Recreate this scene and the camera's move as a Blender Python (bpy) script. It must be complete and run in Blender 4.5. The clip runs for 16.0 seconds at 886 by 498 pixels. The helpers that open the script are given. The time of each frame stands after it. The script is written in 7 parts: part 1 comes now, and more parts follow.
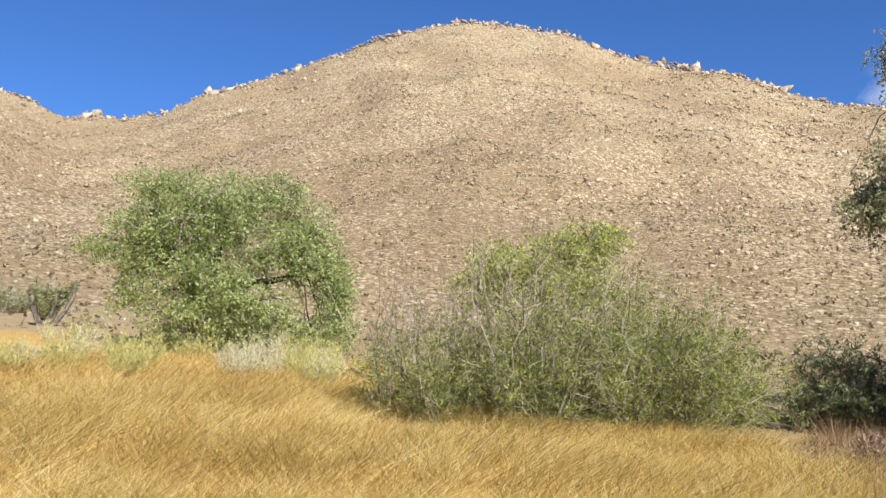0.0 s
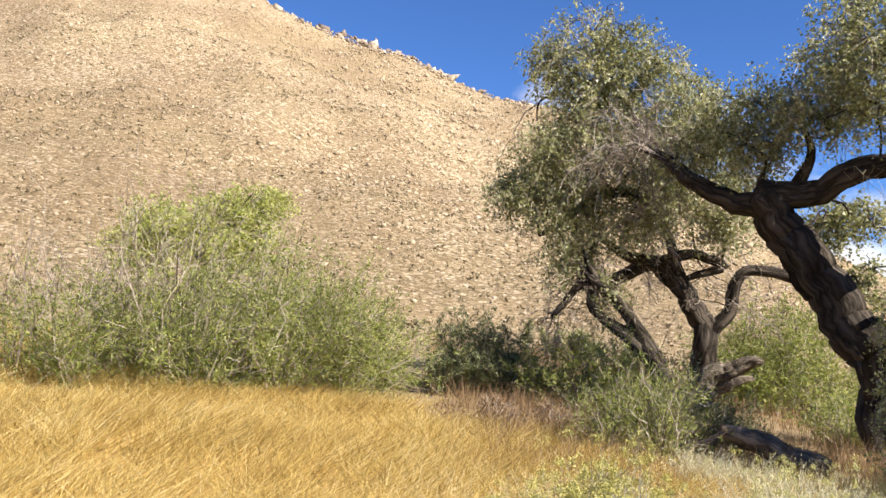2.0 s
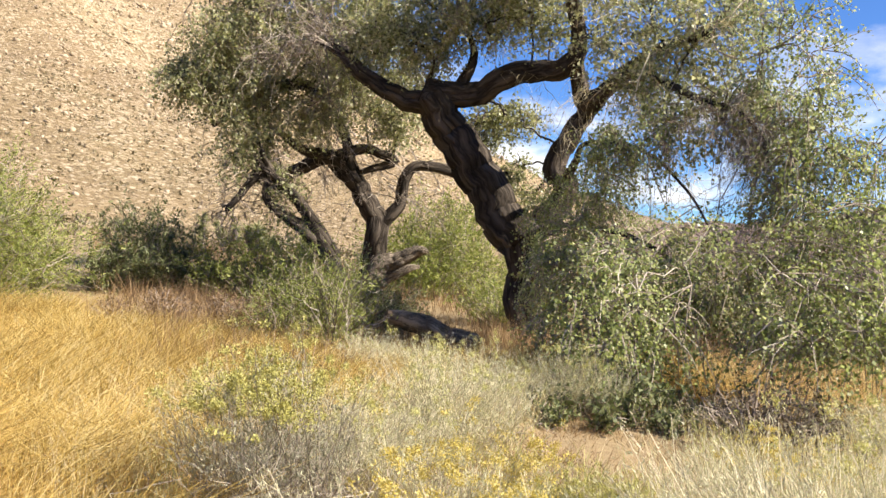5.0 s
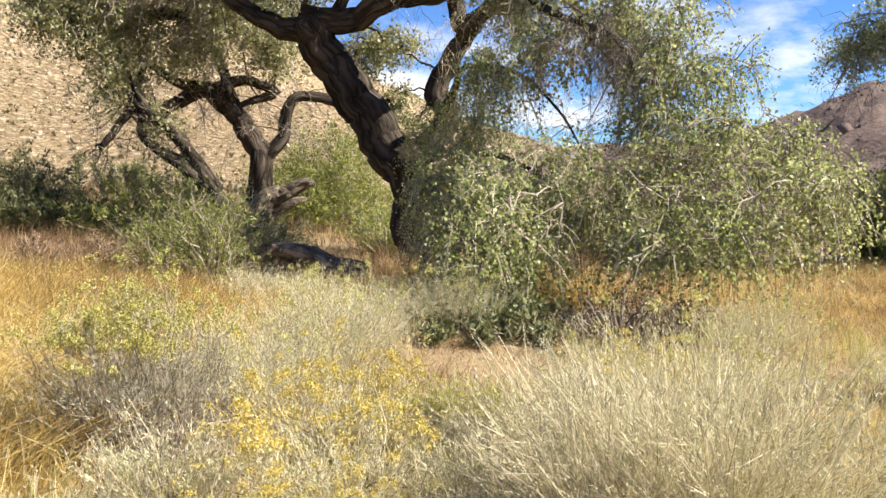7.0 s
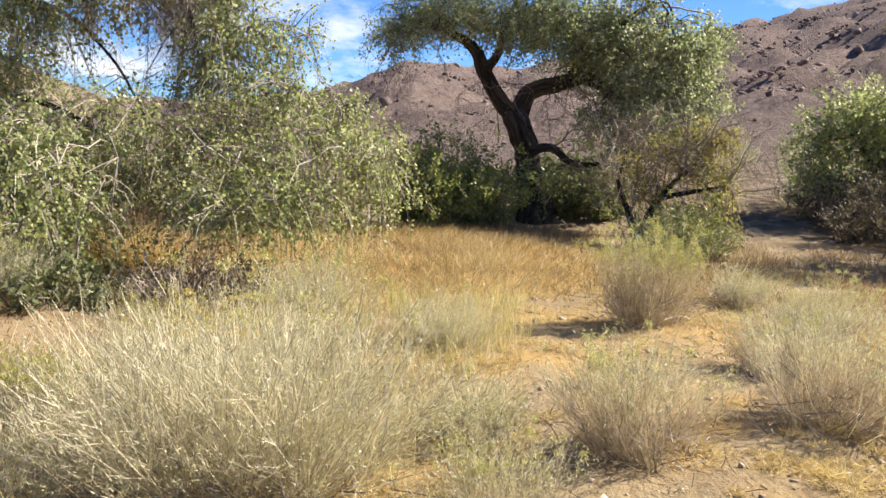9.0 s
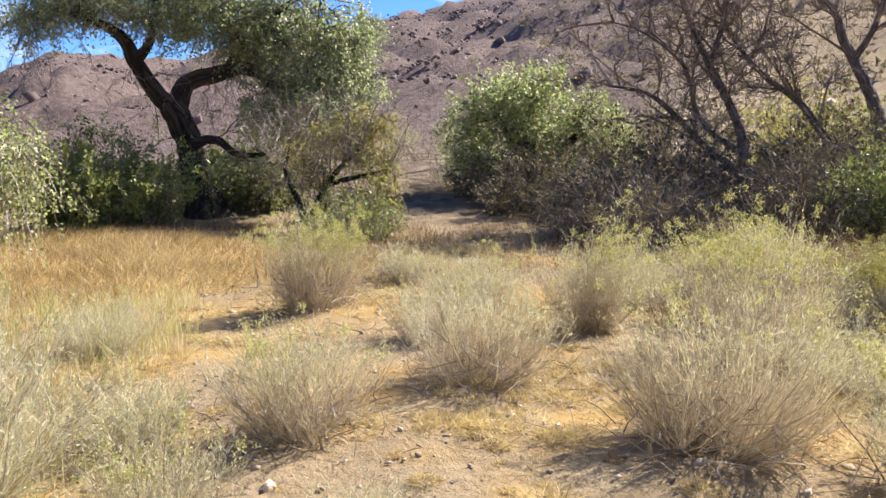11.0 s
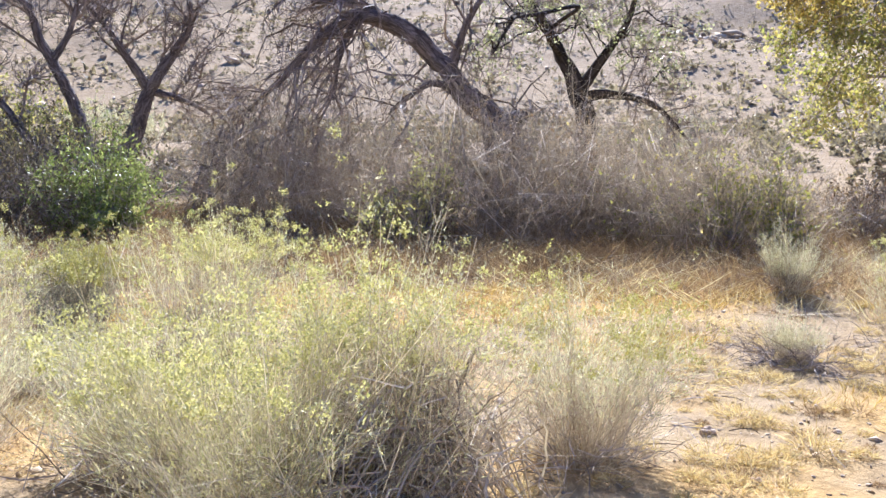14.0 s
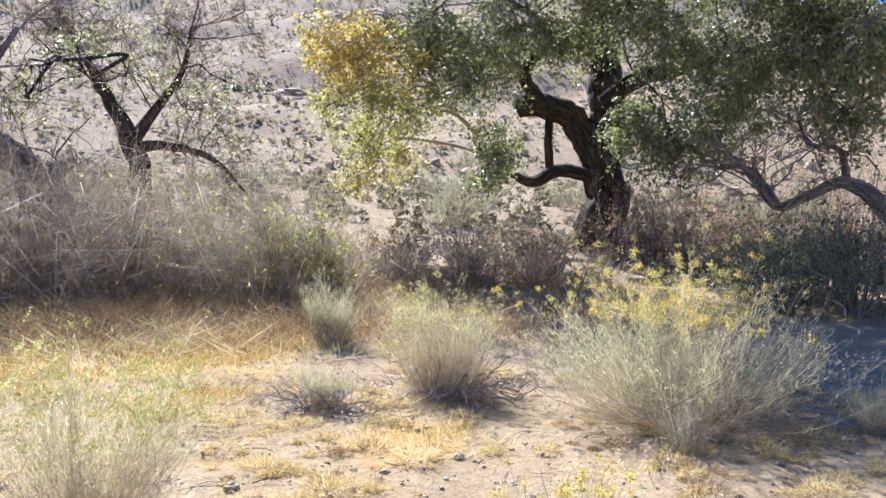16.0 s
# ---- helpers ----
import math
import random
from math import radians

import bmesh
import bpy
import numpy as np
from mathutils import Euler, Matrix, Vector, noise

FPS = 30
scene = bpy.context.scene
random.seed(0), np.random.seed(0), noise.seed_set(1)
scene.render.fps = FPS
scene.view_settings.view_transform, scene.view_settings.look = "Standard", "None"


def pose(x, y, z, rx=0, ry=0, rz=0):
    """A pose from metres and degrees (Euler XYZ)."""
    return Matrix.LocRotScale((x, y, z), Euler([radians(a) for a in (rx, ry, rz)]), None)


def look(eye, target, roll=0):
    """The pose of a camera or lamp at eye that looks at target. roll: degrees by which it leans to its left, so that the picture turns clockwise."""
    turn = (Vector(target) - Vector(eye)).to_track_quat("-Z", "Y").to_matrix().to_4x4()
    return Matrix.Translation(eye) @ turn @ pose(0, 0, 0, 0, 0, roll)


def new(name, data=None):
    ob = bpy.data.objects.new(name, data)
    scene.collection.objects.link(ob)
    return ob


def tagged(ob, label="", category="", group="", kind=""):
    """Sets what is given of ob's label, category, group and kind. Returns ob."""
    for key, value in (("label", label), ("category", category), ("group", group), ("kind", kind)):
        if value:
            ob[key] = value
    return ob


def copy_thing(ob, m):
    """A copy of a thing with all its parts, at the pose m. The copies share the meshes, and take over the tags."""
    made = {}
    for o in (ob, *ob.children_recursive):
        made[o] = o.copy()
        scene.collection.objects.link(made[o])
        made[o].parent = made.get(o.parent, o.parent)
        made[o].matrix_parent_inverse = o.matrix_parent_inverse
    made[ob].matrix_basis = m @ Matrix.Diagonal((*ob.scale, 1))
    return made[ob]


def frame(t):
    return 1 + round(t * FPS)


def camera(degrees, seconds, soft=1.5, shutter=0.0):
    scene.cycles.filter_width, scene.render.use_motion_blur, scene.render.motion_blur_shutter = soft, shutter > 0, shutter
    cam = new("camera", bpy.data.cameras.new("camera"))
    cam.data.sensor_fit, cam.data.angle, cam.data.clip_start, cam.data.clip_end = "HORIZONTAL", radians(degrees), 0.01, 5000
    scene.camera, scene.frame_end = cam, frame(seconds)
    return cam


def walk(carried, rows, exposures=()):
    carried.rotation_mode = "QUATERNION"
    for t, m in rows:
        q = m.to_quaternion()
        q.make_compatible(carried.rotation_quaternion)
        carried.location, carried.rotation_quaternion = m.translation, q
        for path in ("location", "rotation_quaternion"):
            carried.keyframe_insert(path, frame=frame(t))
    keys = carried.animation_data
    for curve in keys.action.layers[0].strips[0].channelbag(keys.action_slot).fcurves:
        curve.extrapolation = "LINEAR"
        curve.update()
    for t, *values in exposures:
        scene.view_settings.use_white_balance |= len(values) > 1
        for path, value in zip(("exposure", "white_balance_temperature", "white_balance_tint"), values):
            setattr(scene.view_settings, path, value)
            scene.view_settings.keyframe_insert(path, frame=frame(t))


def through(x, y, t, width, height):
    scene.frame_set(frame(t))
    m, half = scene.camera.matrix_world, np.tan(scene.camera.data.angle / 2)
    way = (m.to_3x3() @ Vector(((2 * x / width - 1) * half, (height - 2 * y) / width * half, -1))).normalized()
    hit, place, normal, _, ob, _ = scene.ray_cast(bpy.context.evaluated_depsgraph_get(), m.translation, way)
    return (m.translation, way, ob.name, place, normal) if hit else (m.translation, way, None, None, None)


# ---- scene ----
# ---- camera and its walk ----
PATH = [
    (0.0, pose(0.209, 0.460, 1.551, 97.06, -1.55, 1.31)),
    (0.5, pose(0.252, 0.458, 1.563, 96.50, -1.78, -6.60)),
    (1.0, pose(0.298, 0.495, 1.554, 95.91, -2.12, -12.65)),
    (1.5, pose(0.322, 0.478, 1.556, 95.76, -2.59, -16.86)),
    (2.0, pose(0.333, 0.463, 1.554, 95.63, -3.08, -20.90)),
    (2.5, pose(0.358, 0.462, 1.549, 94.99, -3.27, -25.48)),
    (3.0, pose(0.365, 0.435, 1.549, 94.62, -2.96, -30.45)),
    (3.5, pose(0.372, 0.421, 1.536, 93.51, -2.25, -34.06)),
    (4.0, pose(0.380, 0.431, 1.535, 91.96, -1.90, -36.67)),
    (4.5, pose(0.387, 0.440, 1.533, 90.79, -2.36, -39.65)),
    (7.0, pose(0.481, 0.215, 1.486, 85.09, 0.08, -49.01)),
    (7.5, pose(0.505, 0.200, 1.483, 85.05, 0.03, -52.51)),
    (8.0, pose(0.480, 0.217, 1.490, 85.04, -1.07, -61.15)),
    (8.5, pose(0.454, 0.249, 1.488, 84.03, -2.49, -70.75)),
    (9.0, pose(0.431, 0.255, 1.487, 83.25, -3.35, -77.92)),
    (11.5, pose(0.411, 0.002, 1.471, 83.61, -0.63, -105.40)),
    (12.0, pose(0.401, -0.086, 1.470, 83.96, -1.00, -112.15)),
    (12.5, pose(0.354, -0.155, 1.481, 84.76, -1.00, -118.44)),
    (13.0, pose(0.327, -0.213, 1.470, 85.04, -0.76, -128.21)),
    (13.5, pose(0.347, -0.198, 1.450, 84.96, -1.03, -139.22)),
    (14.0, pose(0.394, -0.186, 1.429, 84.95, -1.91, -147.95)),
    (14.5, pose(0.339, -0.185, 1.436, 85.84, -2.04, -155.99)),
    (15.0, pose(0.224, -0.219, 1.459, 86.76, -1.66, -163.04)),
    (15.5, pose(0.139, -0.252, 1.468, 87.49, -1.43, -169.40)),
    (16.0, pose(0.073, -0.275, 1.481, 89.10, -1.28, -175.78)),
]
cam = camera(54.62, 16.0)
walk(cam, PATH, [(0,0.92,6400,8),(0.5, 1.14, 6450, 8.5), (1.0, 1.20, 6500, 9),(3,1.28,7000,12),(4.5,1.34,7000,11),(7,1.36,7000,10),(9,1.32,6900,11),(11.5,1.5,6200,15),(13,1.78,5550,17),(16,1.78,5500,14)])

# ---- world, sun and exposure ----
SUN_AZ, SUN_EL = 150.0, 41.0
world = bpy.data.worlds.new("sky")
scene.world = world
world.use_nodes = True
wn, wl = world.node_tree.nodes, world.node_tree.links
wn.clear()
sky = wn.new("ShaderNodeTexSky")
sky.sky_type = 'NISHITA'
sky.sun_disc = False
sky.sun_elevation, sky.sun_rotation = radians(SUN_EL), radians(SUN_AZ)
sky.altitude, sky.air_density, sky.dust_density, sky.ozone_density = 1200, 0.9, 0.0, 6.0
sky_coord = wn.new("ShaderNodeTexCoord")
# fair-weather clouds low over the horizon
cloud_map = wn.new("ShaderNodeMapping")
cloud_map.inputs["Scale"].default_value = (3.4, 3.4, 9.0)
cloud_map.inputs["Location"].default_value = (0.35, 0.1, 0.2)
cloud_noise = wn.new("ShaderNodeTexNoise")
cloud_noise.inputs["Scale"].default_value = 1.5
cloud_noise.inputs["Detail"].default_value = 7
cloud_noise.inputs["Roughness"].default_value = 0.58
cloud_ramp = wn.new("ShaderNodeValToRGB")
cloud_ramp.color_ramp.elements[0].position = 0.49
cloud_ramp.color_ramp.elements[1].position = 0.66
height_split = wn.new("ShaderNodeSeparateXYZ")
height_ramp = wn.new("ShaderNodeMapRange")
height_ramp.inputs["From Min"].default_value = 0.30
height_ramp.inputs["From Max"].default_value = 0.12
side_ramp = wn.new("ShaderNodeMapRange")
side_ramp.inputs["From Min"].default_value = 0.35
side_ramp.inputs["From Max"].default_value = 0.75
cloud_part = wn.new("ShaderNodeMath"); cloud_part.operation = 'MULTIPLY'
cloud_mask = wn.new("ShaderNodeMath"); cloud_mask.operation = 'MULTIPLY'
cloud_mix = wn.new("ShaderNodeMixRGB")
cloud_mix.inputs[2].default_value = (8.0, 8.2, 8.6, 1)
sky_back = wn.new("ShaderNodeBackground")
sky_back.inputs["Strength"].default_value = 0.066
world_out = wn.new("ShaderNodeOutputWorld")
wl.new(sky_coord.outputs["Generated"], cloud_map.inputs[0])
wl.new(cloud_map.outputs[0], cloud_noise.inputs[0])
wl.new(cloud_noise.outputs[0], cloud_ramp.inputs[0])
wl.new(sky_coord.outputs["Generated"], height_split.inputs[0])
wl.new(height_split.outputs[2], height_ramp.inputs[0])
wl.new(height_split.outputs[0], side_ramp.inputs[0])
wl.new(height_ramp.outputs[0], cloud_part.inputs[0])
wl.new(side_ramp.outputs[0], cloud_part.inputs[1])
wl.new(cloud_part.outputs[0], cloud_mask.inputs[0])
wl.new(cloud_ramp.outputs[0], cloud_mask.inputs[1])
wisp_dot = wn.new("ShaderNodeVectorMath"); wisp_dot.operation = 'DOT_PRODUCT'
wisp_dot.inputs[1].default_value = (0.435, 0.864, 0.254)
wisp_ramp = wn.new("ShaderNodeMapRange")
wisp_ramp.inputs["From Min"].default_value, wisp_ramp.inputs["From Max"].default_value = 0.9982, 0.9999
wisp_ramp.inputs["To Max"].default_value = 0.62
wisp_noise = wn.new("ShaderNodeMapRange")
wisp_noise.inputs["From Min"].default_value, wisp_noise.inputs["From Max"].default_value = 0.44, 0.66
wisp_mask = wn.new("ShaderNodeMath"); wisp_mask.operation = 'MULTIPLY'
cloud_all = wn.new("ShaderNodeMath"); cloud_all.operation = 'MAXIMUM'
wl.new(sky_coord.outputs["Generated"], wisp_dot.inputs[0])
wl.new(wisp_dot.outputs["Value"], wisp_ramp.inputs[0])
wisp_map = wn.new("ShaderNodeTexNoise")
wisp_map.inputs["Scale"].default_value, wisp_map.inputs["Detail"].default_value = 16, 6
wl.new(sky_coord.outputs["Generated"], wisp_map.inputs[0])
wl.new(wisp_map.outputs[0], wisp_noise.inputs[0])
wl.new(wisp_ramp.outputs[0], wisp_mask.inputs[0])
wl.new(wisp_noise.outputs[0], wisp_mask.inputs[1])
wl.new(cloud_mask.outputs[0], cloud_all.inputs[0])
wl.new(wisp_mask.outputs[0], cloud_all.inputs[1])
wl.new(cloud_all.outputs[0], cloud_mix.inputs[0])
sky_deep = wn.new("ShaderNodeMixRGB")
sky_deep.blend_type = 'MULTIPLY'
sky_deep.inputs[0].default_value = 1.0
sky_deep.inputs[2].default_value = (0.62, 0.88, 1.22, 1)
wl.new(sky.outputs[0], sky_deep.inputs[1])
wl.new(sky_deep.outputs[0], cloud_mix.inputs[1])
wl.new(cloud_mix.outputs[0], sky_back.inputs[0])
wl.new(sky_back.outputs[0], world_out.inputs[0])

sun_data = bpy.data.lights.new("sun", 'SUN')
sun_data.energy, sun_data.angle, sun_data.color = 4.6, radians(0.53), (1.0, 0.95, 0.87)
sun = new("sun", sun_data)
sa, se = radians(SUN_AZ), radians(SUN_EL)
sun.matrix_world = look((60 * math.sin(sa) * math.cos(se), 60 * math.cos(sa) * math.cos(se), 60 * math.sin(se)), (0, 0, 0))


# ---- materials ----
def nodes_of(name):
    m = bpy.data.materials.new(name)
    m.use_nodes = True
    n, l = m.node_tree.nodes, m.node_tree.links
    n.clear()
    out = n.new("ShaderNodeOutputMaterial")
    return m, n, l, out


def ramp(n, stops):
    r = n.new("ShaderNodeValToRGB")
    e = r.color_ramp.elements
    while len(e) < len(stops):
        e.new(0.5)
    for el, (p, c) in zip(e, stops):
        el.position, el.color = p, (*c, 1)
    return r


def noise_node(n, l, coord, scale, detail=5, rough=0.6):
    t = n.new("ShaderNodeTexNoise")
    t.inputs["Scale"].default_value, t.inputs["Detail"].default_value, t.inputs["Roughness"].default_value = scale, detail, rough
    l.new(coord, t.inputs["Vector"])
    return t


def mixed(n, l, fac, a, b, mode='MIX'):
    x = n.new("ShaderNodeMixRGB")
    x.blend_type = mode
    for sock, v in zip(x.inputs, (fac, a, b)):
        if isinstance(v, (int, float)):
            sock.default_value = v
        elif isinstance(v, tuple):
            sock.default_value = (*v, 1)
        else:
            l.new(v, sock)
    return x.outputs[0]


def plant_mat(name, stops, through=0.3, rough=0.55, spec=0.25, patch=0.6):
    """Leaves, blades and stems: colour varies from piece to piece and softly from patch to patch; thin pieces let light through."""
    m, n, l, out = nodes_of(name)
    geo = n.new("ShaderNodeNewGeometry")
    r = ramp(n, stops)
    spread = noise_node(n, l, geo.outputs["Position"], patch, 2)
    add = n.new("ShaderNodeMath"); add.operation = 'MULTIPLY_ADD'
    add.inputs[1].default_value, add.inputs[2].default_value = 0.9, -0.45
    l.new(spread.outputs[0], add.inputs[0])
    tot = n.new("ShaderNodeMath"); tot.operation = 'ADD'; tot.use_clamp = True
    l.new(add.outputs[0], tot.inputs[0])
    l.new(geo.outputs["Random Per Island"], tot.inputs[1])
    l.new(tot.outputs[0], r.inputs[0])
    p = n.new("ShaderNodeBsdfPrincipled")
    p.inputs["Roughness"].default_value = rough
    p.inputs["Specular IOR Level"].default_value = spec
    l.new(r.outputs[0], p.inputs["Base Color"])
    if through:
        tr = n.new("ShaderNodeBsdfTranslucent")
        l.new(mixed(n, l, 1.0, r.outputs[0], (1.0, 1.0, 0.75), 'MULTIPLY'), tr.inputs[0])
        mx = n.new("ShaderNodeMixShader")
        mx.inputs[0].default_value = through
        l.new(p.outputs[0], mx.inputs[1]); l.new(tr.outputs[0], mx.inputs[2])
        l.new(mx.outputs[0], out.inputs[0])
    else:
        l.new(p.outputs[0], out.inputs[0])
    return m


def bark_mat(name, dark, light, scale=9.0, bump=0.6):
    m, n, l, out = nodes_of(name)
    co = n.new("ShaderNodeTexCoord")
    mp = n.new("ShaderNodeMapping")
    mp.inputs["Scale"].default_value = (1, 1, 0.2)
    unbent, is_limb = n.new("ShaderNodeAttribute"), n.new("ShaderNodeAttribute")
    unbent.attribute_name, is_limb.attribute_name = "unbent", "is_limb"
    l.new(mixed(n, l, is_limb.outputs["Fac"], co.outputs["Object"], unbent.outputs["Vector"]), mp.inputs[0])
    a = noise_node(n, l, mp.outputs[0], scale, 6, 0.65)
    v = n.new("ShaderNodeTexVoronoi")
    v.feature = 'DISTANCE_TO_EDGE'
    v.inputs["Scale"].default_value = scale * 1.3
    l.new(mixed(n, l, 0.22, mp.outputs[0], a.outputs["Color"]), v.inputs["Vector"])
    r = ramp(n, [(0.3, dark), (0.72, light)])
    l.new(a.outputs[0], r.inputs[0])
    crack = n.new("ShaderNodeMapRange")
    crack.inputs["From Max"].default_value = 0.2
    crack.inputs["To Min"].default_value = 0.38
    l.new(v.outputs["Distance"], crack.inputs[0])
    p = n.new("ShaderNodeBsdfPrincipled")
    p.inputs["Roughness"].default_value = 0.95
    p.inputs["Specular IOR Level"].default_value = 0.1
    l.new(mixed(n, l, 1.0, r.outputs[0], crack.outputs[0], 'MULTIPLY'), p.inputs["Base Color"])
    b = n.new("ShaderNodeBump")
    b.inputs["Strength"].default_value, b.inputs["Distance"].default_value = bump, 0.07
    l.new(mixed(n, l, 0.5, a.outputs[0], crack.outputs[0]), b.inputs["Height"])
    l.new(b.outputs[0], p.inputs["Normal"])
    l.new(p.outputs[0], out.inputs[0])
    return m


def rock_mat(name, stops, scale=1.2):
    m, n, l, out = nodes_of(name)
    geo = n.new("ShaderNodeNewGeometry")
    a = noise_node(n, l, geo.outputs["Position"], scale, 6, 0.7)
    add = n.new("ShaderNodeMath"); add.operation = 'MULTIPLY_ADD'
    add.inputs[1].default_value = 0.6
    l.new(geo.outputs["Random Per Island"], add.inputs[0]); l.new(a.outputs[0], add.inputs[2])
    sub = n.new("ShaderNodeMath"); sub.operation = 'SUBTRACT'; sub.inputs[1].default_value = 0.3
    l.new(add.outputs[0], sub.inputs[0])
    r = ramp(n, stops)
    l.new(sub.outputs[0], r.inputs[0])
    p = n.new("ShaderNodeBsdfPrincipled")
    p.inputs["Roughness"].default_value = 0.9
    p.inputs["Specular IOR Level"].default_value = 0.15
    l.new(r.outputs[0], p.inputs["Base Color"])
    b = n.new("ShaderNodeBump")
    b.inputs["Strength"].default_value, b.inputs["Distance"].default_value = 0.5, 0.1
    l.new(a.outputs[0], b.inputs["Height"]); l.new(b.outputs[0], p.inputs["Normal"])
    l.new(p.outputs[0], out.inputs[0])
    return m


def ground_mat():
    """Sand with gravel, straw litter in the meadow, stony soil on the slopes, dark rock on the eastern mountain,
    reaching onto the near bank as painted shade.
    """
    m, n, l, out = nodes_of("desert_ground")
    geo = n.new("ShaderNodeNewGeometry")
    pos = geo.outputs["Position"]

    def zone(name):
        a = n.new("ShaderNodeAttribute")
        a.attribute_name = name
        return a.outputs["Fac"]
    fine, mid, wide = noise_node(n, l, pos, 14, 6, 0.7), noise_node(n, l, pos, 1.7, 6, 0.65), noise_node(n, l, pos, 0.045, 5, 0.6)
    grit = n.new("ShaderNodeTexVoronoi")
    grit.inputs["Scale"].default_value = 44
    l.new(pos, grit.inputs["Vector"])
    sand = ramp(n, [(0.28, (0.165, 0.115, 0.06)), (0.5, (0.30, 0.222, 0.126)), (0.74, (0.42, 0.328, 0.202))])
    l.new(mixed(n, l, 0.45, fine.outputs[0], mid.outputs[0]), sand.inputs[0])
    gr = ramp(n, [(0.05, (0.42, 0.39, 0.37)), (0.32, (1.05, 1.05, 1.05))])
    l.new(grit.outputs["Distance"], gr.inputs[0])
    sand_c = mixed(n, l, 0.5, sand.outputs[0], gr.outputs[0], 'MULTIPLY')
    straw = ramp(n, [(0.3, (0.25, 0.15, 0.05)), (0.5, (0.44, 0.28, 0.095)), (0.7, (0.56, 0.40, 0.16))])
    l.new(mixed(n, l, 0.5, fine.outputs[0], mid.outputs[0]), straw.inputs[0])
    base = mixed(n, l, zone("straw"), sand_c, straw.outputs[0])
    # slopes: soil strewn with stones and dry tufts at two sizes, stonier in places; tiny scrub shadows are painted as
    # dark dots
    stones = noise_node(n, l, pos, 1.3, 8, 0.78)

    def cells(scale):
        v = n.new("ShaderNodeTexVoronoi")
        v.inputs["Scale"].default_value = scale
        l.new(mixed(n, l, 0.5, pos, mid.outputs["Color"], 'ADD'), v.inputs["Vector"])
        s = n.new("ShaderNodeSeparateColor")
        l.new(v.outputs["Color"], s.inputs[0])
        return s.outputs[0], v.outputs["Distance"]
    big_v, big_d = cells(2.2)
    small_v, small_d = cells(3.4)
    soil = ramp(n, [(0.34, (0.205, 0.15, 0.085)), (0.5, (0.295, 0.224, 0.13)), (0.66, (0.39, 0.308, 0.193))])
    l.new(stones.outputs[0], soil.inputs[0])
    fields = noise_node(n, l, pos, 0.026, 5, 0.65)
    more = n.new("ShaderNodeMapRange")
    more.inputs["From Min"].default_value, more.inputs["From Max"].default_value = 0.42, 0.66
    more.inputs["To Min"].default_value, more.inputs["To Max"].default_value = -0.10, 0.42
    l.new(fields.outputs[0], more.inputs[0])

    def pieces(under, value, dist, keep_over, colour, size, shift_by):
        a = n.new("ShaderNodeMath"); a.operation = 'ADD'
        l.new(value, a.inputs[0])
        if shift_by is None:
            a.inputs[1].default_value = 0
        else:
            l.new(shift_by, a.inputs[1])
        g = n.new("ShaderNodeMath"); g.operation = 'GREATER_THAN'; g.inputs[1].default_value = keep_over
        l.new(a.outputs[0], g.inputs[0])
        d = n.new("ShaderNodeMapRange")
        d.inputs["From Min"].default_value, d.inputs["From Max"].default_value = size, size * 0.55
        l.new(dist, d.inputs[0])
        x = n.new("ShaderNodeMath"); x.operation = 'MULTIPLY'
        l.new(g.outputs[0], x.inputs[0]); l.new(d.outputs[0], x.inputs[1])
        return mixed(n, l, x.outputs[0], under, colour)
    # dark dots: dry tufts and the painted shadows of small scrub
    soil_c = pieces(soil.outputs[0], small_v, small_d, 0.64, (0.165, 0.125, 0.078), 0.50, None)
    soil_c = pieces(soil_c, small_d, small_v, 0.30, (0.49, 0.40, 0.27), 0.26, more.outputs[0])
    soil_c = pieces(soil_c, big_v, big_d, 0.93, (0.60, 0.51, 0.37), 0.62, more.outputs[0])
    plain = zone("south")
    soil_c = mixed(n, l, plain, soil_c, mixed(n, l, 0.45, soil.outputs[0], (0.285, 0.215, 0.13)))
    tone = ramp(n, [(0.35, (0.92, 0.865, 0.84)), (0.65, (1.07, 1.045, 1.0))])
    l.new(wide.outputs[0], tone.inputs[0])
    soil_c = mixed(n, l, 1.0, soil_c, tone.outputs[0], 'MULTIPLY')
    # Dark rock, lightened in colour for the haze over the mountain.
    dark = ramp(n, [(0.32, (0.09, 0.066, 0.058)), (0.5, (0.185, 0.137, 0.115)), (0.68, (0.29, 0.22, 0.185))])
    l.new(stones.outputs[0], dark.inputs[0])
    slope_c = mixed(n, l, zone("dark"), soil_c, dark.outputs[0])
    colour = mixed(n, l, zone("slope"), base, slope_c)
    p = n.new("ShaderNodeBsdfPrincipled")
    p.inputs["Roughness"].default_value = 0.95
    p.inputs["Specular IOR Level"].default_value = 0.1
    l.new(colour, p.inputs["Base Color"])
    near = n.new("ShaderNodeBump")
    near.inputs["Strength"].default_value, near.inputs["Distance"].default_value = 1.0, 0.06
    l.new(mixed(n, l, 0.5, fine.outputs[0], mid.outputs[0]), near.inputs["Height"])
    far = n.new("ShaderNodeBump")
    far.inputs["Distance"].default_value = 0.45
    even = n.new("ShaderNodeMath"); even.operation = 'MULTIPLY_ADD'
    even.inputs[1].default_value = -0.65
    l.new(plain, even.inputs[0]); l.new(zone("slope"), even.inputs[2])
    even.use_clamp = True
    l.new(even.outputs[0], far.inputs["Strength"])
    l.new(stones.outputs[0], far.inputs["Height"])
    l.new(near.outputs[0], far.inputs["Normal"])
    l.new(far.outputs[0], p.inputs["Normal"])
    l.new(p.outputs[0], out.inputs[0])
    return m


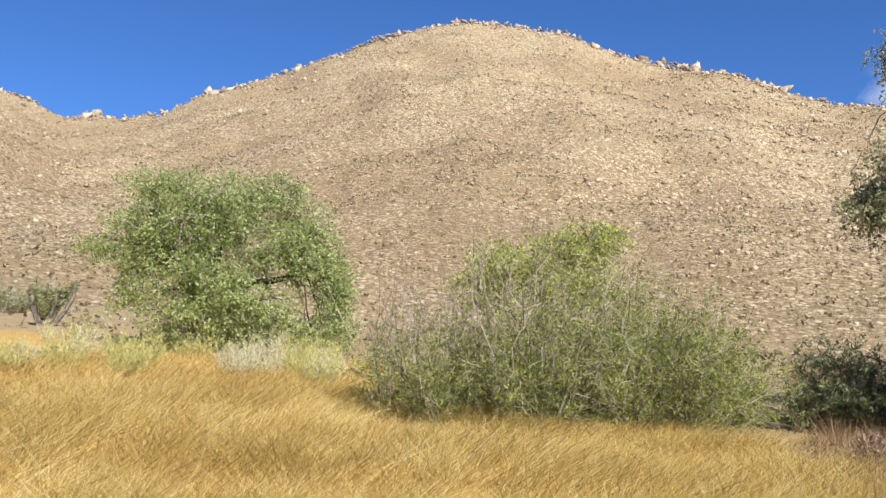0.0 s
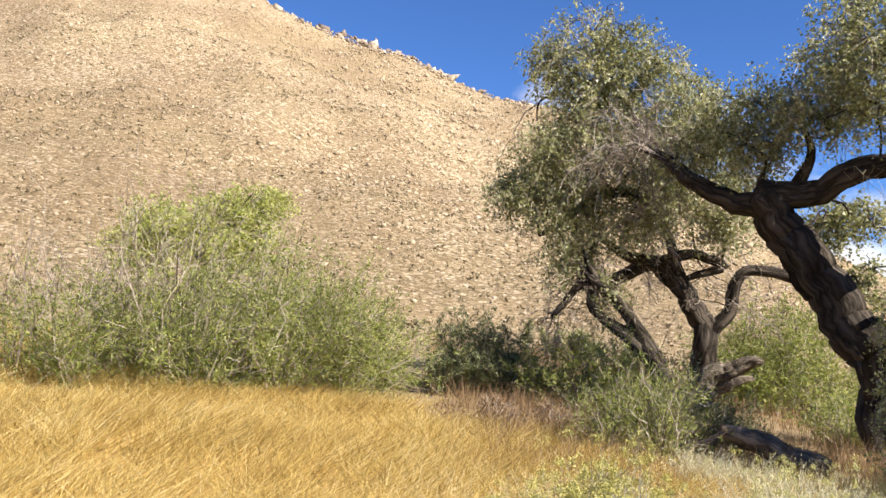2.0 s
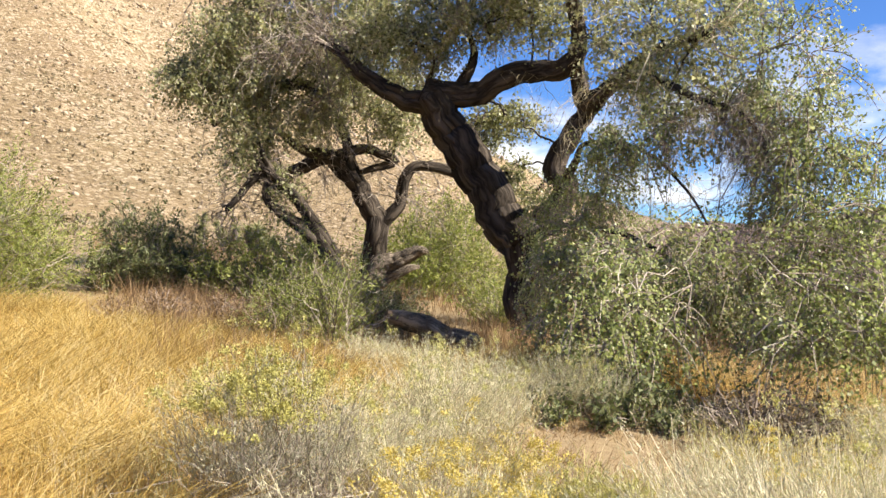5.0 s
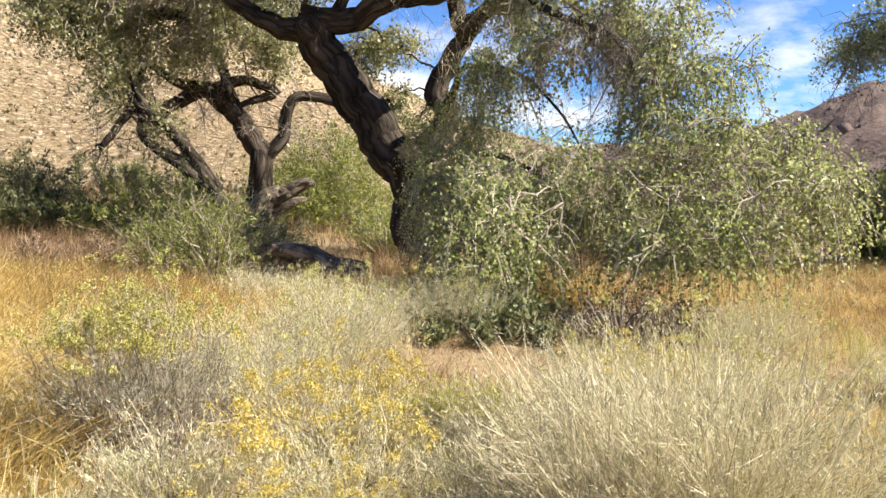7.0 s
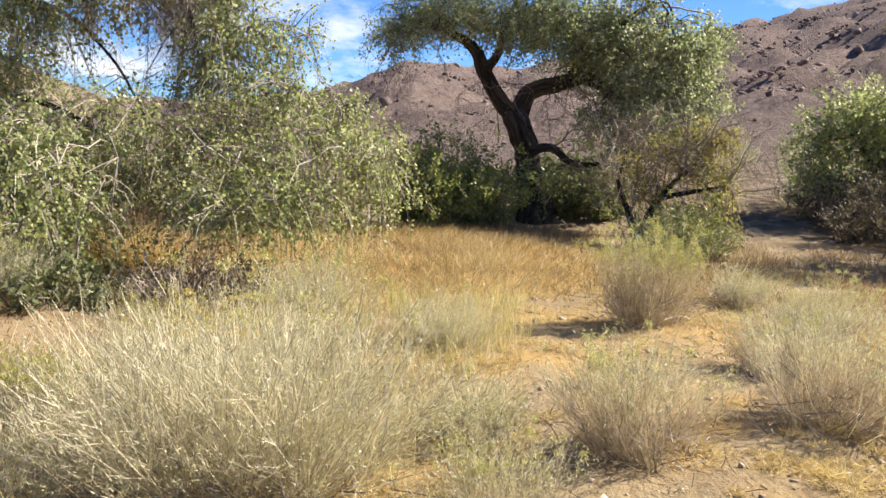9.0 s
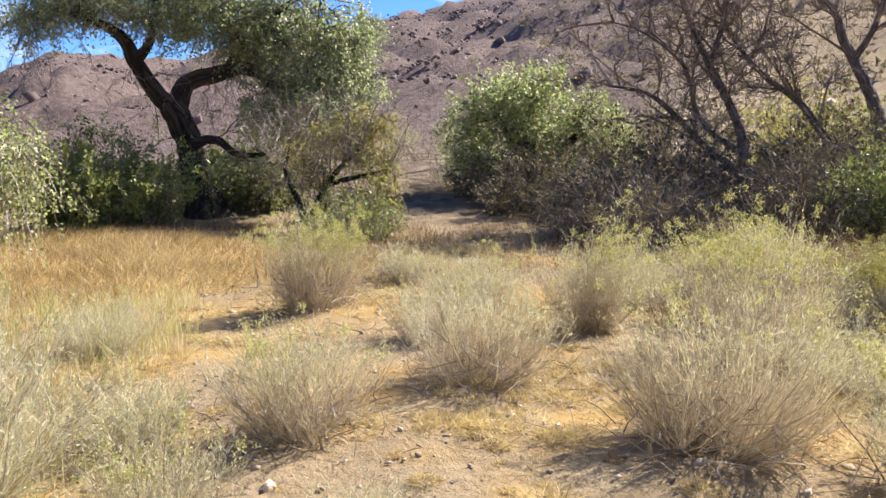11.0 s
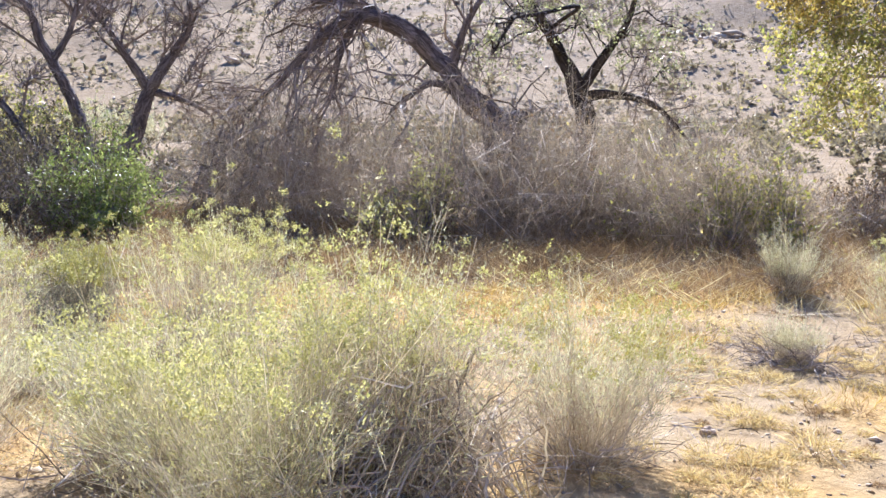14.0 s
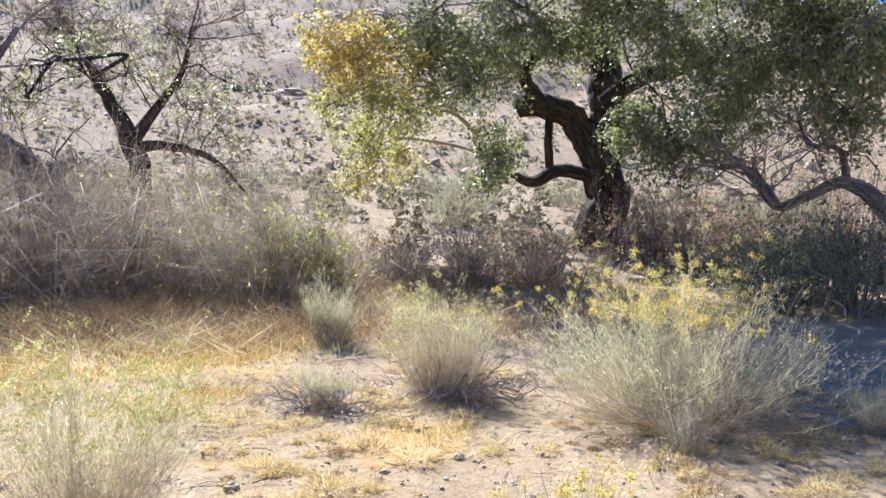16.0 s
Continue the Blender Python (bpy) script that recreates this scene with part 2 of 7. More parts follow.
M_GROUND = ground_mat()
M_BARK = bark_mat("cottonwood_bark", (0.03, 0.025, 0.02), (0.15, 0.122, 0.098), 6.0, 0.9)
# Dark bark, its colour raised to stand in for haze before the bare trees.
M_BARK_DARK = bark_mat("haze_lightened_bark", (0.11, 0.09, 0.08), (0.42, 0.355, 0.31), 11)
M_STRIPPED = bark_mat("stripped_wood", (0.11, 0.088, 0.066), (0.42, 0.345, 0.265), 13, 0.9)
M_TWIG = plant_mat("grey_twigs", [(0.0, (0.15, 0.12, 0.095)), (0.6, (0.32, 0.265, 0.215)), (1.0, (0.52, 0.455, 0.38))], 0, 0.8)
# Brown twigs, likewise lightened in colour in place of haze.
M_TWIG_DARK = plant_mat("haze_lightened_brown_twigs", [(0.0, (0.12, 0.094, 0.076)), (0.6, (0.27, 0.215, 0.172)), (1.0, (0.45, 0.375, 0.31))], 0, 0.8)
M_LOG = bark_mat("log_bark", (0.19, 0.13, 0.085), (0.50, 0.385, 0.27), 9, 0.5)
# Dead stems; the southern haze is painted in by lightening their colour.
M_DEADWOOD = plant_mat("haze_lightened_brushwood", [(0.0, (0.22, 0.172, 0.132)), (0.5, (0.41, 0.335, 0.265)), (1.0, (0.62, 0.535, 0.44))], 0.25, 0.8)
M_YELLOW_GREEN = plant_mat("yellow_green_leaves", [(0.0, (0.29, 0.33, 0.08)), (0.5, (0.45, 0.48, 0.15)), (1.0, (0.62, 0.61, 0.28))], 0.5, 0.5)
M_LEAF = plant_mat("cottonwood_leaves", [(0.0, (0.17, 0.21, 0.078)), (0.4, (0.315, 0.37, 0.145)), (0.75, (0.455, 0.50, 0.24)), (1.0, (0.68, 0.69, 0.48))], 0.56, 0.42, 0.4)
M_LEAF_SILVER = plant_mat("silvery_green_leaves", [(0.0, (0.19, 0.24, 0.11)), (0.5, (0.355, 0.41, 0.21)), (1.0, (0.62, 0.645, 0.46))], 0.52, 0.42, 0.4)
# Lighter copy of the dark leaves; haze before the big tree is put into the colour.
M_LEAF_HAZE = plant_mat("haze_lightened_leaves", [(0.0, (0.11, 0.13, 0.055)), (0.5, (0.21, 0.245, 0.11)), (1.0, (0.41, 0.42, 0.22))], 0.42, 0.45, 0.35)
M_LEAF_GOLD = plant_mat("golden_leaves", [(0.0, (0.36, 0.31, 0.085)), (0.5, (0.57, 0.46, 0.14)), (1.0, (0.76, 0.60, 0.26))], 0.5, 0.5, 0.2)
M_YELLOW_TOP = plant_mat("yellow_flower_tops", [(0.0, (0.27, 0.26, 0.07)), (0.5, (0.44, 0.41, 0.125)), (1.0, (0.60, 0.555, 0.225))], 0.25, 0.65)
M_LEAF_GREEN = plant_mat("fresh_leaves", [(0.0, (0.12, 0.16, 0.04)), (0.5, (0.25, 0.305, 0.085)), (1.0, (0.44, 0.47, 0.19))], 0.42, 0.42, 0.4)
# Paler copy of the fresh leaves, with sunlight put into the colour.
M_LEAF_FRESH = plant_mat("fresh_leaves_painted_sunlit", [(0.0, (0.19, 0.25, 0.07)), (0.5, (0.36, 0.44, 0.155)), (1.0, (0.58, 0.62, 0.32))], 0.5, 0.42, 0.4)
M_LEAF_GREY = plant_mat("dusty_leaves", [(0.0, (0.155, 0.168, 0.072)), (0.5, (0.345, 0.36, 0.175)), (1.0, (0.64, 0.62, 0.43))], 0.52, 0.4, 0.45)
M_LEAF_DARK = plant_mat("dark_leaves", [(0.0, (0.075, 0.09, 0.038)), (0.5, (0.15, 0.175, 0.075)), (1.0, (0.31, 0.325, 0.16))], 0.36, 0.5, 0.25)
# Brown brush with the bank's shade put into its dark colour.
M_BANK = plant_mat("shade_darkened_brown_brush", [(0.0, (0.075, 0.062, 0.04)), (0.5, (0.155, 0.13, 0.08)), (1.0, (0.28, 0.245, 0.155))], 0.25, 0.7)
M_CRAG = rock_mat("weathered_crag", [(0.15, (0.16, 0.12, 0.088)), (0.5, (0.345, 0.27, 0.195)), (0.85, (0.54, 0.45, 0.345))], 0.7)
M_LEAF_YELLOW = plant_mat("yellowing_leaves", [(0.0, (0.22, 0.25, 0.07)), (0.5, (0.42, 0.40, 0.13)), (1.0, (0.64, 0.53, 0.24))], 0.5, 0.5, 0.2)
M_WILLOW = plant_mat("willow_leaves", [(0.0, (0.13, 0.16, 0.04)), (0.5, (0.275, 0.32, 0.08)), (1.0, (0.48, 0.49, 0.18))], 0.46, 0.5)
M_STRAW = plant_mat("golden_grass", [(0.0, (0.27, 0.17, 0.045)), (0.4, (0.48, 0.335, 0.10)), (0.75, (0.63, 0.475, 0.17)), (1.0, (0.78, 0.66, 0.35))], 0.35, 0.6, 0.3, 0.45)
M_STRAW_PALE = plant_mat("pale_meadow_grass", [(0.0, (0.27, 0.18, 0.075)), (0.5, (0.50, 0.375, 0.175)), (1.0, (0.73, 0.605, 0.35))], 0.35, 0.6, 0.3, 0.45)
M_CUSHION = plant_mat("matted_dry_grass", [(0.0, (0.38, 0.265, 0.11)), (0.5, (0.58, 0.45, 0.22)), (1.0, (0.78, 0.66, 0.42))], 0.45, 0.65)
M_REED = plant_mat("brown_reed", [(0.0, (0.16, 0.098, 0.052)), (0.5, (0.31, 0.202, 0.112)), (1.0, (0.48, 0.345, 0.205))], 0.4, 0.7)
M_SAGE = plant_mat("sage_leaves", [(0.0, (0.38, 0.375, 0.235)), (0.5, (0.59, 0.575, 0.385)), (1.0, (0.76, 0.735, 0.54))], 0.36, 0.65)
M_SAGE_STEM = plant_mat("sage_stems", [(0.0, (0.27, 0.22, 0.155)), (0.45, (0.58, 0.505, 0.36)), (1.0, (0.84, 0.76, 0.58))], 0.2, 0.75)
M_STEM = plant_mat("woody_shrub_stems", [(0.0, (0.24, 0.186, 0.134)), (0.45, (0.50, 0.41, 0.30)), (1.0, (0.76, 0.665, 0.51))], 0.25, 0.75)
M_BRIGHT = plant_mat("yellow_green_tips", [(0.0, (0.36, 0.36, 0.13)), (0.5, (0.54, 0.515, 0.205)), (1.0, (0.70, 0.655, 0.33))], 0.36, 0.65)
M_SAGE_GREY = plant_mat("grey_sage_leaves", [(0.0, (0.20, 0.20, 0.135)), (0.5, (0.36, 0.36, 0.265)), (1.0, (0.58, 0.56, 0.44))], 0.4, 0.65)
M_PALE_GREEN = plant_mat("pale_green_leaves", [(0.0, (0.36, 0.35, 0.17)), (0.5, (0.57, 0.545, 0.28)), (1.0, (0.78, 0.73, 0.46))], 0.32, 0.65)
M_PALE = plant_mat("pale_straw", [(0.0, (0.40, 0.31, 0.16)), (0.5, (0.62, 0.51, 0.30)), (1.0, (0.80, 0.71, 0.48))], 0.35, 0.7)
M_FLOWER = plant_mat("rabbitbrush_flowers", [(0.0, (0.46, 0.36, 0.08)), (0.5, (0.64, 0.51, 0.14)), (1.0, (0.78, 0.68, 0.30))], 0.4, 0.65)
M_ROCK = rock_mat("pale_granite", [(0.15, (0.26, 0.195, 0.122)), (0.5, (0.41, 0.32, 0.21)), (0.85, (0.57, 0.465, 0.335))])
M_ROCK_DARK = rock_mat("dark_rock", [(0.15, (0.10, 0.076, 0.067)), (0.5, (0.18, 0.136, 0.117)), (0.85, (0.29, 0.222, 0.19))])
M_HILLBUSH = plant_mat("hill_scrub", [(0.0, (0.13, 0.10, 0.058)), (0.5, (0.24, 0.195, 0.115)), (1.0, (0.38, 0.32, 0.20))], 0.2, 0.8)
M_SLOPEBUSH = plant_mat("pale_scrub", [(0.0, (0.16, 0.135, 0.09)), (0.5, (0.27, 0.23, 0.16)), (1.0, (0.42, 0.37, 0.27))], 0.35, 0.8)
M_GRAVEL = rock_mat("gravel", [(0.15, (0.26, 0.195, 0.13)), (0.45, (0.42, 0.335, 0.24)), (0.7, (0.54, 0.45, 0.335)), (0.95, (0.66, 0.58, 0.46))], 6)
M_STONE = rock_mat("field_stone", [(0.15, (0.29, 0.205, 0.14)), (0.5, (0.43, 0.33, 0.235)), (0.85, (0.58, 0.48, 0.36))], 6)

# ---- ground shape ----
EYE = np.array((0.35, 0.30))
GROUND_AZ = (-60, -25, -5, 12, 24, 35, 48, 62, 78, 92, 105, 120, 135, 155, 170, 185, 230)
GROUND_R = (5, 10, 16, 28, 60)
GROUND_Z = ((0, .2, .6, 1.5, 4.0), (0, .2, .6, 1.6, 4.2), (0, .1, .4, 1.45, 3.4), (0, .1, .35, 1.2, 2.8), (0, 0, .15, .9, 1.8),
            (0, 0, 0, .4, 1.2), (0, -.05, -.3, -.2, .5), (0, -.3, -.2, 0, .4), (0, -.1, .1, .4, 1.0), (0, 0, .05, 1.4, 2.6),
            (0, 0, .1, 1.4, 3.5), (0, 0, .5, 1.8, 4.0), (0, .1, .7, 2.0, 4.5), (0, .1, .6, 2.2, 5.0), (0, .15, .75, 2.3, 5.7),
            (0, .1, .7, 2.0, 5.0), (0, 0, .2, .6, 1.5))
RIDGE_AZ = (-75, -45, -29.7, -26, -20.5, -17.4, -12.7, -9.8, -5.6, 0.3, 6.5, 11.5, 17, 22.6, 30, 38, 45, 49, 57, 66, 72, 75.5, 82, 90, 97, 102, 110, 120, 135, 165, 190, 215, 250)
RIDGE_EL = (10, 14, 14.9, 13.8, 14.6, 16.3, 17.9, 19.3, 21.0, 22.1, 21.2, 19.1, 18.3, 16.3, 14.6, 10, 5.9, 4.2, 1.7, 2.2, 4.0, 5.4, 5.3, 7, 8.8, 9.9, 12, 15, 17, 17, 16.5, 12, 6)
RIDGE_R = (260, 280, 270, 290, 275, 260, 255, 250, 250, 255, 255, 255, 255, 250, 245, 240, 230, 300, 600, 600, 480, 440, 430, 400, 380, 360, 300, 240, 210, 210, 210, 260, 300)


def polar(x, y):
    dx, dy = np.asarray(x, float) - EYE[0], np.asarray(y, float) - EYE[1]
    return np.degrees(np.arctan2(dx, dy)), np.hypot(dx, dy)


def waves(x, y, size, seed):
    """Smooth unevenness between about -1 and 1."""
    rng = np.random.default_rng(seed)
    tot = 0
    for k in range(7):
        a, ph, s = rng.uniform(0, 6.28), rng.uniform(0, 6.28), size * rng.uniform(0.6, 1.7)
        tot = tot + np.sin((x * math.cos(a) + y * math.sin(a)) * 6.28 / s + ph)
    return tot / 4.0


def ground_z(x, y):
    x, y = np.asarray(x, float), np.asarray(y, float)
    az, r = polar(x, y)
    cols = [np.interp(az, GROUND_AZ, [row[i] for row in GROUND_Z], period=360) for i in range(5)]
    z = np.zeros_like(r)
    prev_r, prev_z = 2.0, np.zeros_like(r)
    for rr, zz in zip(GROUND_R, cols):
        u = np.clip((r - prev_r) / (rr - prev_r), 0, 1)
        z = np.where(r > prev_r, prev_z + (zz - prev_z) * u, z)
        prev_r, prev_z = rr, zz
    el, ridge = np.interp(az, RIDGE_AZ, RIDGE_EL, period=360), np.interp(az, RIDGE_AZ, RIDGE_R, period=360)
    top = 1.5 + ridge * np.tan(np.radians(el))
    u = np.clip((r - 60) / (ridge - 60), 0, 1)
    hill = prev_z + (top - prev_z) * (0.82 * u + 0.18 * u * u)
    hill = hill + np.where(r > 60, np.sin(u * 3.1416) * (1.6 * waves(x, y, 70, 5) + 0.7 * waves(x, y, 24, 6)), 0)
    back = np.maximum(top - 0.35 * (r - ridge), -2.0)
    z = np.where(r > 60, np.where(r > ridge, back, hill), z)
    near = np.clip(1 - r / 80, 0, 1)
    return z + near * (0.016 * waves(x, y, 0.5, 9) + 0.035 * waves(x, y, 2.3, 7) + 0.07 * waves(x, y, 7, 8) * np.clip(r / 10, 0, 1))


def roughness(x, y, z):
    """Broken relief of the hills, none on the flat."""
    az, r = polar(x, y)
    ridge = np.interp(az, RIDGE_AZ, RIDGE_R, period=360)
    rough = np.array([noise.fractal(Vector((a * 0.06, c * 0.06, d * 0.06)), 0.7, 2.1, 6) for a, c, d in zip(np.ravel(x), np.ravel(y), np.ravel(z))]).reshape(np.shape(x))
    hill = np.clip((r - 55) / 60, 0, 1) * (r < ridge + 60)
    return hill * rough * np.where(r > 60, 1.7, 0) * np.where(np.abs(az - 85) < 28, 2.3, 1.0)


def surface_z(x, y):
    z = ground_z(x, y)
    return z + roughness(x, y, z)


# ---- mesh helpers ----
def mesh_of(name, v, f, mat, smooth=False):
    """A mesh from an array of corners and one of faces with three or four corners each."""
    v, f = np.asarray(v, np.float32), np.asarray(f, np.int32)
    me = bpy.data.meshes.new(name)
    k = f.shape[1]
    me.vertices.add(len(v)); me.vertices.foreach_set("co", v.ravel())
    me.loops.add(f.size); me.loops.foreach_set("vertex_index", f.ravel())
    me.polygons.add(len(f)); me.polygons.foreach_set("loop_start", np.arange(0, f.size, k, dtype=np.int32))
    me.update(calc_edges=True)
    if smooth:
        me.polygons.foreach_set("use_smooth", np.ones(len(f), bool))
    me.materials.append(mat)
    return me


def thing(name, at, label, category, group="", kind=""):
    ob = new(name)
    ob.empty_display_size = 0.2
    ob.location = at
    return tagged(ob, label, category, group, kind)


def part(name, vf, mat, parent=None, label="", smooth=False):
    """One mesh object; corners are given in the world's axes about the parent's place."""
    ob = new(name, mesh_of(name, vf[0], vf[1], mat, smooth))
    if parent:
        ob.parent = parent
    return tagged(ob, label)


def joined(*pieces):
    vs, fs, n = [], [], 0
    for v, f in pieces:
        vs.append(v); fs.append(np.asarray(f) + n); n += len(v)
    return np.concatenate(vs), np.concatenate(fs)


def unit(a):
    return a / np.maximum(np.linalg.norm(a, axis=-1, keepdims=True), 1e-9)


def ribbons(p, w, rng):
    """Flat tapering blades along the lines p (n, k, 3) with the widths w (n, k)."""
    n, k, _ = p.shape
    side = unit(np.cross(unit(p[:, -1] - p[:, 0]), rng.normal(size=(n, 3))))
    v = np.stack([p - side[:, None] * w[..., None] / 2, p + side[:, None] * w[..., None] / 2], 2).reshape(-1, 3)
    i = (np.arange(n)[:, None] * k + np.arange(k - 1)[None]).ravel() * 2
    return v, np.stack([i, i + 1, i + 3, i + 2], 1)


def spikes(p, w, rng):
    """Straight blades that run out to a point, from p[:, 0] to p[:, 1]."""
    n = len(p)
    side = unit(np.cross(unit(p[:, 1] - p[:, 0]), rng.normal(size=(n, 3)))) * np.broadcast_to(w, n)[:, None] * 0.6
    return np.stack([p[:, 0] - side, p[:, 0] + side, p[:, 1]], 1).reshape(-1, 3), np.arange(3 * n).reshape(n, 3)


def leaves(c, d, length, width, rng, diamond=False):
    """One leaf at each place c, pointing along d: a folded diamond, or a plain pointed one for small leaves."""
    n = len(c)
    d = unit(d)
    s = unit(np.cross(d, rng.normal(size=(n, 3))))
    le, wi = np.broadcast_to(length, n)[:, None], np.broadcast_to(width, n)[:, None]
    if not diamond:
        v = np.stack([c - d * le * 0.35 - s * wi * 0.55, c - d * le * 0.35 + s * wi * 0.55, c + d * le * 0.6], 1).reshape(-1, 3)
        return v, np.arange(3 * n).reshape(n, 3)
    up = np.cross(s, d) * wi * 0.18
    v = np.stack([c - d * le * 0.5, c + s * wi * 0.5 + up - d * le * 0.08, c + d * le * 0.5, c - s * wi * 0.5 + up - d * le * 0.08], 1).reshape(-1, 3)
    return v, np.arange(4 * n).reshape(n, 4)


def smooth_line(ctrl, step):
    """Catmull-Rom line through control points of any width."""
    c = np.asarray(ctrl, float)
    c = np.concatenate([[2 * c[0] - c[1]], c, [2 * c[-1] - c[-2]]])
    out = []
    for a, b, d, e in zip(c[:-3], c[1:-2], c[2:-1], c[3:]):
        k = max(2, int(np.linalg.norm(d[:3] - b[:3]) / step))
        t = np.linspace(0, 1, k, endpoint=False)[:, None]
        out.append(0.5 * (2 * b + (d - a) * t + (2 * a - 5 * b + 4 * d - e) * t ** 2 + (3 * b - a - 3 * d + e) * t ** 3))
    return np.concatenate(out + [c[-2:-1]])


def tube(ctrl, sides=8, step=0.18, knots=0.10, seed=0, flare=0.0, straight=False):
    """A gnarled round limb along control points (x, y, z, radius), closed at its ends; straight: also each corner's place on the unbent limb."""
    rng = np.random.default_rng(seed)
    L = smooth_line(ctrl, step)
    p, r = L[:, :3], np.maximum(L[:, 3], 0.004)
    n = len(p)

    def eased(a, k):
        w = np.ones(k) / k
        pad = np.concatenate([np.repeat(a[:1], k, 0), a, np.repeat(a[-1:], k, 0)])
        return np.stack([np.convolve(c, w, 'same') for c in pad.T], 1)[k:-k]
    p = p + eased(rng.normal(size=(n, 3)), 5) * r[:, None] * 0.28
    t = unit(np.gradient(p, axis=0))
    s = unit(np.cross(t[0], (0.3, 0.9, 0.21)))
    v = []
    a = np.linspace(0, 2 * np.pi, sides, endpoint=False)
    ridge = 1 + knots * (np.sin(a * 3 + rng.uniform(0, 6)) * 0.6 + np.sin(a * 5 + rng.uniform(0, 6)) * 0.5)
    lump = eased(rng.normal(size=(n, sides)), 7) * knots * 1.6
    ridge = ridge + rng.normal(size=sides) * knots * 0.55
    for i in range(n):
        s = unit(s - t[i] * (s @ t[i]))
        b = np.cross(t[i], s)
        rad = r[i] * (ridge + lump[i]) * (1 + flare * max(0, 1 - i * step / 0.7))
        v.append(p[i] + (s[None] * np.cos(a)[:, None] + b[None] * np.sin(a)[:, None]) * rad[:, None])
    v = np.concatenate(v + [p[:1] - t[:1] * r[0] * 0.2, p[-1:] + t[-1:] * r[-1] * 0.6])
    i, j = np.meshgrid(np.arange(n - 1), np.arange(sides), indexing='ij')
    j2 = (j + 1) % sides
    f = np.stack([i * sides + j, i * sides + j2, (i + 1) * sides + j2, (i + 1) * sides + j], -1).reshape(-1, 4)
    jj = np.arange(sides); j2 = (jj + 1) % sides
    e0, e1, base = n * sides, n * sides + 1, (n - 1) * sides
    caps = np.concatenate([np.stack([jj * 0 + e0, j2, jj, jj], 1), np.stack([jj * 0 + e1, base + jj, base + j2, base + j2], 1)])
    caps = caps[:, :3]
    # caps as slim quads, so that all faces have four corners
    mid = len(v)
    extra = (v[caps[:, 1]] + v[caps[:, 2]]) / 2
    quads = np.stack([caps[:, 0], caps[:, 1], mid + np.arange(len(caps)), caps[:, 2]], 1)
    v, f = np.concatenate([v, extra]), np.concatenate([f, quads])
    if not straight:
        return v, f
    along = np.concatenate([[0], np.cumsum(np.linalg.norm(np.diff(p, axis=0), axis=1))])
    wide = np.maximum(r, 0.05)
    flat = np.stack([wide[:, None] * np.cos(a), wide[:, None] * np.sin(a), np.broadcast_to(along[:, None], (n, sides))], -1).reshape(-1, 3)
    flat = np.concatenate([flat, [[0, 0, 0]], [[0, 0, along[-1]]]])
    return v, f, np.concatenate([flat, (flat[caps[:, 1]] + flat[caps[:, 2]]) / 2])


def limb_part(name, ctrl, sides, step, seed, at, mat, root, flare=0.0, knots=0.10):
    """A trunk or limb whose bark runs along it."""
    v, f, flat = tube(ctrl, sides, step, knots, seed, flare, True)
    ob = part(name, shift((v, f), at), mat, root, smooth=True)
    ob.data.attributes.new("unbent", 'FLOAT_VECTOR', 'POINT').data.foreach_set("vector", flat.astype(np.float32).ravel())
    ob.data.attributes.new("is_limb", 'FLOAT', 'POINT').data.foreach_set("value", np.ones(len(flat), np.float32))
    return ob


def branch_lines(starts, ends, rng, k=6, sag=0.12):
    """Bent lines from starts to ends (n, k, 3)."""
    u = np.linspace(0, 1, k)[None, :, None]
    d = ends - starts
    ln = np.linalg.norm(d, axis=1)[:, None, None]
    bend = rng.normal(size=(len(starts), 1, 3)) * ln * 0.13
    wob = rng.normal(size=(len(starts), k, 3)) * ln * 0.035
    p = starts[:, None] + d[:, None] * u + (bend + np.array((0, 0, sag)) * ln) * (np.sin(u * np.pi)) + wob * np.sin(u * np.pi)
    return p


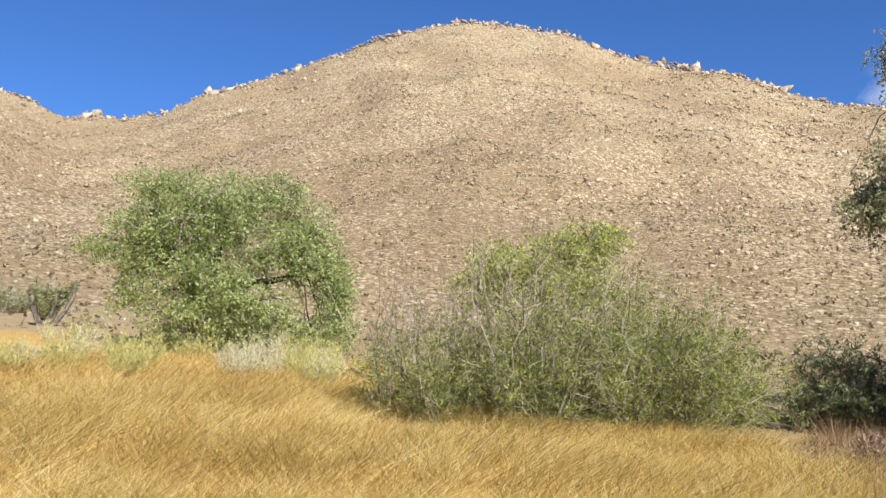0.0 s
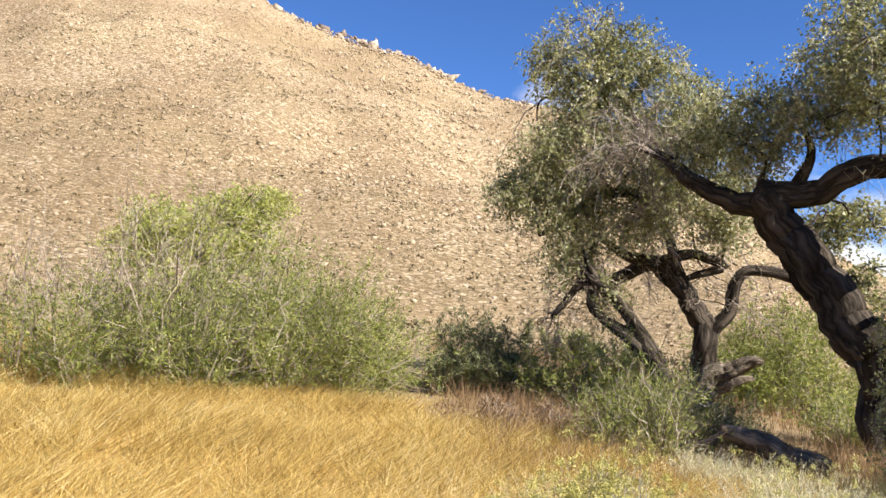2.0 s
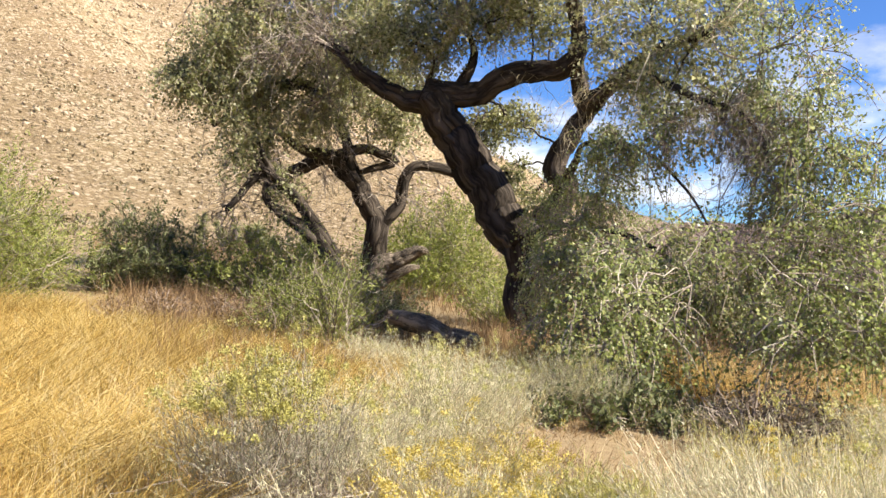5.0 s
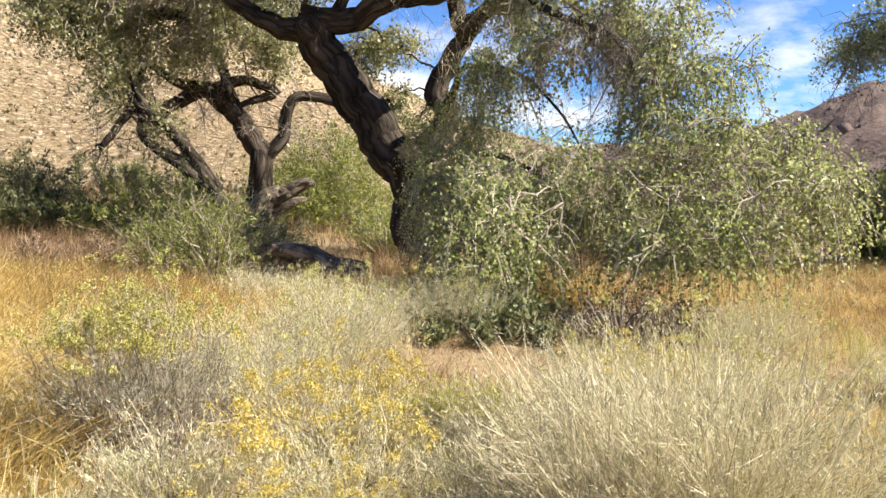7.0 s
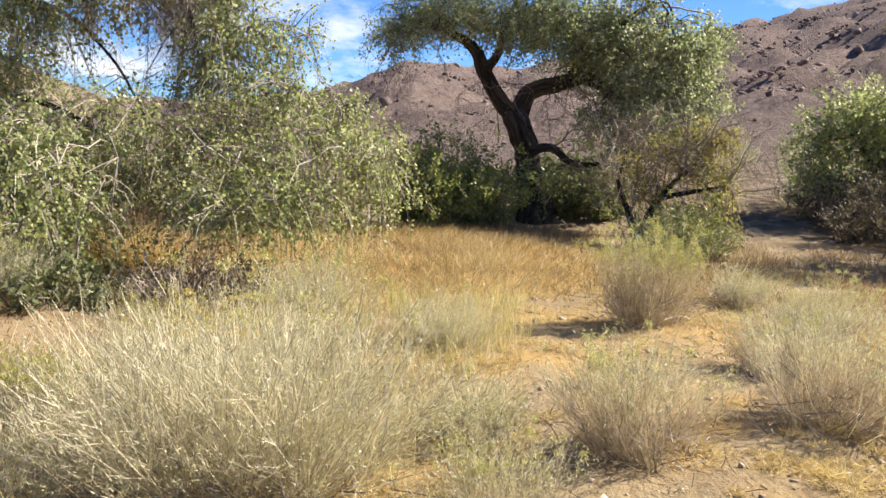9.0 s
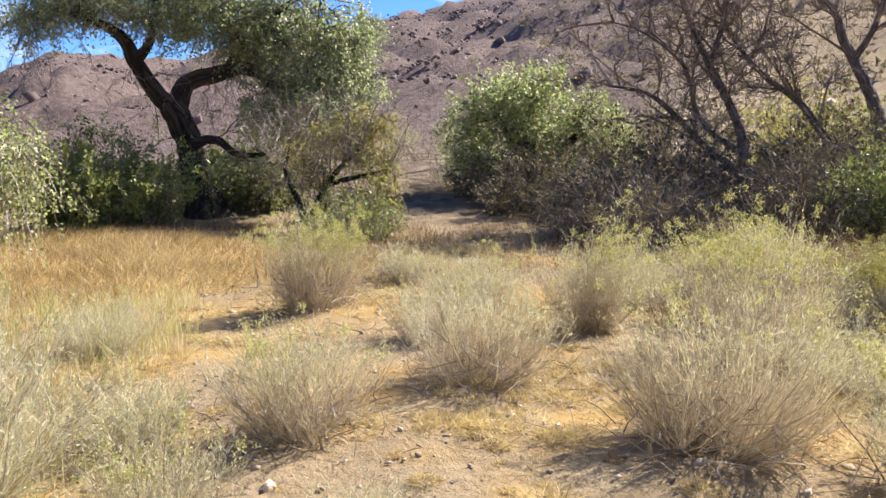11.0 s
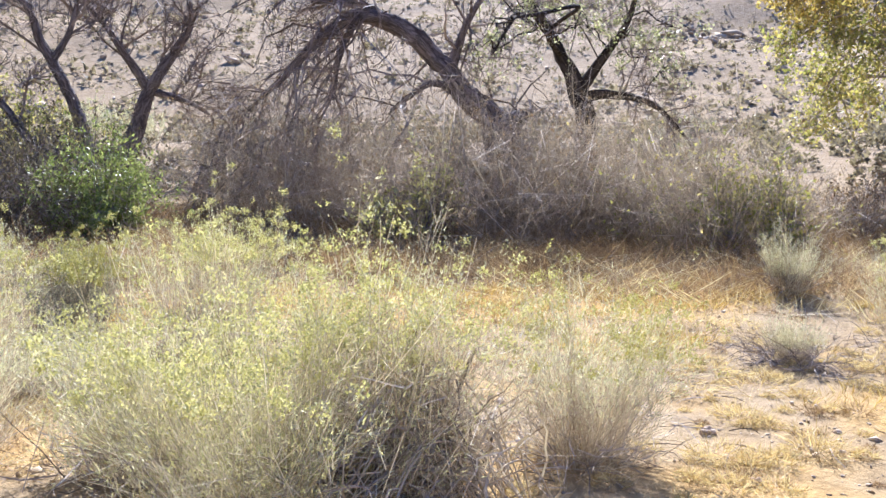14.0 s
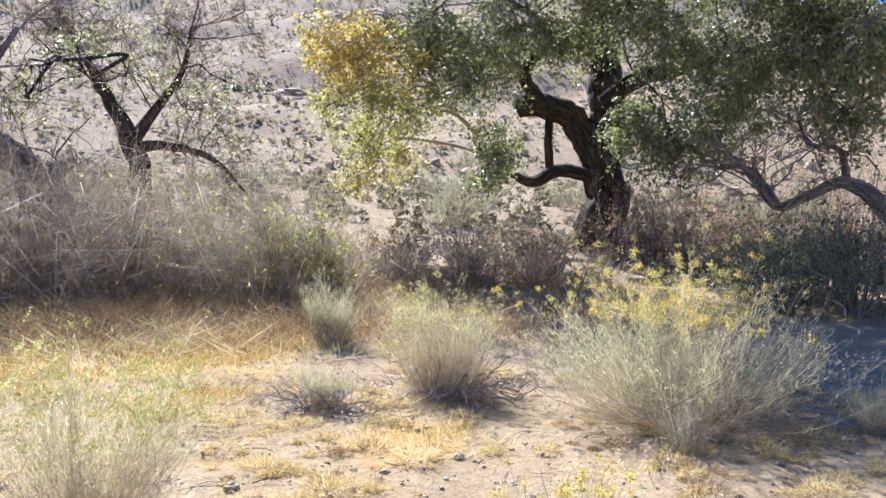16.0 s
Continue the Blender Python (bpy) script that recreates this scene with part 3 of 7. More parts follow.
def crown(clumps, limbs, seed, per_m2=90, leaf=0.07, droop=0.35, shell=0.55, twig=0.5, wide=0.8, gaps=0.0, deep=0.85, diamond=False, bough_size=1.0):
    """Branches, twigs and leaves for clumps (x, y, z, radius, half height) that hang on limbs."""
    rng = np.random.default_rng(seed)
    pts = np.concatenate([smooth_line(l, 0.4) for l in limbs])
    tubes, tw_p, tw_w, lv = [], [], [], []
    for c in clumps:
        ctr, rad = np.array(c[:3]), np.array((c[3], c[3] * deep, c[4]))
        near = pts[np.argmin(((pts[:, :3] - ctr) ** 2).sum(1) - pts[:, 3] * 2)]
        dist = np.linalg.norm(ctr - near[:3])
        r0 = min(near[3] * 0.55, 0.014 + 0.008 * dist) * bough_size
        bough = branch_lines(near[None, :3], ctr[None] + rng.normal(size=(1, 3)) * rad * 0.15, rng, 7, 0.10)[0]
        tubes.append(tube(np.concatenate([bough, np.linspace(r0, r0 * 0.35 + 0.006, 7)[:, None]], 1), 6, 0.28, 0.12, int(rng.integers(1e6))))
        m = 6
        ends = ctr + unit(rng.normal(size=(m, 3))) * rad * rng.uniform(0.4, 0.85, (m, 1))
        lines = branch_lines(bough[rng.integers(4, 7, size=m)], ends, rng, 6)
        for q in lines:
            tubes.append(tube(np.concatenate([q, np.linspace(r0 * 0.4 + 0.004, 0.006, 6)[:, None]], 1), 4, 0.35, 0.1, int(rng.integers(1e6))))
        area = 4 * np.pi * (rad[0] * rad[2])
        n = max(6, int(area * per_m2 / 14))
        dirs = unit(rng.normal(size=(n, 3)))
        depth = np.where(rng.random(n) < shell, rng.uniform(0.75, 1.08, n), rng.uniform(0.15, 0.8, n))
        lump = 1 + 0.22 * np.sin(dirs[:, 0] * 5 + c[0] * 3) * np.sin(dirs[:, 2] * 6 + c[1] * 2)
        at = ctr + dirs * rad * (depth * lump)[:, None]
        flat = lines.reshape(-1, 3)
        st = flat[((at[:, None] - flat[None]) ** 2).sum(-1).argmin(1)]
        ln = np.minimum(np.linalg.norm(at - st, axis=1), twig * 1.6)
        st = at - unit(at - st) * ln[:, None]
        fall = np.array((0, 0, -1.0)) * droop * twig
        tip = at + unit(at - ctr + rng.normal(size=(n, 3)) * 0.3) * twig * 0.35 + fall * rng.uniform(0.2, 1.4, (n, 1))
        u = np.linspace(0, 1, 4)[None, :, None]
        line = st[:, None] * (1 - u) ** 2 + 2 * at[:, None] * u * (1 - u) + tip[:, None] * u ** 2
        tw_p.append(line); tw_w.append(np.broadcast_to(np.linspace(0.014, 0.004, 4), (n, 4)))
        k = 14
        pick = rng.uniform(0.25, 1.0, (n, k))[..., None]
        lc = (st[:, None] * (1 - pick) ** 2 + 2 * at[:, None] * pick * (1 - pick) + tip[:, None] * pick ** 2).reshape(-1, 3)
        lc = lc + rng.normal(size=lc.shape) * leaf * 0.9
        if gaps:
            lc = lc[rng.random(len(lc)) > gaps]
        lv.append(lc)
    lc = np.concatenate(lv)
    ld = rng.normal(size=lc.shape) + np.array((0, 0, -0.7))
    size = leaf * rng.uniform(0.65, 1.25, len(lc))
    return joined(*tubes), ribbons(np.concatenate(tw_p), np.concatenate(tw_w), rng), leaves(lc, ld, size, size * wide, rng, diamond)


def shift(vf, at):
    return vf[0] - np.asarray(at, np.float32), vf[1]


def tree(name, label, trunk, limbs, groups, seed, bark=None, sides=16, category="tree", leaf_kw=None, twig_mat=None, group=""):
    """A tree: trunk, limbs with gnarled bark, and for each group (clumps, leaf material, options) branches, twigs and leaves."""
    bark, twig_mat = bark or M_BARK, twig_mat or M_TWIG
    at = (trunk[0][0], trunk[0][1], float(ground_z(trunk[0][0], trunk[0][1])) - 0.05)
    root = thing(name, at, label, category, group)
    if trunk[0][2] > at[2] - 0.1:
        trunk = [(trunk[0][0], trunk[0][1], at[2] - 0.15, trunk[0][3] * 1.15)] + list(trunk if trunk[0][2] > at[2] + 0.35 else trunk[1:])
    limb_part("trunk", trunk, sides, 0.10, seed, at, bark, root, 0.35)
    for i, l in enumerate(limbs):
        limb_part("limb", l, max(7, sides - 3), 0.12, seed + 1 + i, at, bark, root)
    for i, (clumps, mat, opt, *own) in enumerate(groups):
        b, t, lv = crown(clumps, [trunk] + list(limbs), seed + 50 + i, **opt)
        tagged(part("branchwork", shift(b, at), own[0] if own else bark, root, smooth=True), kind="stuff")
        tagged(part("twig_spray", shift(t, at), own[0] if own else twig_mat, root), kind="stuff")
        part("crown", shift(lv, at), mat, root)
    return root


def bare_twigs(limbs, seed, n=220, length=0.9, hang=0.0, width=0.016, boughs=14):
    """Bare branchwork that grows from limbs: a few boughs, twigs on them and finer ones on those."""
    rng = np.random.default_rng(seed)
    lines = [smooth_line(l, 0.12) for l in limbs]
    pts = np.concatenate([l[len(l) // 4:] for l in lines])
    along = unit(np.concatenate([np.gradient(l[:, :3], axis=0)[len(l) // 4:] for l in lines]))
    m = boughs * len(limbs)
    k = rng.integers(len(pts), size=m)
    d = unit(along[k] * 0.9 + rng.normal(size=(m, 3)) * 0.75 + np.array((0, 0, 0.35 - hang)))
    grow = length * rng.uniform(0.9, 2.2, (m, 1))
    a = branch_lines(pts[k, :3], pts[k, :3] + d * grow + np.array((0, 0, -hang * 0.5)) * grow, rng, 7, 0.10)
    va = ribbons(a, np.broadcast_to(np.linspace(width * 2.4, width * 0.7, 7), a.shape[:2]), rng)
    j, u = rng.integers(m, size=n), rng.uniform(0.15, 0.999, n)
    seg = (u * 6).astype(int)
    src = a[j, seg] + (a[j, seg + 1] - a[j, seg]) * (u * 6 - seg)[:, None]
    d2 = unit(unit(a[j, seg + 1] - a[j, seg]) * 0.8 + rng.normal(size=(n, 3)) * 0.7 + np.array((0, 0, 0.1 - hang)))
    c = branch_lines(src, src + d2 * length * rng.uniform(0.25, 0.9, (n, 1)), rng, 5, 0.06)
    vc = ribbons(c, np.broadcast_to(np.linspace(width * 0.95, width * 0.4, 5), c.shape[:2]), rng)
    q = n * 5
    src = c.reshape(-1, 3)[rng.integers(n * 5, size=q)]
    d3 = unit(rng.normal(size=(q, 3)) + np.array((0, 0, 0.2 - hang)))
    e = branch_lines(src, src + d3 * length * rng.uniform(0.1, 0.38, (q, 1)), rng, 3, 0.05)
    ve = ribbons(e, np.broadcast_to(np.linspace(width * 0.5, width * 0.28, 3), e.shape[:2]), rng)
    return joined(va, vc, ve)


# ---- shrubs ----
def shrub_parts(seed, h, w, stems=420, leafy=2600, tips=0, spread=1.0, leaf=0.045, bare=0.24, curl=0.46, width=0.005, plumes=8, forks=9, skirt=0.16):
    """Several sprays side by side: wiry stems that bow out and rise, fork, carry slim leaves and end in flower heads; dead twigs at the foot."""
    rng = np.random.default_rng(seed)
    n = stems
    pa, pq = np.arange(plumes) * 2.4 + rng.uniform(0, 6), np.sqrt((np.arange(plumes) + 0.3) / plumes)
    ctr = np.stack([np.cos(pa), np.sin(pa)], 1) * (pq * w * 0.24)[:, None]
    ph = h * (1.02 - 0.30 * pq ** 2) * rng.uniform(0.82, 1.06, plumes)
    i = rng.integers(plumes, size=n)
    low = rng.random(n) < skirt
    th = np.where(low, rng.uniform(1.0, 1.45, n), np.sqrt(rng.random(n)) * 1.02 * spread)
    az = rng.uniform(0, 2 * np.pi, n)
    sway = rng.normal(size=(plumes, 2)) * 0.55
    pull = np.stack([np.cos(az), np.sin(az)], 1) + ctr[i] / (w * 0.24) * 0.8 + sway[i]
    dirs = np.concatenate([unit(pull), np.zeros((n, 1))], 1)
    ln = ph[i] * np.where(rng.random(n) < 0.10, rng.uniform(1.0, 1.1, n), rng.uniform(0.55, 1.05, n)) * np.where(low, 0.6, 1.0)
    up = np.array((0, 0, 1.0))
    wide = w * 0.36 / (0.55 * h)
    p0 = np.concatenate([ctr[i] * 0.75 + rng.normal(size=(n, 2)) * w * 0.02, np.full((n, 1), -0.02)], 1)
    k1, k2 = th * 1.15, th * np.where(low, 0.95, 0.55)
    p1 = p0 + (dirs * (np.sin(k1) * wide)[:, None] + up * np.cos(np.minimum(k1, 1.5))[:, None]) * (ln * 0.5)[:, None]
    p3 = p1 + (dirs * (np.sin(k2) * wide)[:, None] + up * np.cos(k2)[:, None]) * (ln * 0.5)[:, None]
    p1 = p1 + rng.normal(size=(n, 3)) * h * curl * 0.16
    p3 = p3 + rng.normal(size=(n, 3)) * h * (0.02 + curl * 0.08)
    p3[:, 2] = np.maximum(p3[:, 2], 0.02)
    u = np.linspace(0, 1, 4)[None, :, None]
    line = p0[:, None] * (1 - u) ** 2 + 2 * p1[:, None] * u * (1 - u) + p3[:, None] * u ** 2
    line = line + rng.normal(size=line.shape) * h * curl * 0.04 * u
    st = ribbons(line, width * rng.uniform(0.6, 1.6, (n, 1)) * np.linspace(1.35, 0.5, 4)[None], rng)

    def along(q, s):
        s = s[:, None]
        return p0[q] * (1 - s) ** 2 + 2 * p1[q] * s * (1 - s) + p3[q] * s ** 2
    m = n * forks
    q = rng.integers(n, size=m)
    s0 = rng.uniform(0.25, 0.95, m)
    a = along(q, s0)
    grow = unit(unit(p3[q] - p1[q]) + rng.normal(size=(m, 3)) * 0.40)
    e = a + grow * (ln[q] * rng.uniform(0.10, 0.28, m))[:, None]
    e[:, 2] = np.maximum(e[:, 2], 0.015)
    tw = spikes(np.stack([a, e], 1), width * 0.7 * rng.uniform(0.6, 1.4, m), rng)
    live = np.flatnonzero(~low[q])
    g = live[rng.integers(len(live), size=leafy)]
    f = rng.random(leafy)[:, None] ** 0.8
    c = a[g] * (1 - f) + e[g] * f + rng.normal(size=(leafy, 3)) * h * 0.012
    hi = c[:, 2] > h * bare * rng.uniform(0.6, 1.2, leafy)
    c, g = c[hi], g[hi]
    lv = leaves(c, grow[g] + rng.normal(size=c.shape) * 0.3, leaf * rng.uniform(0.6, 1.5, len(c)), leaf * 0.17 * rng.uniform(0.7, 1.5, len(c)), rng)
    fl = None
    if tips:
        top = np.flatnonzero((e[:, 2] > h * 0.55) & ~low[q])
        if len(top) == 0:
            top = np.arange(m)
        heads = top[np.argsort(-e[top, 2] + rng.random(len(top)) * h * 0.5)[:max(8, tips // 6)]]
        patch = np.sin(e[heads, 0] * 9 / w + seed) + np.sin(e[heads, 1] * 9 / w + seed * 2) + rng.normal(size=len(heads)) * 0.6
        heads = heads[patch > -0.3] if (patch > -0.3).sum() > 4 else heads
        heads = heads[rng.integers(len(heads), size=max(4, tips // 8))]
        c = np.repeat(e[heads], 16, 0) + rng.normal(size=(len(heads) * 16, 3)) * np.array((0.016, 0.016, 0.015))
        fl = leaves(c, rng.normal(size=c.shape) + np.array((0, 0, 0.9)), 0.013 * rng.uniform(0.6, 1.4, len(c)), 0.008, rng)
    return st, tw, lv, fl


def shrub(name, label, at, h, w, seed, leaf_mat, tip_mat=None, stem_mat=None, group="", turn=0.0, **kw):
    root = thing(name, (at[0], at[1], float(ground_z(at[0], at[1]))), label, "shrub", group)
    st, tw, lv, fl = shrub_parts(seed, h * 1.16, w * 1.05, **kw)
    tagged(part("stem_spray", st, stem_mat or M_SAGE_STEM, root), kind="stuff")
    tagged(part("twig_spray", tw, stem_mat or M_SAGE_STEM, root), kind="stuff")
    if kw.get("leafy", 0) > 3000:
        rng = np.random.default_rng(seed + 5)
        m = 220
        src = np.concatenate([rng.normal(size=(m, 2)) * w * 0.2, rng.uniform(0.0, h * 0.32, (m, 1))], 1)
        d = unit(rng.normal(size=(m, 3)) * np.array((1, 1, 0.5)) + np.array((0, 0, 0.25)))
        end = src + d * h * rng.uniform(0.12, 0.38, (m, 1))
        end[:, 2] = np.maximum(end[:, 2], 0.01)
        old = branch_lines(src, end, rng, 4, 0.05)
        tagged(part("dead_wood", ribbons(old, np.broadcast_to(np.linspace(0.0065, 0.003, 4), (m, 4)), rng), M_TWIG, root), kind="stuff")
    part("foliage", lv, leaf_mat, root)
    if fl is not None:
        tagged(part("bloom", fl, tip_mat or M_FLOWER, root), kind="stuff")
    return root


def again(ob, x, y, size, turn, label=""):
    m = Matrix.LocRotScale((x, y, float(ground_z(x, y))), Euler((0, 0, radians(turn))), None)
    c = copy_thing(ob, m)
    c.scale = (size, size, size * (0.9 + 0.2 * ((turn * 7) % 10) / 10))
    return tagged(c, label)


def thicket(name, label, at, size, seed, mats, stems=420, leafy=40000, leaf=0.08, slim=0.22, bare_side=0.0, lean=(0.0, 0.0), low=0.08, fall=0.0, plumes=12, twigs=6, category="bush", stem_w=0.014, mess=0.25, group="", crooked=0.06):
    """A broad bush: several fountains of stems side by side, forked into twigs, with leaves from near the ground up."""
    rng = np.random.default_rng(seed)
    wx, wy, h = size
    leafy, leaf = int(leafy * 0.72), leaf * 1.15
    z0 = float(ground_z(at[0], at[1]))
    root = thing(name, (at[0], at[1], z0), label, category, group)
    a, q = np.arange(plumes) * 2.4 + rng.uniform(0, 6), np.sqrt((np.arange(plumes) + 0.5) / plumes)
    cx, cy = np.cos(a) * q * wx * 0.40, np.sin(a) * q * wy * 0.40
    ch = h * np.sqrt(np.maximum(0.12, 1 - q ** 2 * 0.85)) * rng.uniform(0.78, 1.08, plumes) * (1 - fall * cx / wx)
    n = stems
    i = rng.integers(plumes, size=n)
    az, le = rng.uniform(0, 2 * np.pi, n), np.sqrt(rng.random(n))
    reach = np.minimum(ch[i] * 0.75, np.minimum(wx, wy) * 0.45)
    out = np.stack([np.cos(az), np.sin(az)], 1) * (le * reach)[:, None]
    base = np.stack([cx[i], cy[i]], 1) + out * 0.15
    gz = ground_z(at[0] + base[:, 0], at[1] + base[:, 1]) - z0
    tipz = ch[i] * (1.0 - 0.55 * le ** 2) * rng.uniform(0.7, 1.08, n)
    tip = np.concatenate([base + out + np.array(lean) + rng.normal(size=(n, 2)) * mess * 0.2 * h, (gz + tipz)[:, None]], 1)
    p0 = np.concatenate([base, (gz - 0.03)[:, None]], 1)
    p1 = np.concatenate([base + out * 0.35, (gz + tipz * 0.62)[:, None]], 1) + rng.normal(size=(n, 3)) * mess * 0.2 * h
    u = np.linspace(0, 1, 7)[None, :, None]
    line = p0[:, None] * (1 - u) ** 2 + 2 * p1[:, None] * u * (1 - u) + tip[:, None] * u ** 2
    line = line + rng.normal(size=line.shape) * crooked * h * 0.35 * np.sin(u * 3.1)
    st = ribbons(line, stem_w * rng.uniform(0.5, 1.5, (n, 1)) * np.linspace(1.5, 0.35, 7)[None], rng)
    m = n * twigs
    k = rng.integers(n, size=m)
    t = rng.uniform(low, 1.0, m)
    seg = np.minimum((t * 6).astype(int), 5)
    fr = (t * 6 - seg)[:, None]
    src = line[k, seg] * (1 - fr) + line[k, seg + 1] * fr
    d = unit(rng.normal(size=(m, 3)) * (0.7 + mess) + unit(tip[k] - p0[k]) * 0.8)
    end = src + d * h * rng.uniform(0.05, 0.2, (m, 1))
    floor = ground_z(at[0] + end[:, 0], at[1] + end[:, 1]) - z0
    end[:, 2] = np.maximum(end[:, 2], floor + 0.03)
    tw = branch_lines(src, end, rng, 3, -0.03)
    twr = ribbons(tw, stem_w * 0.5 * np.broadcast_to(np.linspace(1.0, 0.4, 3), (m, 3)), rng)
    tagged(part("stem_spray", joined(st, twr), mats[0], root), kind="stuff")
    if leafy:
        live = np.ones(m, bool)
        if bare_side:
            live = rng.random(m) > np.clip(bare_side * (0.24 - src[:, 0] / wx) * 2.4 * np.clip(src[:, 2] / h * 2.2 - 0.3, 0, 1), 0, 0.96)
        ok = np.flatnonzero(live)
        j = ok[rng.integers(len(ok), size=leafy)]
        s = rng.random(leafy)[:, None]
        c = src[j] * (1 - s) + end[j] * s + rng.normal(size=(leafy, 3)) * 0.03 * h ** 0.5
        fl = ground_z(at[0] + c[:, 0], at[1] + c[:, 1]) - z0
        keep = c[:, 2] > fl + 0.02
        c, j = c[keep], j[keep]
        dd = d[j] + rng.normal(size=c.shape) * 0.5
        sz = leaf * rng.uniform(0.6, 1.4, len(c))
        part("foliage", leaves(c, dd, sz, sz * slim, rng), mats[1], root)
    return root


# ---- ground sheet ----
def build_ground():
    az = np.radians(np.concatenate([np.arange(-38, 216, 0.6), np.arange(216, 320, 2.0)]))
    r = np.concatenate([np.geomspace(0.4, 60, 96), np.geomspace(61.5, 640, 96), np.geomspace(680, 4000, 10)])
    A, R = np.meshgrid(az, r)
    X, Y = EYE[0] + R * np.sin(A), EYE[1] + R * np.cos(A)
    Z = ground_z(X, Y)
    Z = Z + roughness(X, Y, Z)
    na, nr = len(az), len(r)
    v = np.stack([X, Y, Z], -1).reshape(-1, 3)
    i, j = np.meshgrid(np.arange(nr - 1), np.arange(na), indexing='ij')
    j2 = (j + 1) % na
    f = np.stack([i * na + j, (i + 1) * na + j, (i + 1) * na + j2, i * na + j2], -1).reshape(-1, 4)
    mid = len(v)
    v = np.concatenate([v, [[EYE[0], EYE[1], float(ground_z(*EYE))]]])
    k = np.arange(0, na, 2)
    f = np.concatenate([f, np.stack([k, (k + 1) % na, (k + 2) % na, k * 0 + mid], 1)])
    me = mesh_of("ground", v, f, M_GROUND, True)
    X, Y = v[:, 0], v[:, 1]
    a, rr = polar(X, Y)
    # The dark zone reaches the near eastern bank, painting its reddish soil and shade.
    for name, val in (("straw", straw_zone(X, Y)), ("slope", np.clip(np.where((a > 112) | (a < -140), (rr - 14) / 6, np.where(a > 62, (rr - 13) / 6, (rr - 42) / 26)) + 0.25 * waves(X, Y, 14, 31), 0, 1)),
                      ("south", np.clip((np.where(a < -140, a + 360, a) - 116) / 8, 0, 1) * 0.85),
                      ("dark", np.clip((a - 50) / 8, 0, 1) * np.clip((119 - a + 0.02 * (rr - 150)) / 7, 0, 1) * np.clip((rr - 6) / 44, 0, 1))):
        me.attributes.new(name, 'FLOAT', 'POINT').data.foreach_set("value", val.astype(np.float32))
    return tagged(new("ground", me), "sandy desert ground with straw litter rising into stony hills", "ground", "", "structure")


def straw_zone(x, y):
    """Where the dry meadow lies: 1 in the grass, 0 on bare sand."""
    a, r = polar(x, y)
    w = 0.35 * waves(x, y, 3.0, 21)
    inner = np.interp(a, (-120, 10, 26, 34, 42, 50, 58, 66, 76, 86, 96, 104), (3.2, 3.4, 3.6, 5.8, 8.2, 9.5, 9.4, 9.0, 8.8, 9.3, 10.4, 12))
    outer = np.interp(a, (-120, -40, -20, 0, 8, 16, 24, 32, 42, 60, 80, 92, 104), (40, 36, 31, 24, 18, 16, 14, 12.3, 11.5, 14, 16, 13, 12))
    n = np.clip((r - inner + w) / 0.8, 0, 1) * np.clip((outer + w - r) / 1.5, 0, 1) * (a < 104) * (a > -125)
    # a thin strip along the southern thicket
    s_in = np.interp(a, (128, 136, 150, 165, 172, 178), (8.8, 7.8, 8.0, 8.8, 10.0, 12.6))
    s_out = np.interp(a, (128, 150, 160, 172), (10.2, 10.4, 10.8, 11.8))
    s = np.clip((r - s_in + w) / 0.8, 0, 1) * np.clip((s_out - r) / 1.2, 0, 1) * np.clip((a - 122) / 12, 0, 1) * np.clip((182 - a) / 10, 0, 1)
    e = np.clip((r - 6.2 + w) / 0.6, 0, 1) * np.clip((9.6 - r) / 1.5, 0, 1) * np.clip((a - 76) / 6, 0, 1) * np.clip((118 - a) / 10, 0, 1) * 0.3
    patch = 0.9 * np.clip(1.3 * waves(x, y, 1.6, 24) + 0.6 * waves(x, y, 0.7, 25) + 0.05, 0, 1) * np.clip((16 - r) / 4, 0, 1) * np.where(a > 120, 0.75, 1.0) * (a > 60)
    return np.clip(np.maximum(np.maximum(np.maximum(n, s), e), patch), 0, 1)


build_ground()


def grass_blades(x, y, h, rng, bend=(0.22, -0.05), width=0.006, k=4):
    n = len(x)
    z = ground_z(x, y)
    p0 = np.stack([x, y, z - 0.02], 1)
    wind = np.stack([waves(x, y, 4.0, 3), waves(x, y, 3.3, 4)], 1) * 0.22 + np.array(bend)
    out = np.concatenate([(wind + rng.normal(size=(n, 2)) * 0.5) * h[:, None] * 1.2, np.zeros((n, 1))], 1)
    u = np.linspace(0, 1, k)[None, :, None]
    top = np.array((0, 0, 1.0)) * h[:, None] * 0.95
    p = p0[:, None] + top[:, None] * (u - 0.22 * u ** 2) + out[:, None] * u ** 2
    if k == 2:
        return spikes(p, width * 1.1 * rng.uniform(0.6, 1.5, n), rng)
    return ribbons(p, width * rng.uniform(0.6, 1.5, (n, 1)) * np.linspace(1.2, 0.35, k)[None], rng)


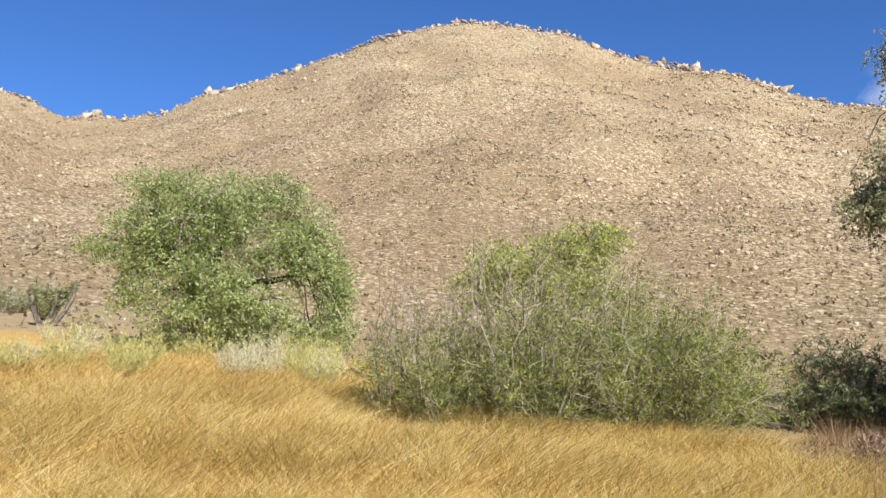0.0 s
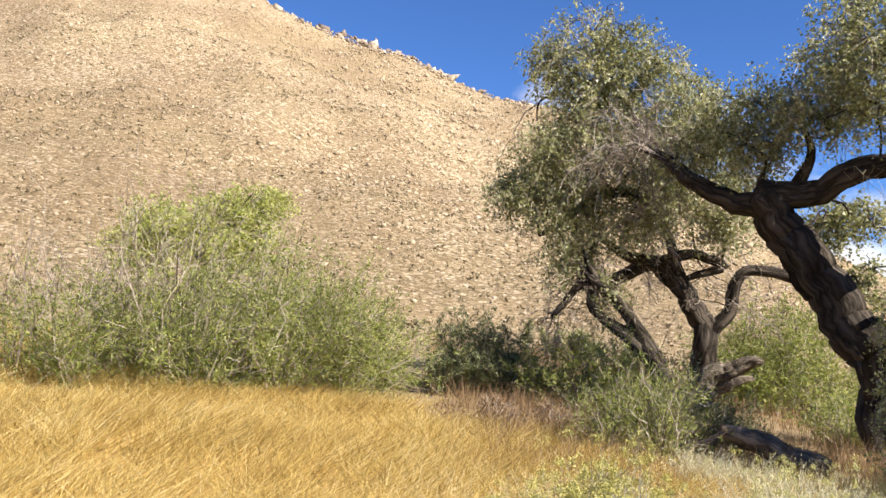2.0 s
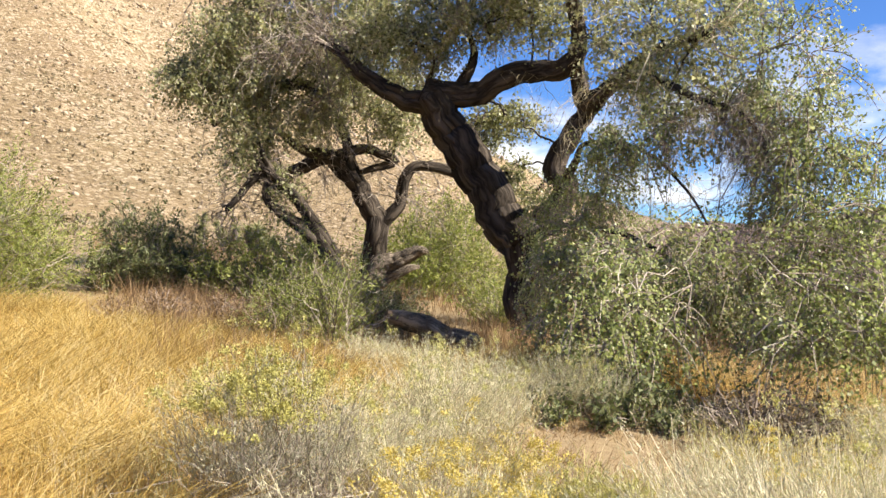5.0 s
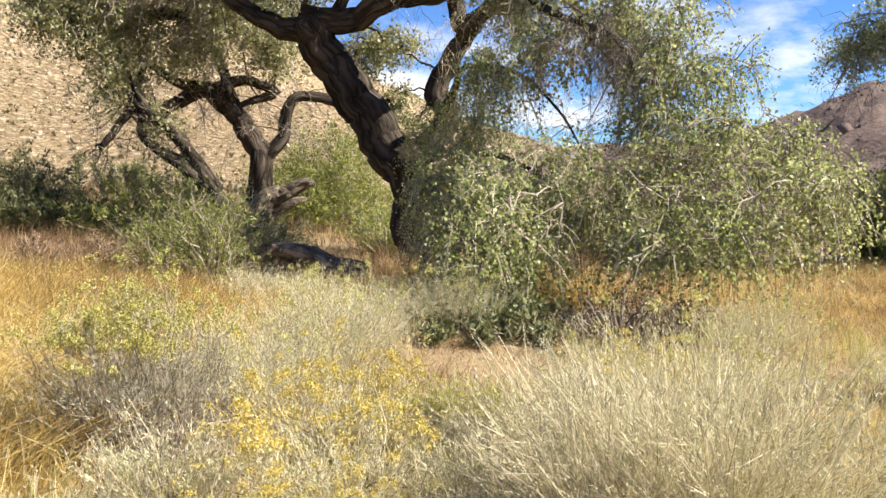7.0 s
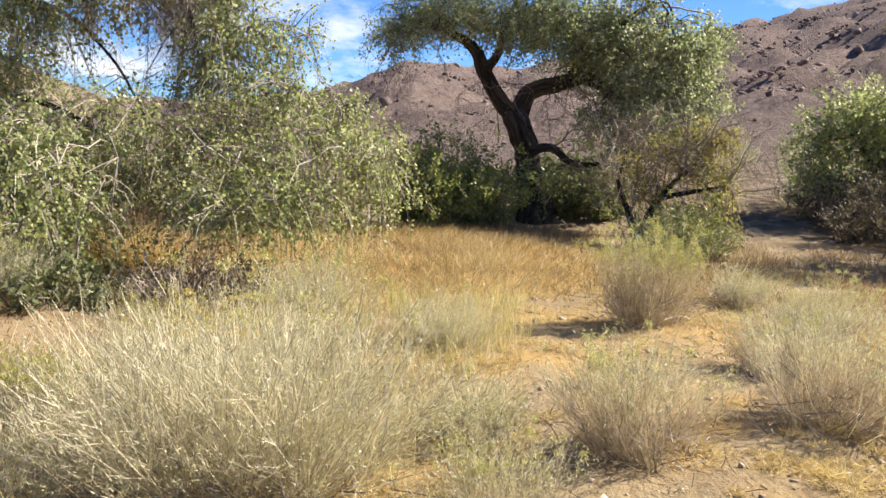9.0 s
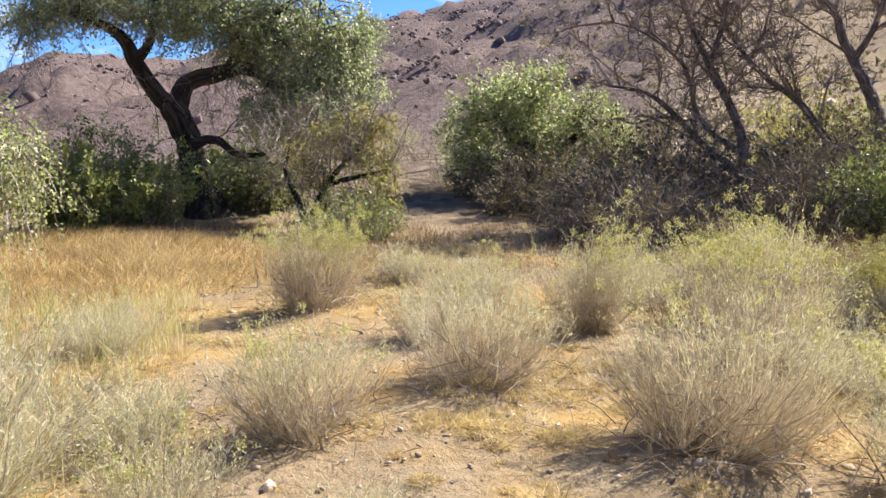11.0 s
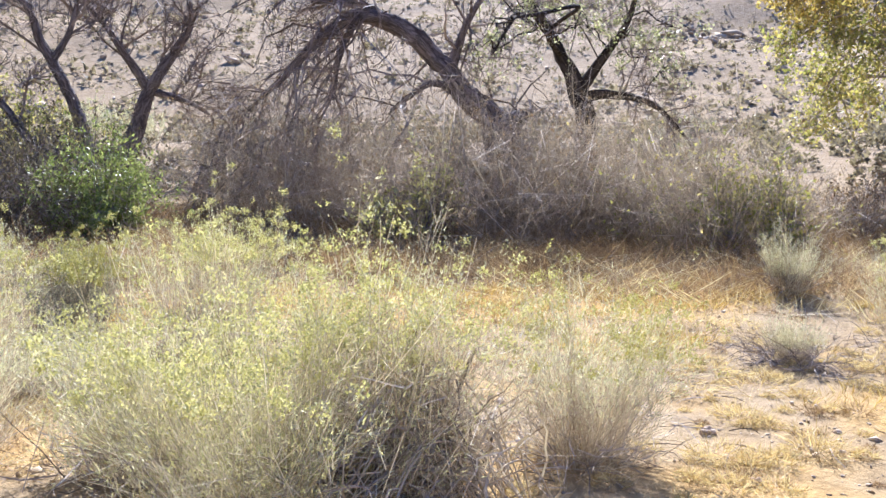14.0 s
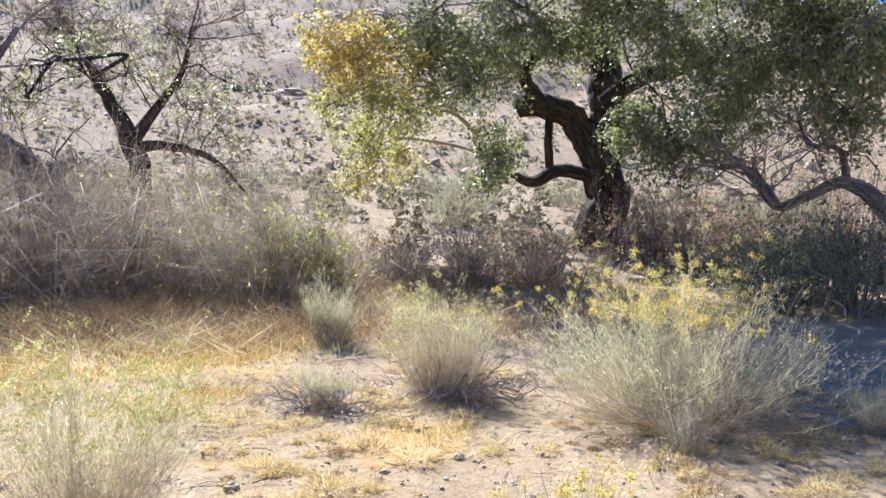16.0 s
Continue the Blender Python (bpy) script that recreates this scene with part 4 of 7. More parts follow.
def meadow():
    rng = np.random.default_rng(11)
    n = 560000
    a = np.radians(rng.uniform(-36, 104, n)); r = np.sqrt(rng.uniform(3.0 ** 2, 27 ** 2, n)) * rng.uniform(0.55, 1.0, n)
    x, y = EYE[0] + r * np.sin(a), EYE[1] + r * np.cos(a)
    keep = (rng.random(n) < straw_zone(x, y) * (0.55 + 0.45 * waves(x, y, 1.6, 41))) & (r > 3.2) & ((a < radians(58)) | (r > 8.9))
    x, y, r = x[keep], y[keep], r[keep]
    deg = polar(x, y)[0]
    h = (0.50 + 0.14 * waves(x, y, 3.2, 42)) * rng.uniform(0.55, 1.15, len(x)) * np.clip(1.0 - (deg - 55) / 90, 0.62, 1)
    near = r < 6.5
    east = ~near & (deg > 60 + 5 * waves(x, y, 3.0, 43))
    west = ~near & ~east
    far = grass_blades(x[west], y[west], h[west], rng, width=np.clip(0.0022 + 0.0004 * r[west], 0.004, 0.0075), k=2)
    tagged(part("far_meadow_grass", far, M_STRAW), "tall golden dry grass at the far side of the meadow", "grass", "", "stuff")
    pale = grass_blades(x[east], y[east], h[east] * 0.8, rng, width=np.clip(0.0022 + 0.0004 * r[east], 0.004, 0.0075), k=2)
    tagged(part("eastern_meadow_grass", pale, M_STRAW_PALE), "pale straw-coloured dry grass before the eastern trees", "grass", "", "stuff")
    ob = part("meadow_grass", grass_blades(x[near], y[near], h[near], rng, width=np.clip(0.0018 + 0.00036 * r[near], 0.0028, 0.005)[:, None], k=3), M_STRAW)
    tagged(ob, "tall golden dry grass bent by the wind", "grass", "", "stuff")


meadow()


# ---- hills: boulders and scrub ----
def boulders(x, y, size, rng, squash=0.7):
    """Faceted rocks, sunk a little into the slope."""
    n = len(x)
    ico = np.array([(1, 0, 0), (-1, 0, 0), (0, 1, 0), (0, -1, 0), (0, 0, 1), (0, 0, -1)], float)
    tri = np.array([(0, 2, 4), (2, 1, 4), (1, 3, 4), (3, 0, 4), (2, 0, 5), (1, 2, 5), (3, 1, 5), (0, 3, 5)])
    q, _ = np.linalg.qr(rng.normal(size=(n, 3, 3)))
    sc = size[:, None] * rng.uniform(0.4, 1.35, (n, 3))
    v = ico[None] * (1 + rng.normal(size=(n, 6, 1)) * 0.3) * sc[:, None]
    v = np.einsum('nij,nkj->nki', q, v) * np.array((1, 1, squash))
    v = v + np.stack([x, y, surface_z(x, y) + size * 0.15], 1)[:, None]
    f = tri[None] + (np.arange(n) * 6)[:, None, None]
    return v.reshape(-1, 3), f.reshape(-1, 3)


def scrub(x, y, size, rng, k=12, leaf=0.85):
    """Low round desert scrub, each of a dozen stiff sprays."""
    n = len(x)
    d = unit(rng.normal(size=(n, k, 3)) * np.array((1, 1, 0.55)) + np.array((0, 0, 0.45)))
    c = np.stack([x, y, surface_z(x, y)], 1)[:, None] + d * size[:, None, None] * np.array((0.55, 0.55, 0.45)) + np.array((0, 0, 0.1)) * size[:, None, None]
    s = np.repeat(size, k)
    return leaves(c.reshape(-1, 3), d.reshape(-1, 3) + rng.normal(size=(n * k, 3)) * 0.6, s * leaf, s * leaf * 0.6, rng)


def hill_cover():
    rng = np.random.default_rng(5)

    def spread(n, a0, a1, r0, r1, power=0.6):
        a = rng.uniform(a0, a1, n)
        rid = np.interp(a, RIDGE_AZ, RIDGE_R, period=360)
        r = r0 + (np.minimum(r1, rid) - r0) * rng.random(n) ** power
        return EYE[0] + r * np.sin(np.radians(a)), EYE[1] + r * np.cos(np.radians(a)), a, r
    x, y, a, r = spread(38000, -36, 50, 58, 400)
    k = rng.random(len(x)) < 0.25 + 0.75 * np.clip(waves(x, y, 60, 51) + 0.5 * waves(x, y, 25, 52) + (a > 12) * 0.4, 0, 1)
    x, y, r = x[k], y[k], r[k]
    tagged(part("hillside_boulders", boulders(x, y, np.minimum(rng.gamma(1.1, 0.11, len(x)) + 0.09, np.clip(r / 320, 0.2, 0.6)) * (1 + 0.25 * (a[k] > 12)), rng, 0.85), M_ROCK), "pale granite boulders strewn over the sunlit hill", "boulders", "", "stuff")
    a = rng.uniform(-33, 47, 1500)
    rid = np.interp(a, RIDGE_AZ, RIDGE_R, period=360) + rng.normal(size=1500) * 5 - 2
    x, y = EYE[0] + rid * np.sin(np.radians(a)), EYE[1] + rid * np.cos(np.radians(a))
    s = np.minimum(rng.gamma(1.4, 0.24, 1500) + 0.2, 1.0) * (1 + 1.0 * (waves(x, y, 16, 53) > 0.6))
    tagged(part("ridge_rocks", boulders(x, y, s, rng, 1.0), M_CRAG), "broken granite outcrops along the hill's skyline", "rocks", "", "stuff")
    x, y, a, r = spread(60000, -36, 52, 32, 330, 0.75)
    k = rng.random(len(x)) < 0.5 + 0.4 * waves(x, y, 30, 54)
    x, y = x[k], y[k]
    tagged(part("hillside_scrub", scrub(x, y, rng.uniform(0.18, 0.5, len(x)), rng, 3), M_HILLBUSH), "low dry scrub dotted over the tan hillside", "scrub", "", "stuff")
    x, y, a, r = spread(5200, 58, 112, 60, 480)
    tagged(part("mountain_rocks", boulders(x, y, rng.gamma(1.2, 0.16, len(x)) + 0.12, rng, 0.8), M_ROCK_DARK), "dark broken rock on the mountainside", "rocks", "", "stuff")
    x, y, a, r = spread(620, 112, 200, 17, 48, 0.75)
    tagged(part("flat_scrub", scrub(x, y, rng.uniform(0.3, 0.8, len(x)), rng, 80, 0.28), M_SLOPEBUSH), "low grey-brown scrub on the flat below the southern slope", "scrub", "", "stuff")
    x, y, a, r = spread(15000, 104, 200, 40, 200, 0.7)
    tagged(part("south_slope_scrub", scrub(x, y, np.minimum(rng.gamma(4, 0.125, len(x)), 1.1), rng, 8, 0.6), M_SLOPEBUSH), "grey-brown scrub dotted over the pale southern slope", "scrub", "", "stuff")
    x, y, a, r = spread(2600, 112, 200, 45, 190, 0.8)
    tagged(part("south_slope_stones", boulders(x, y, rng.gamma(1.5, 0.1, len(x)) + 0.08, rng), M_ROCK), "pale stones on the southern slope", "stones", "", "stuff")


hill_cover()

# ---- trees ----
# Lines of the trunks and limbs: x, y, z, radius. Clumps of the crowns: x, y, z, radius, half height.
OLD_LIMB_1 = [(11.13,13.05,4.35,0.260), (11.49,12.75,4.36,0.235), (11.87,12.30,4.39,0.220), (11.94,11.72,4.62,0.205), (12.19,11.25,4.77,0.195), (12.37,10.59,4.77,0.185), (12.39,10.30,5.08,0.160), (12.18,10.21,5.50,0.135), (11.86,10.08,5.95,0.105), (11.60,9.63,6.57,0.065)]
OLD_LIMB_2 = [(11.28,12.97,4.20,0.246), (10.68,13.46,4.37,0.186), (10.19,13.83,4.74,0.153), (10.12,14.22,5.08,0.110), (9.94,14.56,5.32,0.075), (9.65,14.85,5.42,0.04)]
OLD_LIMB_3 = [(11.57,12.68,4.38,0.130), (11.73,12.55,4.77,0.110), (11.85,12.44,5.21,0.075), (11.72,12.54,5.75,0.050), (11.87,12.53,6.44,0.030)]
OLD_LIMB_4 = [(12.96,11.73,1.99,0.256), (13.38,11.40,2.34,0.246), (13.41,11.36,2.73,0.224), (13.26,11.55,3.11,0.213), (13.52,11.24,3.84,0.190), (13.69,11.02,4.31,0.179), (13.13,10.11,4.58,0.126), (11.93,8.36,4.73,0.083), (10.67,6.63,4.48,0.047)]
OLD_LIMB_5 = [(12.41,10.38,4.91,0.134), (12.86,10.46,4.22,0.158), (12.39,9.43,4.35,0.099), (11.85,8.48,4.02,0.065)]
OLD_LIMB_6 = [(12.60,11.68,1.54,0.186), (11.80,10.17,1.85,0.071), (10.69,8.36,1.83,0.046), (9.47,6.64,1.60,0.028), (8.88,5.72,1.30,0.016)]
OLD_LIMB_7 = [(13.36,11.31,2.82,0.110), (12.55,10.4,3.12,0.060), (11.30,9.15,3.22,0.034), (10.45,7.55,2.95,0.022), (9.72,6.30,2.30,0.016), (9.05,5.40,1.55,0.010)]
OLD_LIMB_8 = [(10.76,7.37,3.89,0.060), (10.45,6.61,3.54,0.045), (10.27,6.02,3.33,0.035), (10.28,5.66,3.01,0.025), (10.24,5.51,2.61,0.012)]
OLD_TRUNK = [(12.63,11.65,-0.95,0.339), (12.68,11.60,0.14,0.317), (12.62,11.66,1.43,0.410), (12.25,12.05,2.22,0.394), (11.88,12.42,3.08,0.372), (11.47,12.80,3.88,0.339), (11.19,13.04,4.28,0.328)]
OLD_CLUMPS1 = [(10.95,13.09,5.36,1.03,0.65), (11.58,11.84,5.68,1.05,0.58), (10.71,12.69,6.01,0.90,0.48), (11.74,10.96,6.47,1.23,0.71), (11.82,9.32,5.81,0.96,0.72), (11.63,7.87,5.70,0.98,0.76), (10.84,8.13,4.02,0.60,0.51), (10.92,7.13,4.28,0.82,0.82), (12.72,12.83,3.99,0.69,0.39), (10.56,14.03,5.34,0.78,0.67), (13.06,11.73,6.37,0.78,0.67), (11.91,12.04,6.64,0.80,0.59), (11.98,9.92,6.66,1.09,0.59), (11.67,11.20,7.17,0.86,0.56), (11.67,10.29,7.48,1.28,0.59)]
OLD_CLUMPS1 += [(11.42,8.18,4.96,0.80,0.62), (11.17,6.72,4.86,0.74,0.74), (11.38,9.07,4.94,0.65,0.55), (10.34,6.15,3.34,0.68,0.68), (10.40,7.02,3.21,0.55,0.55)]
OLD_CLUMPS6 = [(11.42,12.39,5.97,0.85,0.53), (11.94,11.40,5.87,0.82,0.49), (11.34,12.97,5.24,0.66,0.46), (12.31,10.88,5.42,0.55,0.40), (13.03,12.66,4.25,0.70,0.41), (12.55,13.00,3.60,0.54,0.36), (13.07,12.65,2.84,0.45,0.40), (10.71,13.52,5.79,0.77,0.50), (12.87,13.14,4.05,0.80,0.46), (13.37,12.51,4.16,0.63,0.44), (13.42,12.62,3.15,0.44,0.39), (13.58,12.34,2.61,0.39,0.39), (13.59,12.99,2.60,0.36,0.36)]
OLD_CLUMPS2 = [(8.07,5.93,1.12,0.69,0.56), (7.63,5.68,0.42,0.53,0.39), (7.91,5.29,0.66,0.47,0.36), (9.03,6.28,1.32,0.55,0.34), (9.17,5.16,1.36,0.66,0.53), (8.59,4.11,1.03,0.77,0.53), (9.29,3.76,1.37,0.63,0.56), (10.01,3.26,1.48,0.66,0.53), (10.02,4.61,2.01,0.76,0.41), (10.32,5.32,2.60,0.60,0.46), (9.89,6.81,3.08,0.56,0.44), (10.70,5.49,3.22,0.76,0.45), (8.91,5.59,1.03,0.53,0.53), (8.18,6.59,0.63,0.46,0.46), (9.41,8.23,1.18,0.40,0.47), (11.34,6.52,3.71,0.64,0.36), (9.71,4.07,1.92,0.59,0.40), (10.39,3.70,1.87,0.55,0.41), (9.19,3.47,0.85,0.43,0.31), (8.83,4.75,0.75,0.50,0.31), (10.65,8.31,2.00,0.68,0.51), (10.30,2.99,1.18,0.40,0.34), (11.11,5.95,3.54,0.61,0.34), (10.38,5.01,2.72,0.72,0.43), (11.04,7.77,3.90,0.67,0.46), (11.49,8.86,3.03,0.65,0.74), (10.65,4.42,2.77,0.51,0.43), (10.21,5.48,2.01,0.42,0.32)]
OLD_CLUMPS5 = [(10.90,9.67,2.11,0.41,0.37), (10.65,9.20,1.57,0.44,0.40), (10.14,9.02,0.98,0.34,0.43), (11.12,9.41,2.52,0.46,0.33), (10.03,8.38,1.82,0.58,0.41), (9.22,7.78,1.13,0.61,0.53), (10.27,8.09,2.31,0.34,0.33), (8.72,7.61,0.58,0.36,0.43), (9.99,7.61,2.89,0.47,0.47), (9.74,7.94,1.43,0.47,0.40), (9.18,6.97,1.49,0.43,0.32), (8.48,6.29,0.96,0.59,0.53)]
OLD_CLUMPS4 = [(10.71,5.51,4.38,0.68,0.61), (10.42,4.95,3.70,0.58,0.58), (10.91,6.21,4.76,0.79,0.55), (10.33,5.15,3.12,0.58,0.51), (10.97,7.09,5.01,0.82,0.49), (10.54,5.84,3.83,0.61,0.53), (11.16,7.72,4.26,0.68,0.51)]
OLD_CLUMPS3 = [(9.97,3.25,1.38,0.53,0.40), (9.98,3.23,0.85,0.46,0.26), (8.71,3.80,0.81,0.53,0.36), (10.33,5.24,2.29,0.59,0.42), (9.24,5.97,1.66,0.76,0.55), (7.58,5.72,0.79,0.71,0.59), (9.96,7.55,2.81,0.47,0.39), (9.46,4.56,1.67,0.59,0.40), (8.28,6.45,1.41,0.59,0.46)]
FORKED_LIMB_1 = [(13.89,17.81,1.97,0.275), (13.57,18.05,2.60,0.261), (13.23,18.30,3.24,0.232), (12.75,18.64,3.61,0.203), (12.28,18.95,3.25,0.159), (11.74,19.28,3.08,0.116), (11.25,19.57,3.26,0.072)]
FORKED_LIMB_2 = [(13.89,17.81,1.94,0.184), (14.26,17.51,2.42,0.163), (14.36,17.44,3.01,0.141), (14.54,17.28,3.42,0.131), (14.98,16.90,3.43,0.141), (15.41,16.51,3.28,0.131)]
FORKED_LIMB_3 = [(12.93,18.51,3.54,0.174), (13.39,18.19,3.83,0.130), (13.91,17.79,3.68,0.116), (14.15,17.61,3.55,0.130), (13.64,18.00,3.33,0.087), (13.29,18.26,3.17,0.058)]
FORKED_LIMB_4 = [(13.29,18.26,3.17,0.174), (13.15,18.36,3.96,0.130), (12.98,18.48,4.74,0.101), (13.21,18.31,5.56,0.065), (13.08,18.41,5.99,0.043)]
FORKED_LIMB_5 = [(12.41,18.26,3.56,0.170), (11.93,18.58,3.70,0.113), (11.45,18.88,4.09,0.064), (11.14,19.06,4.35,0.035)]
FORKED_LIMB_6 = [(12.90,18.38,4.73,0.110), (12.29,18.24,5.00,0.120), (11.50,18.33,5.27,0.130), (10.59,18.68,4.70,0.100), (9.82,19.07,4.05,0.050)]
FORKED_LIMB_7 = [(12.90,18.38,4.73,0.110), (12.38,18.21,6.09,0.100), (11.63,18.19,7.19,0.110), (11.77,17.82,7.81,0.090), (12.05,17.40,8.10,0.040)]
FORKED_LIMB_8 = [(11.70,18.16,7.06,0.090), (11.01,18.14,7.85,0.070), (10.64,18.06,8.60,0.050), (10.37,18.05,9.10,0.030)]
FORKED_LIMB_9 = [(11.15,18.08,7.65,0.055), (10.42,18.15,7.76,0.045), (9.79,18.31,7.44,0.035), (9.35,18.48,7.16,0.025), (9.35,18.53,6.58,0.012)]
FORKED_LIMB_10 = [(11.28,18.81,4.08,0.070), (10.65,18.71,2.82,0.070), (10.29,18.73,2.31,0.050), (9.99,18.81,2.16,0.025)]
FORKED_TRUNK = [(13.67,17.97,-0.50,0.333), (13.73,17.93,0.51,0.304), (13.79,17.88,1.38,0.290), (13.89,17.81,2.05,0.304)]
FORKED_CLUMPS = [(10.40,17.73,8.09,1.19,0.59), (9.71,18.11,7.76,0.66,0.53), (11.54,17.01,8.02,0.92,0.66), (9.56,18.19,5.73,1.19,0.59), (8.70,18.60,5.20,0.53,0.32), (10.72,18.12,6.31,1.01,0.81), (11.95,17.94,5.63,1.11,0.76), (10.66,18.15,4.79,0.81,0.68), (12.02,16.68,6.81,1.05,0.92), (11.16,17.86,7.31,0.81,0.54), (9.98,17.96,4.02,0.53,0.66), (13.34,16.94,4.56,0.83,0.55), (9.24,18.35,5.04,0.92,0.66), (10.29,18.36,5.32,1.08,0.81), (11.15,17.27,6.37,1.05,0.79)]
FORKED_CLUMPS += [(11.78,15.70,6.91,0.89,0.57), (9.46,18.24,8.28,0.66,0.53), (10.85,17.46,8.39,0.79,0.53), (10.20,17.84,7.12,0.66,0.53), (12.65,17.46,5.24,0.83,0.69), (12.22,17.76,4.52,0.69,0.55), (13.64,16.70,5.56,0.76,0.62), (12.68,16.19,6.16,0.79,0.66), (11.77,18.06,4.22,0.55,0.55), (8.90,18.51,4.75,0.66,0.47)]
FORKED_CLUMPS2 = [(9.76,18.10,4.35,0.79,0.59), (10.71,18.14,3.79,0.81,0.68), (10.18,17.86,5.30,0.92,0.59), (11.49,17.66,4.64,0.95,0.74), (11.97,16.73,5.14,0.92,0.72), (13.46,16.86,4.37,0.83,0.55), (9.91,18.02,3.31,0.59,0.59), (10.83,17.49,2.83,0.59,0.59), (8.82,18.56,4.88,0.59,0.37), (9.49,18.24,5.52,0.66,0.47), (13.23,15.76,5.05,0.92,0.66), (11.01,16.78,5.92,1.03,0.64), (9.69,18.13,6.46,0.79,0.66), (10.12,17.90,7.42,0.79,0.53), (11.66,15.72,6.11,1.00,0.75)]
FORKED_CLUMPS3 = [(9.26,17.81,7.75,0.58,0.51), (9.80,17.52,8.70,0.77,0.58), (10.42,17.16,8.90,0.77,0.51), (10.72,16.97,7.71,0.77,0.58), (10.32,17.22,6.98,0.90,0.64), (11.30,16.57,8.01,0.59,0.46), (10.81,16.90,8.73,0.59,0.37), (9.17,17.86,6.12,0.64,0.46), (8.52,18.18,4.91,0.64,0.33), (9.70,17.58,6.37,0.90,0.64)]
LEANING_LIMB_1 = [(11.64,16.97,1.28,0.169), (11.25,17.23,1.66,0.158), (10.80,17.52,2.03,0.116), (10.49,17.70,2.40,0.095), (10.49,17.70,2.86,0.074), (10.25,17.84,3.36,0.042)]
LEANING_LIMB_2 = [(10.54,17.67,3.06,0.105), (10.16,17.89,2.71,0.086), (9.90,18.03,2.30,0.079), (9.74,18.12,2.04,0.053)]
LEANING_TRUNK = [(11.93,16.77,0.71,0.200), (11.64,16.97,1.35,0.183), (11.18,17.28,2.24,0.148), (10.74,17.55,2.74,0.104), (10.42,17.74,3.31,0.069), (10.29,17.81,3.76,0.035)]
FORKED_STUMP = [(13.05,16.98,0.32,0.260), (13.05,16.85,0.60,0.300), (13.22,16.57,0.92,0.250), (13.49,16.21,1.17,0.170), (13.73,15.88,1.33,0.100), (13.81,15.82,1.28,0.050)]
STUMP_PRONG = [(13.06,16.71,0.58,0.200), (13.25,16.42,0.68,0.130), (13.47,16.10,0.89,0.100), (13.66,15.95,0.94,0.050)]
LEANING_LIMB_3 = [(11.80,16.84,1.10,0.150), (11.68,16.93,1.44,0.150), (11.23,17.16,2.12,0.120), (10.75,17.42,2.73,0.090), (10.33,17.63,3.05,0.050)]
EAST_TRUNK = [(17.35,1.92,0.11,0.347), (17.34,2.06,0.83,0.280), (17.32,2.24,1.59,0.246), (17.29,2.43,2.24,0.235)]
EAST_LIMB_1 = [(17.30,2.39,2.13,0.202), (17.24,2.83,2.55,0.157), (17.19,3.13,3.02,0.134), (17.16,3.26,3.39,0.112), (17.07,3.77,3.68,0.073), (16.91,4.42,3.85,0.045)]
EAST_LIMB_2 = [(17.29,2.43,2.24,0.213), (17.32,2.18,2.67,0.168), (17.37,1.71,2.82,0.157), (17.41,1.12,2.96,0.123), (17.43,0.61,2.60,0.090), (17.43,0.19,2.04,0.050)]
EAST_LIMB_3 = [(17.19,3.13,3.02,0.101), (17.23,2.88,3.35,0.078), (17.24,2.81,3.84,0.056), (17.29,2.43,4.60,0.039)]
EAST_LIMB_4 = [(17.38,1.55,2.85,0.101), (17.41,1.16,3.38,0.078), (17.43,0.67,3.93,0.056), (17.43,0.07,4.37,0.039)]
EAST_LIMB_5 = [(17.13,2.13,1.49,0.100), (17.17,1.71,1.60,0.077), (17.20,1.31,1.32,0.061), (17.22,0.78,1.35,0.039)]
EAST_CLUMPS = [(16.87,4.57,3.79,0.73,0.50), (17.09,3.62,3.96,0.95,0.45), (17.25,2.71,3.95,1.01,0.50), (17.38,1.62,3.90,1.23,0.62), (17.43,0.57,3.99,1.12,0.67), (17.42,-0.36,3.54,0.95,0.67), (17.43,-0.08,2.58,0.90,0.62), (17.43,0.72,3.29,1.01,0.56), (17.40,-0.86,3.71,0.62,0.50), (17.16,3.30,4.88,1.12,0.56), (17.37,1.72,5.16,1.23,0.56), (17.43,0.32,4.88,1.01,0.56), (16.92,0.83,2.14,0.65,0.49), (17.41,-0.58,2.82,0.78,0.62), (16.93,0.19,1.92,0.71,0.49)]
EAST_CLUMPS += [(17.38,-1.01,2.52,0.50,0.50), (17.33,2.08,4.20,1.01,0.50), (17.42,0.98,3.81,1.01,0.56), (17.01,4.02,4.41,0.90,0.45)]
EAST_CLUMPS2 = [(16.99,4.99,3.63,0.66,0.44), (16.98,4.22,3.98,0.77,0.49), (17.48,3.43,4.24,0.78,0.45), (17.13,2.35,3.73,0.86,0.49), (17.09,1.47,3.55,0.75,0.48), (17.92,0.68,4.00,0.89,0.55), (17.66,-0.19,3.78,0.86,0.59), (17.79,-0.96,3.50,0.65,0.54), (17.42,-0.58,2.82,0.64,0.48), (17.08,0.17,2.97,0.74,0.47), (18.38,1.09,3.38,0.69,0.46), (18.33,-1.27,4.01,0.50,0.39), (16.62,-0.09,2.13,0.62,0.41), (16.78,-0.79,2.22,0.51,0.41), (17.33,-1.19,2.73,0.47,0.42), (18.10,1.93,4.21,0.91,0.45)]
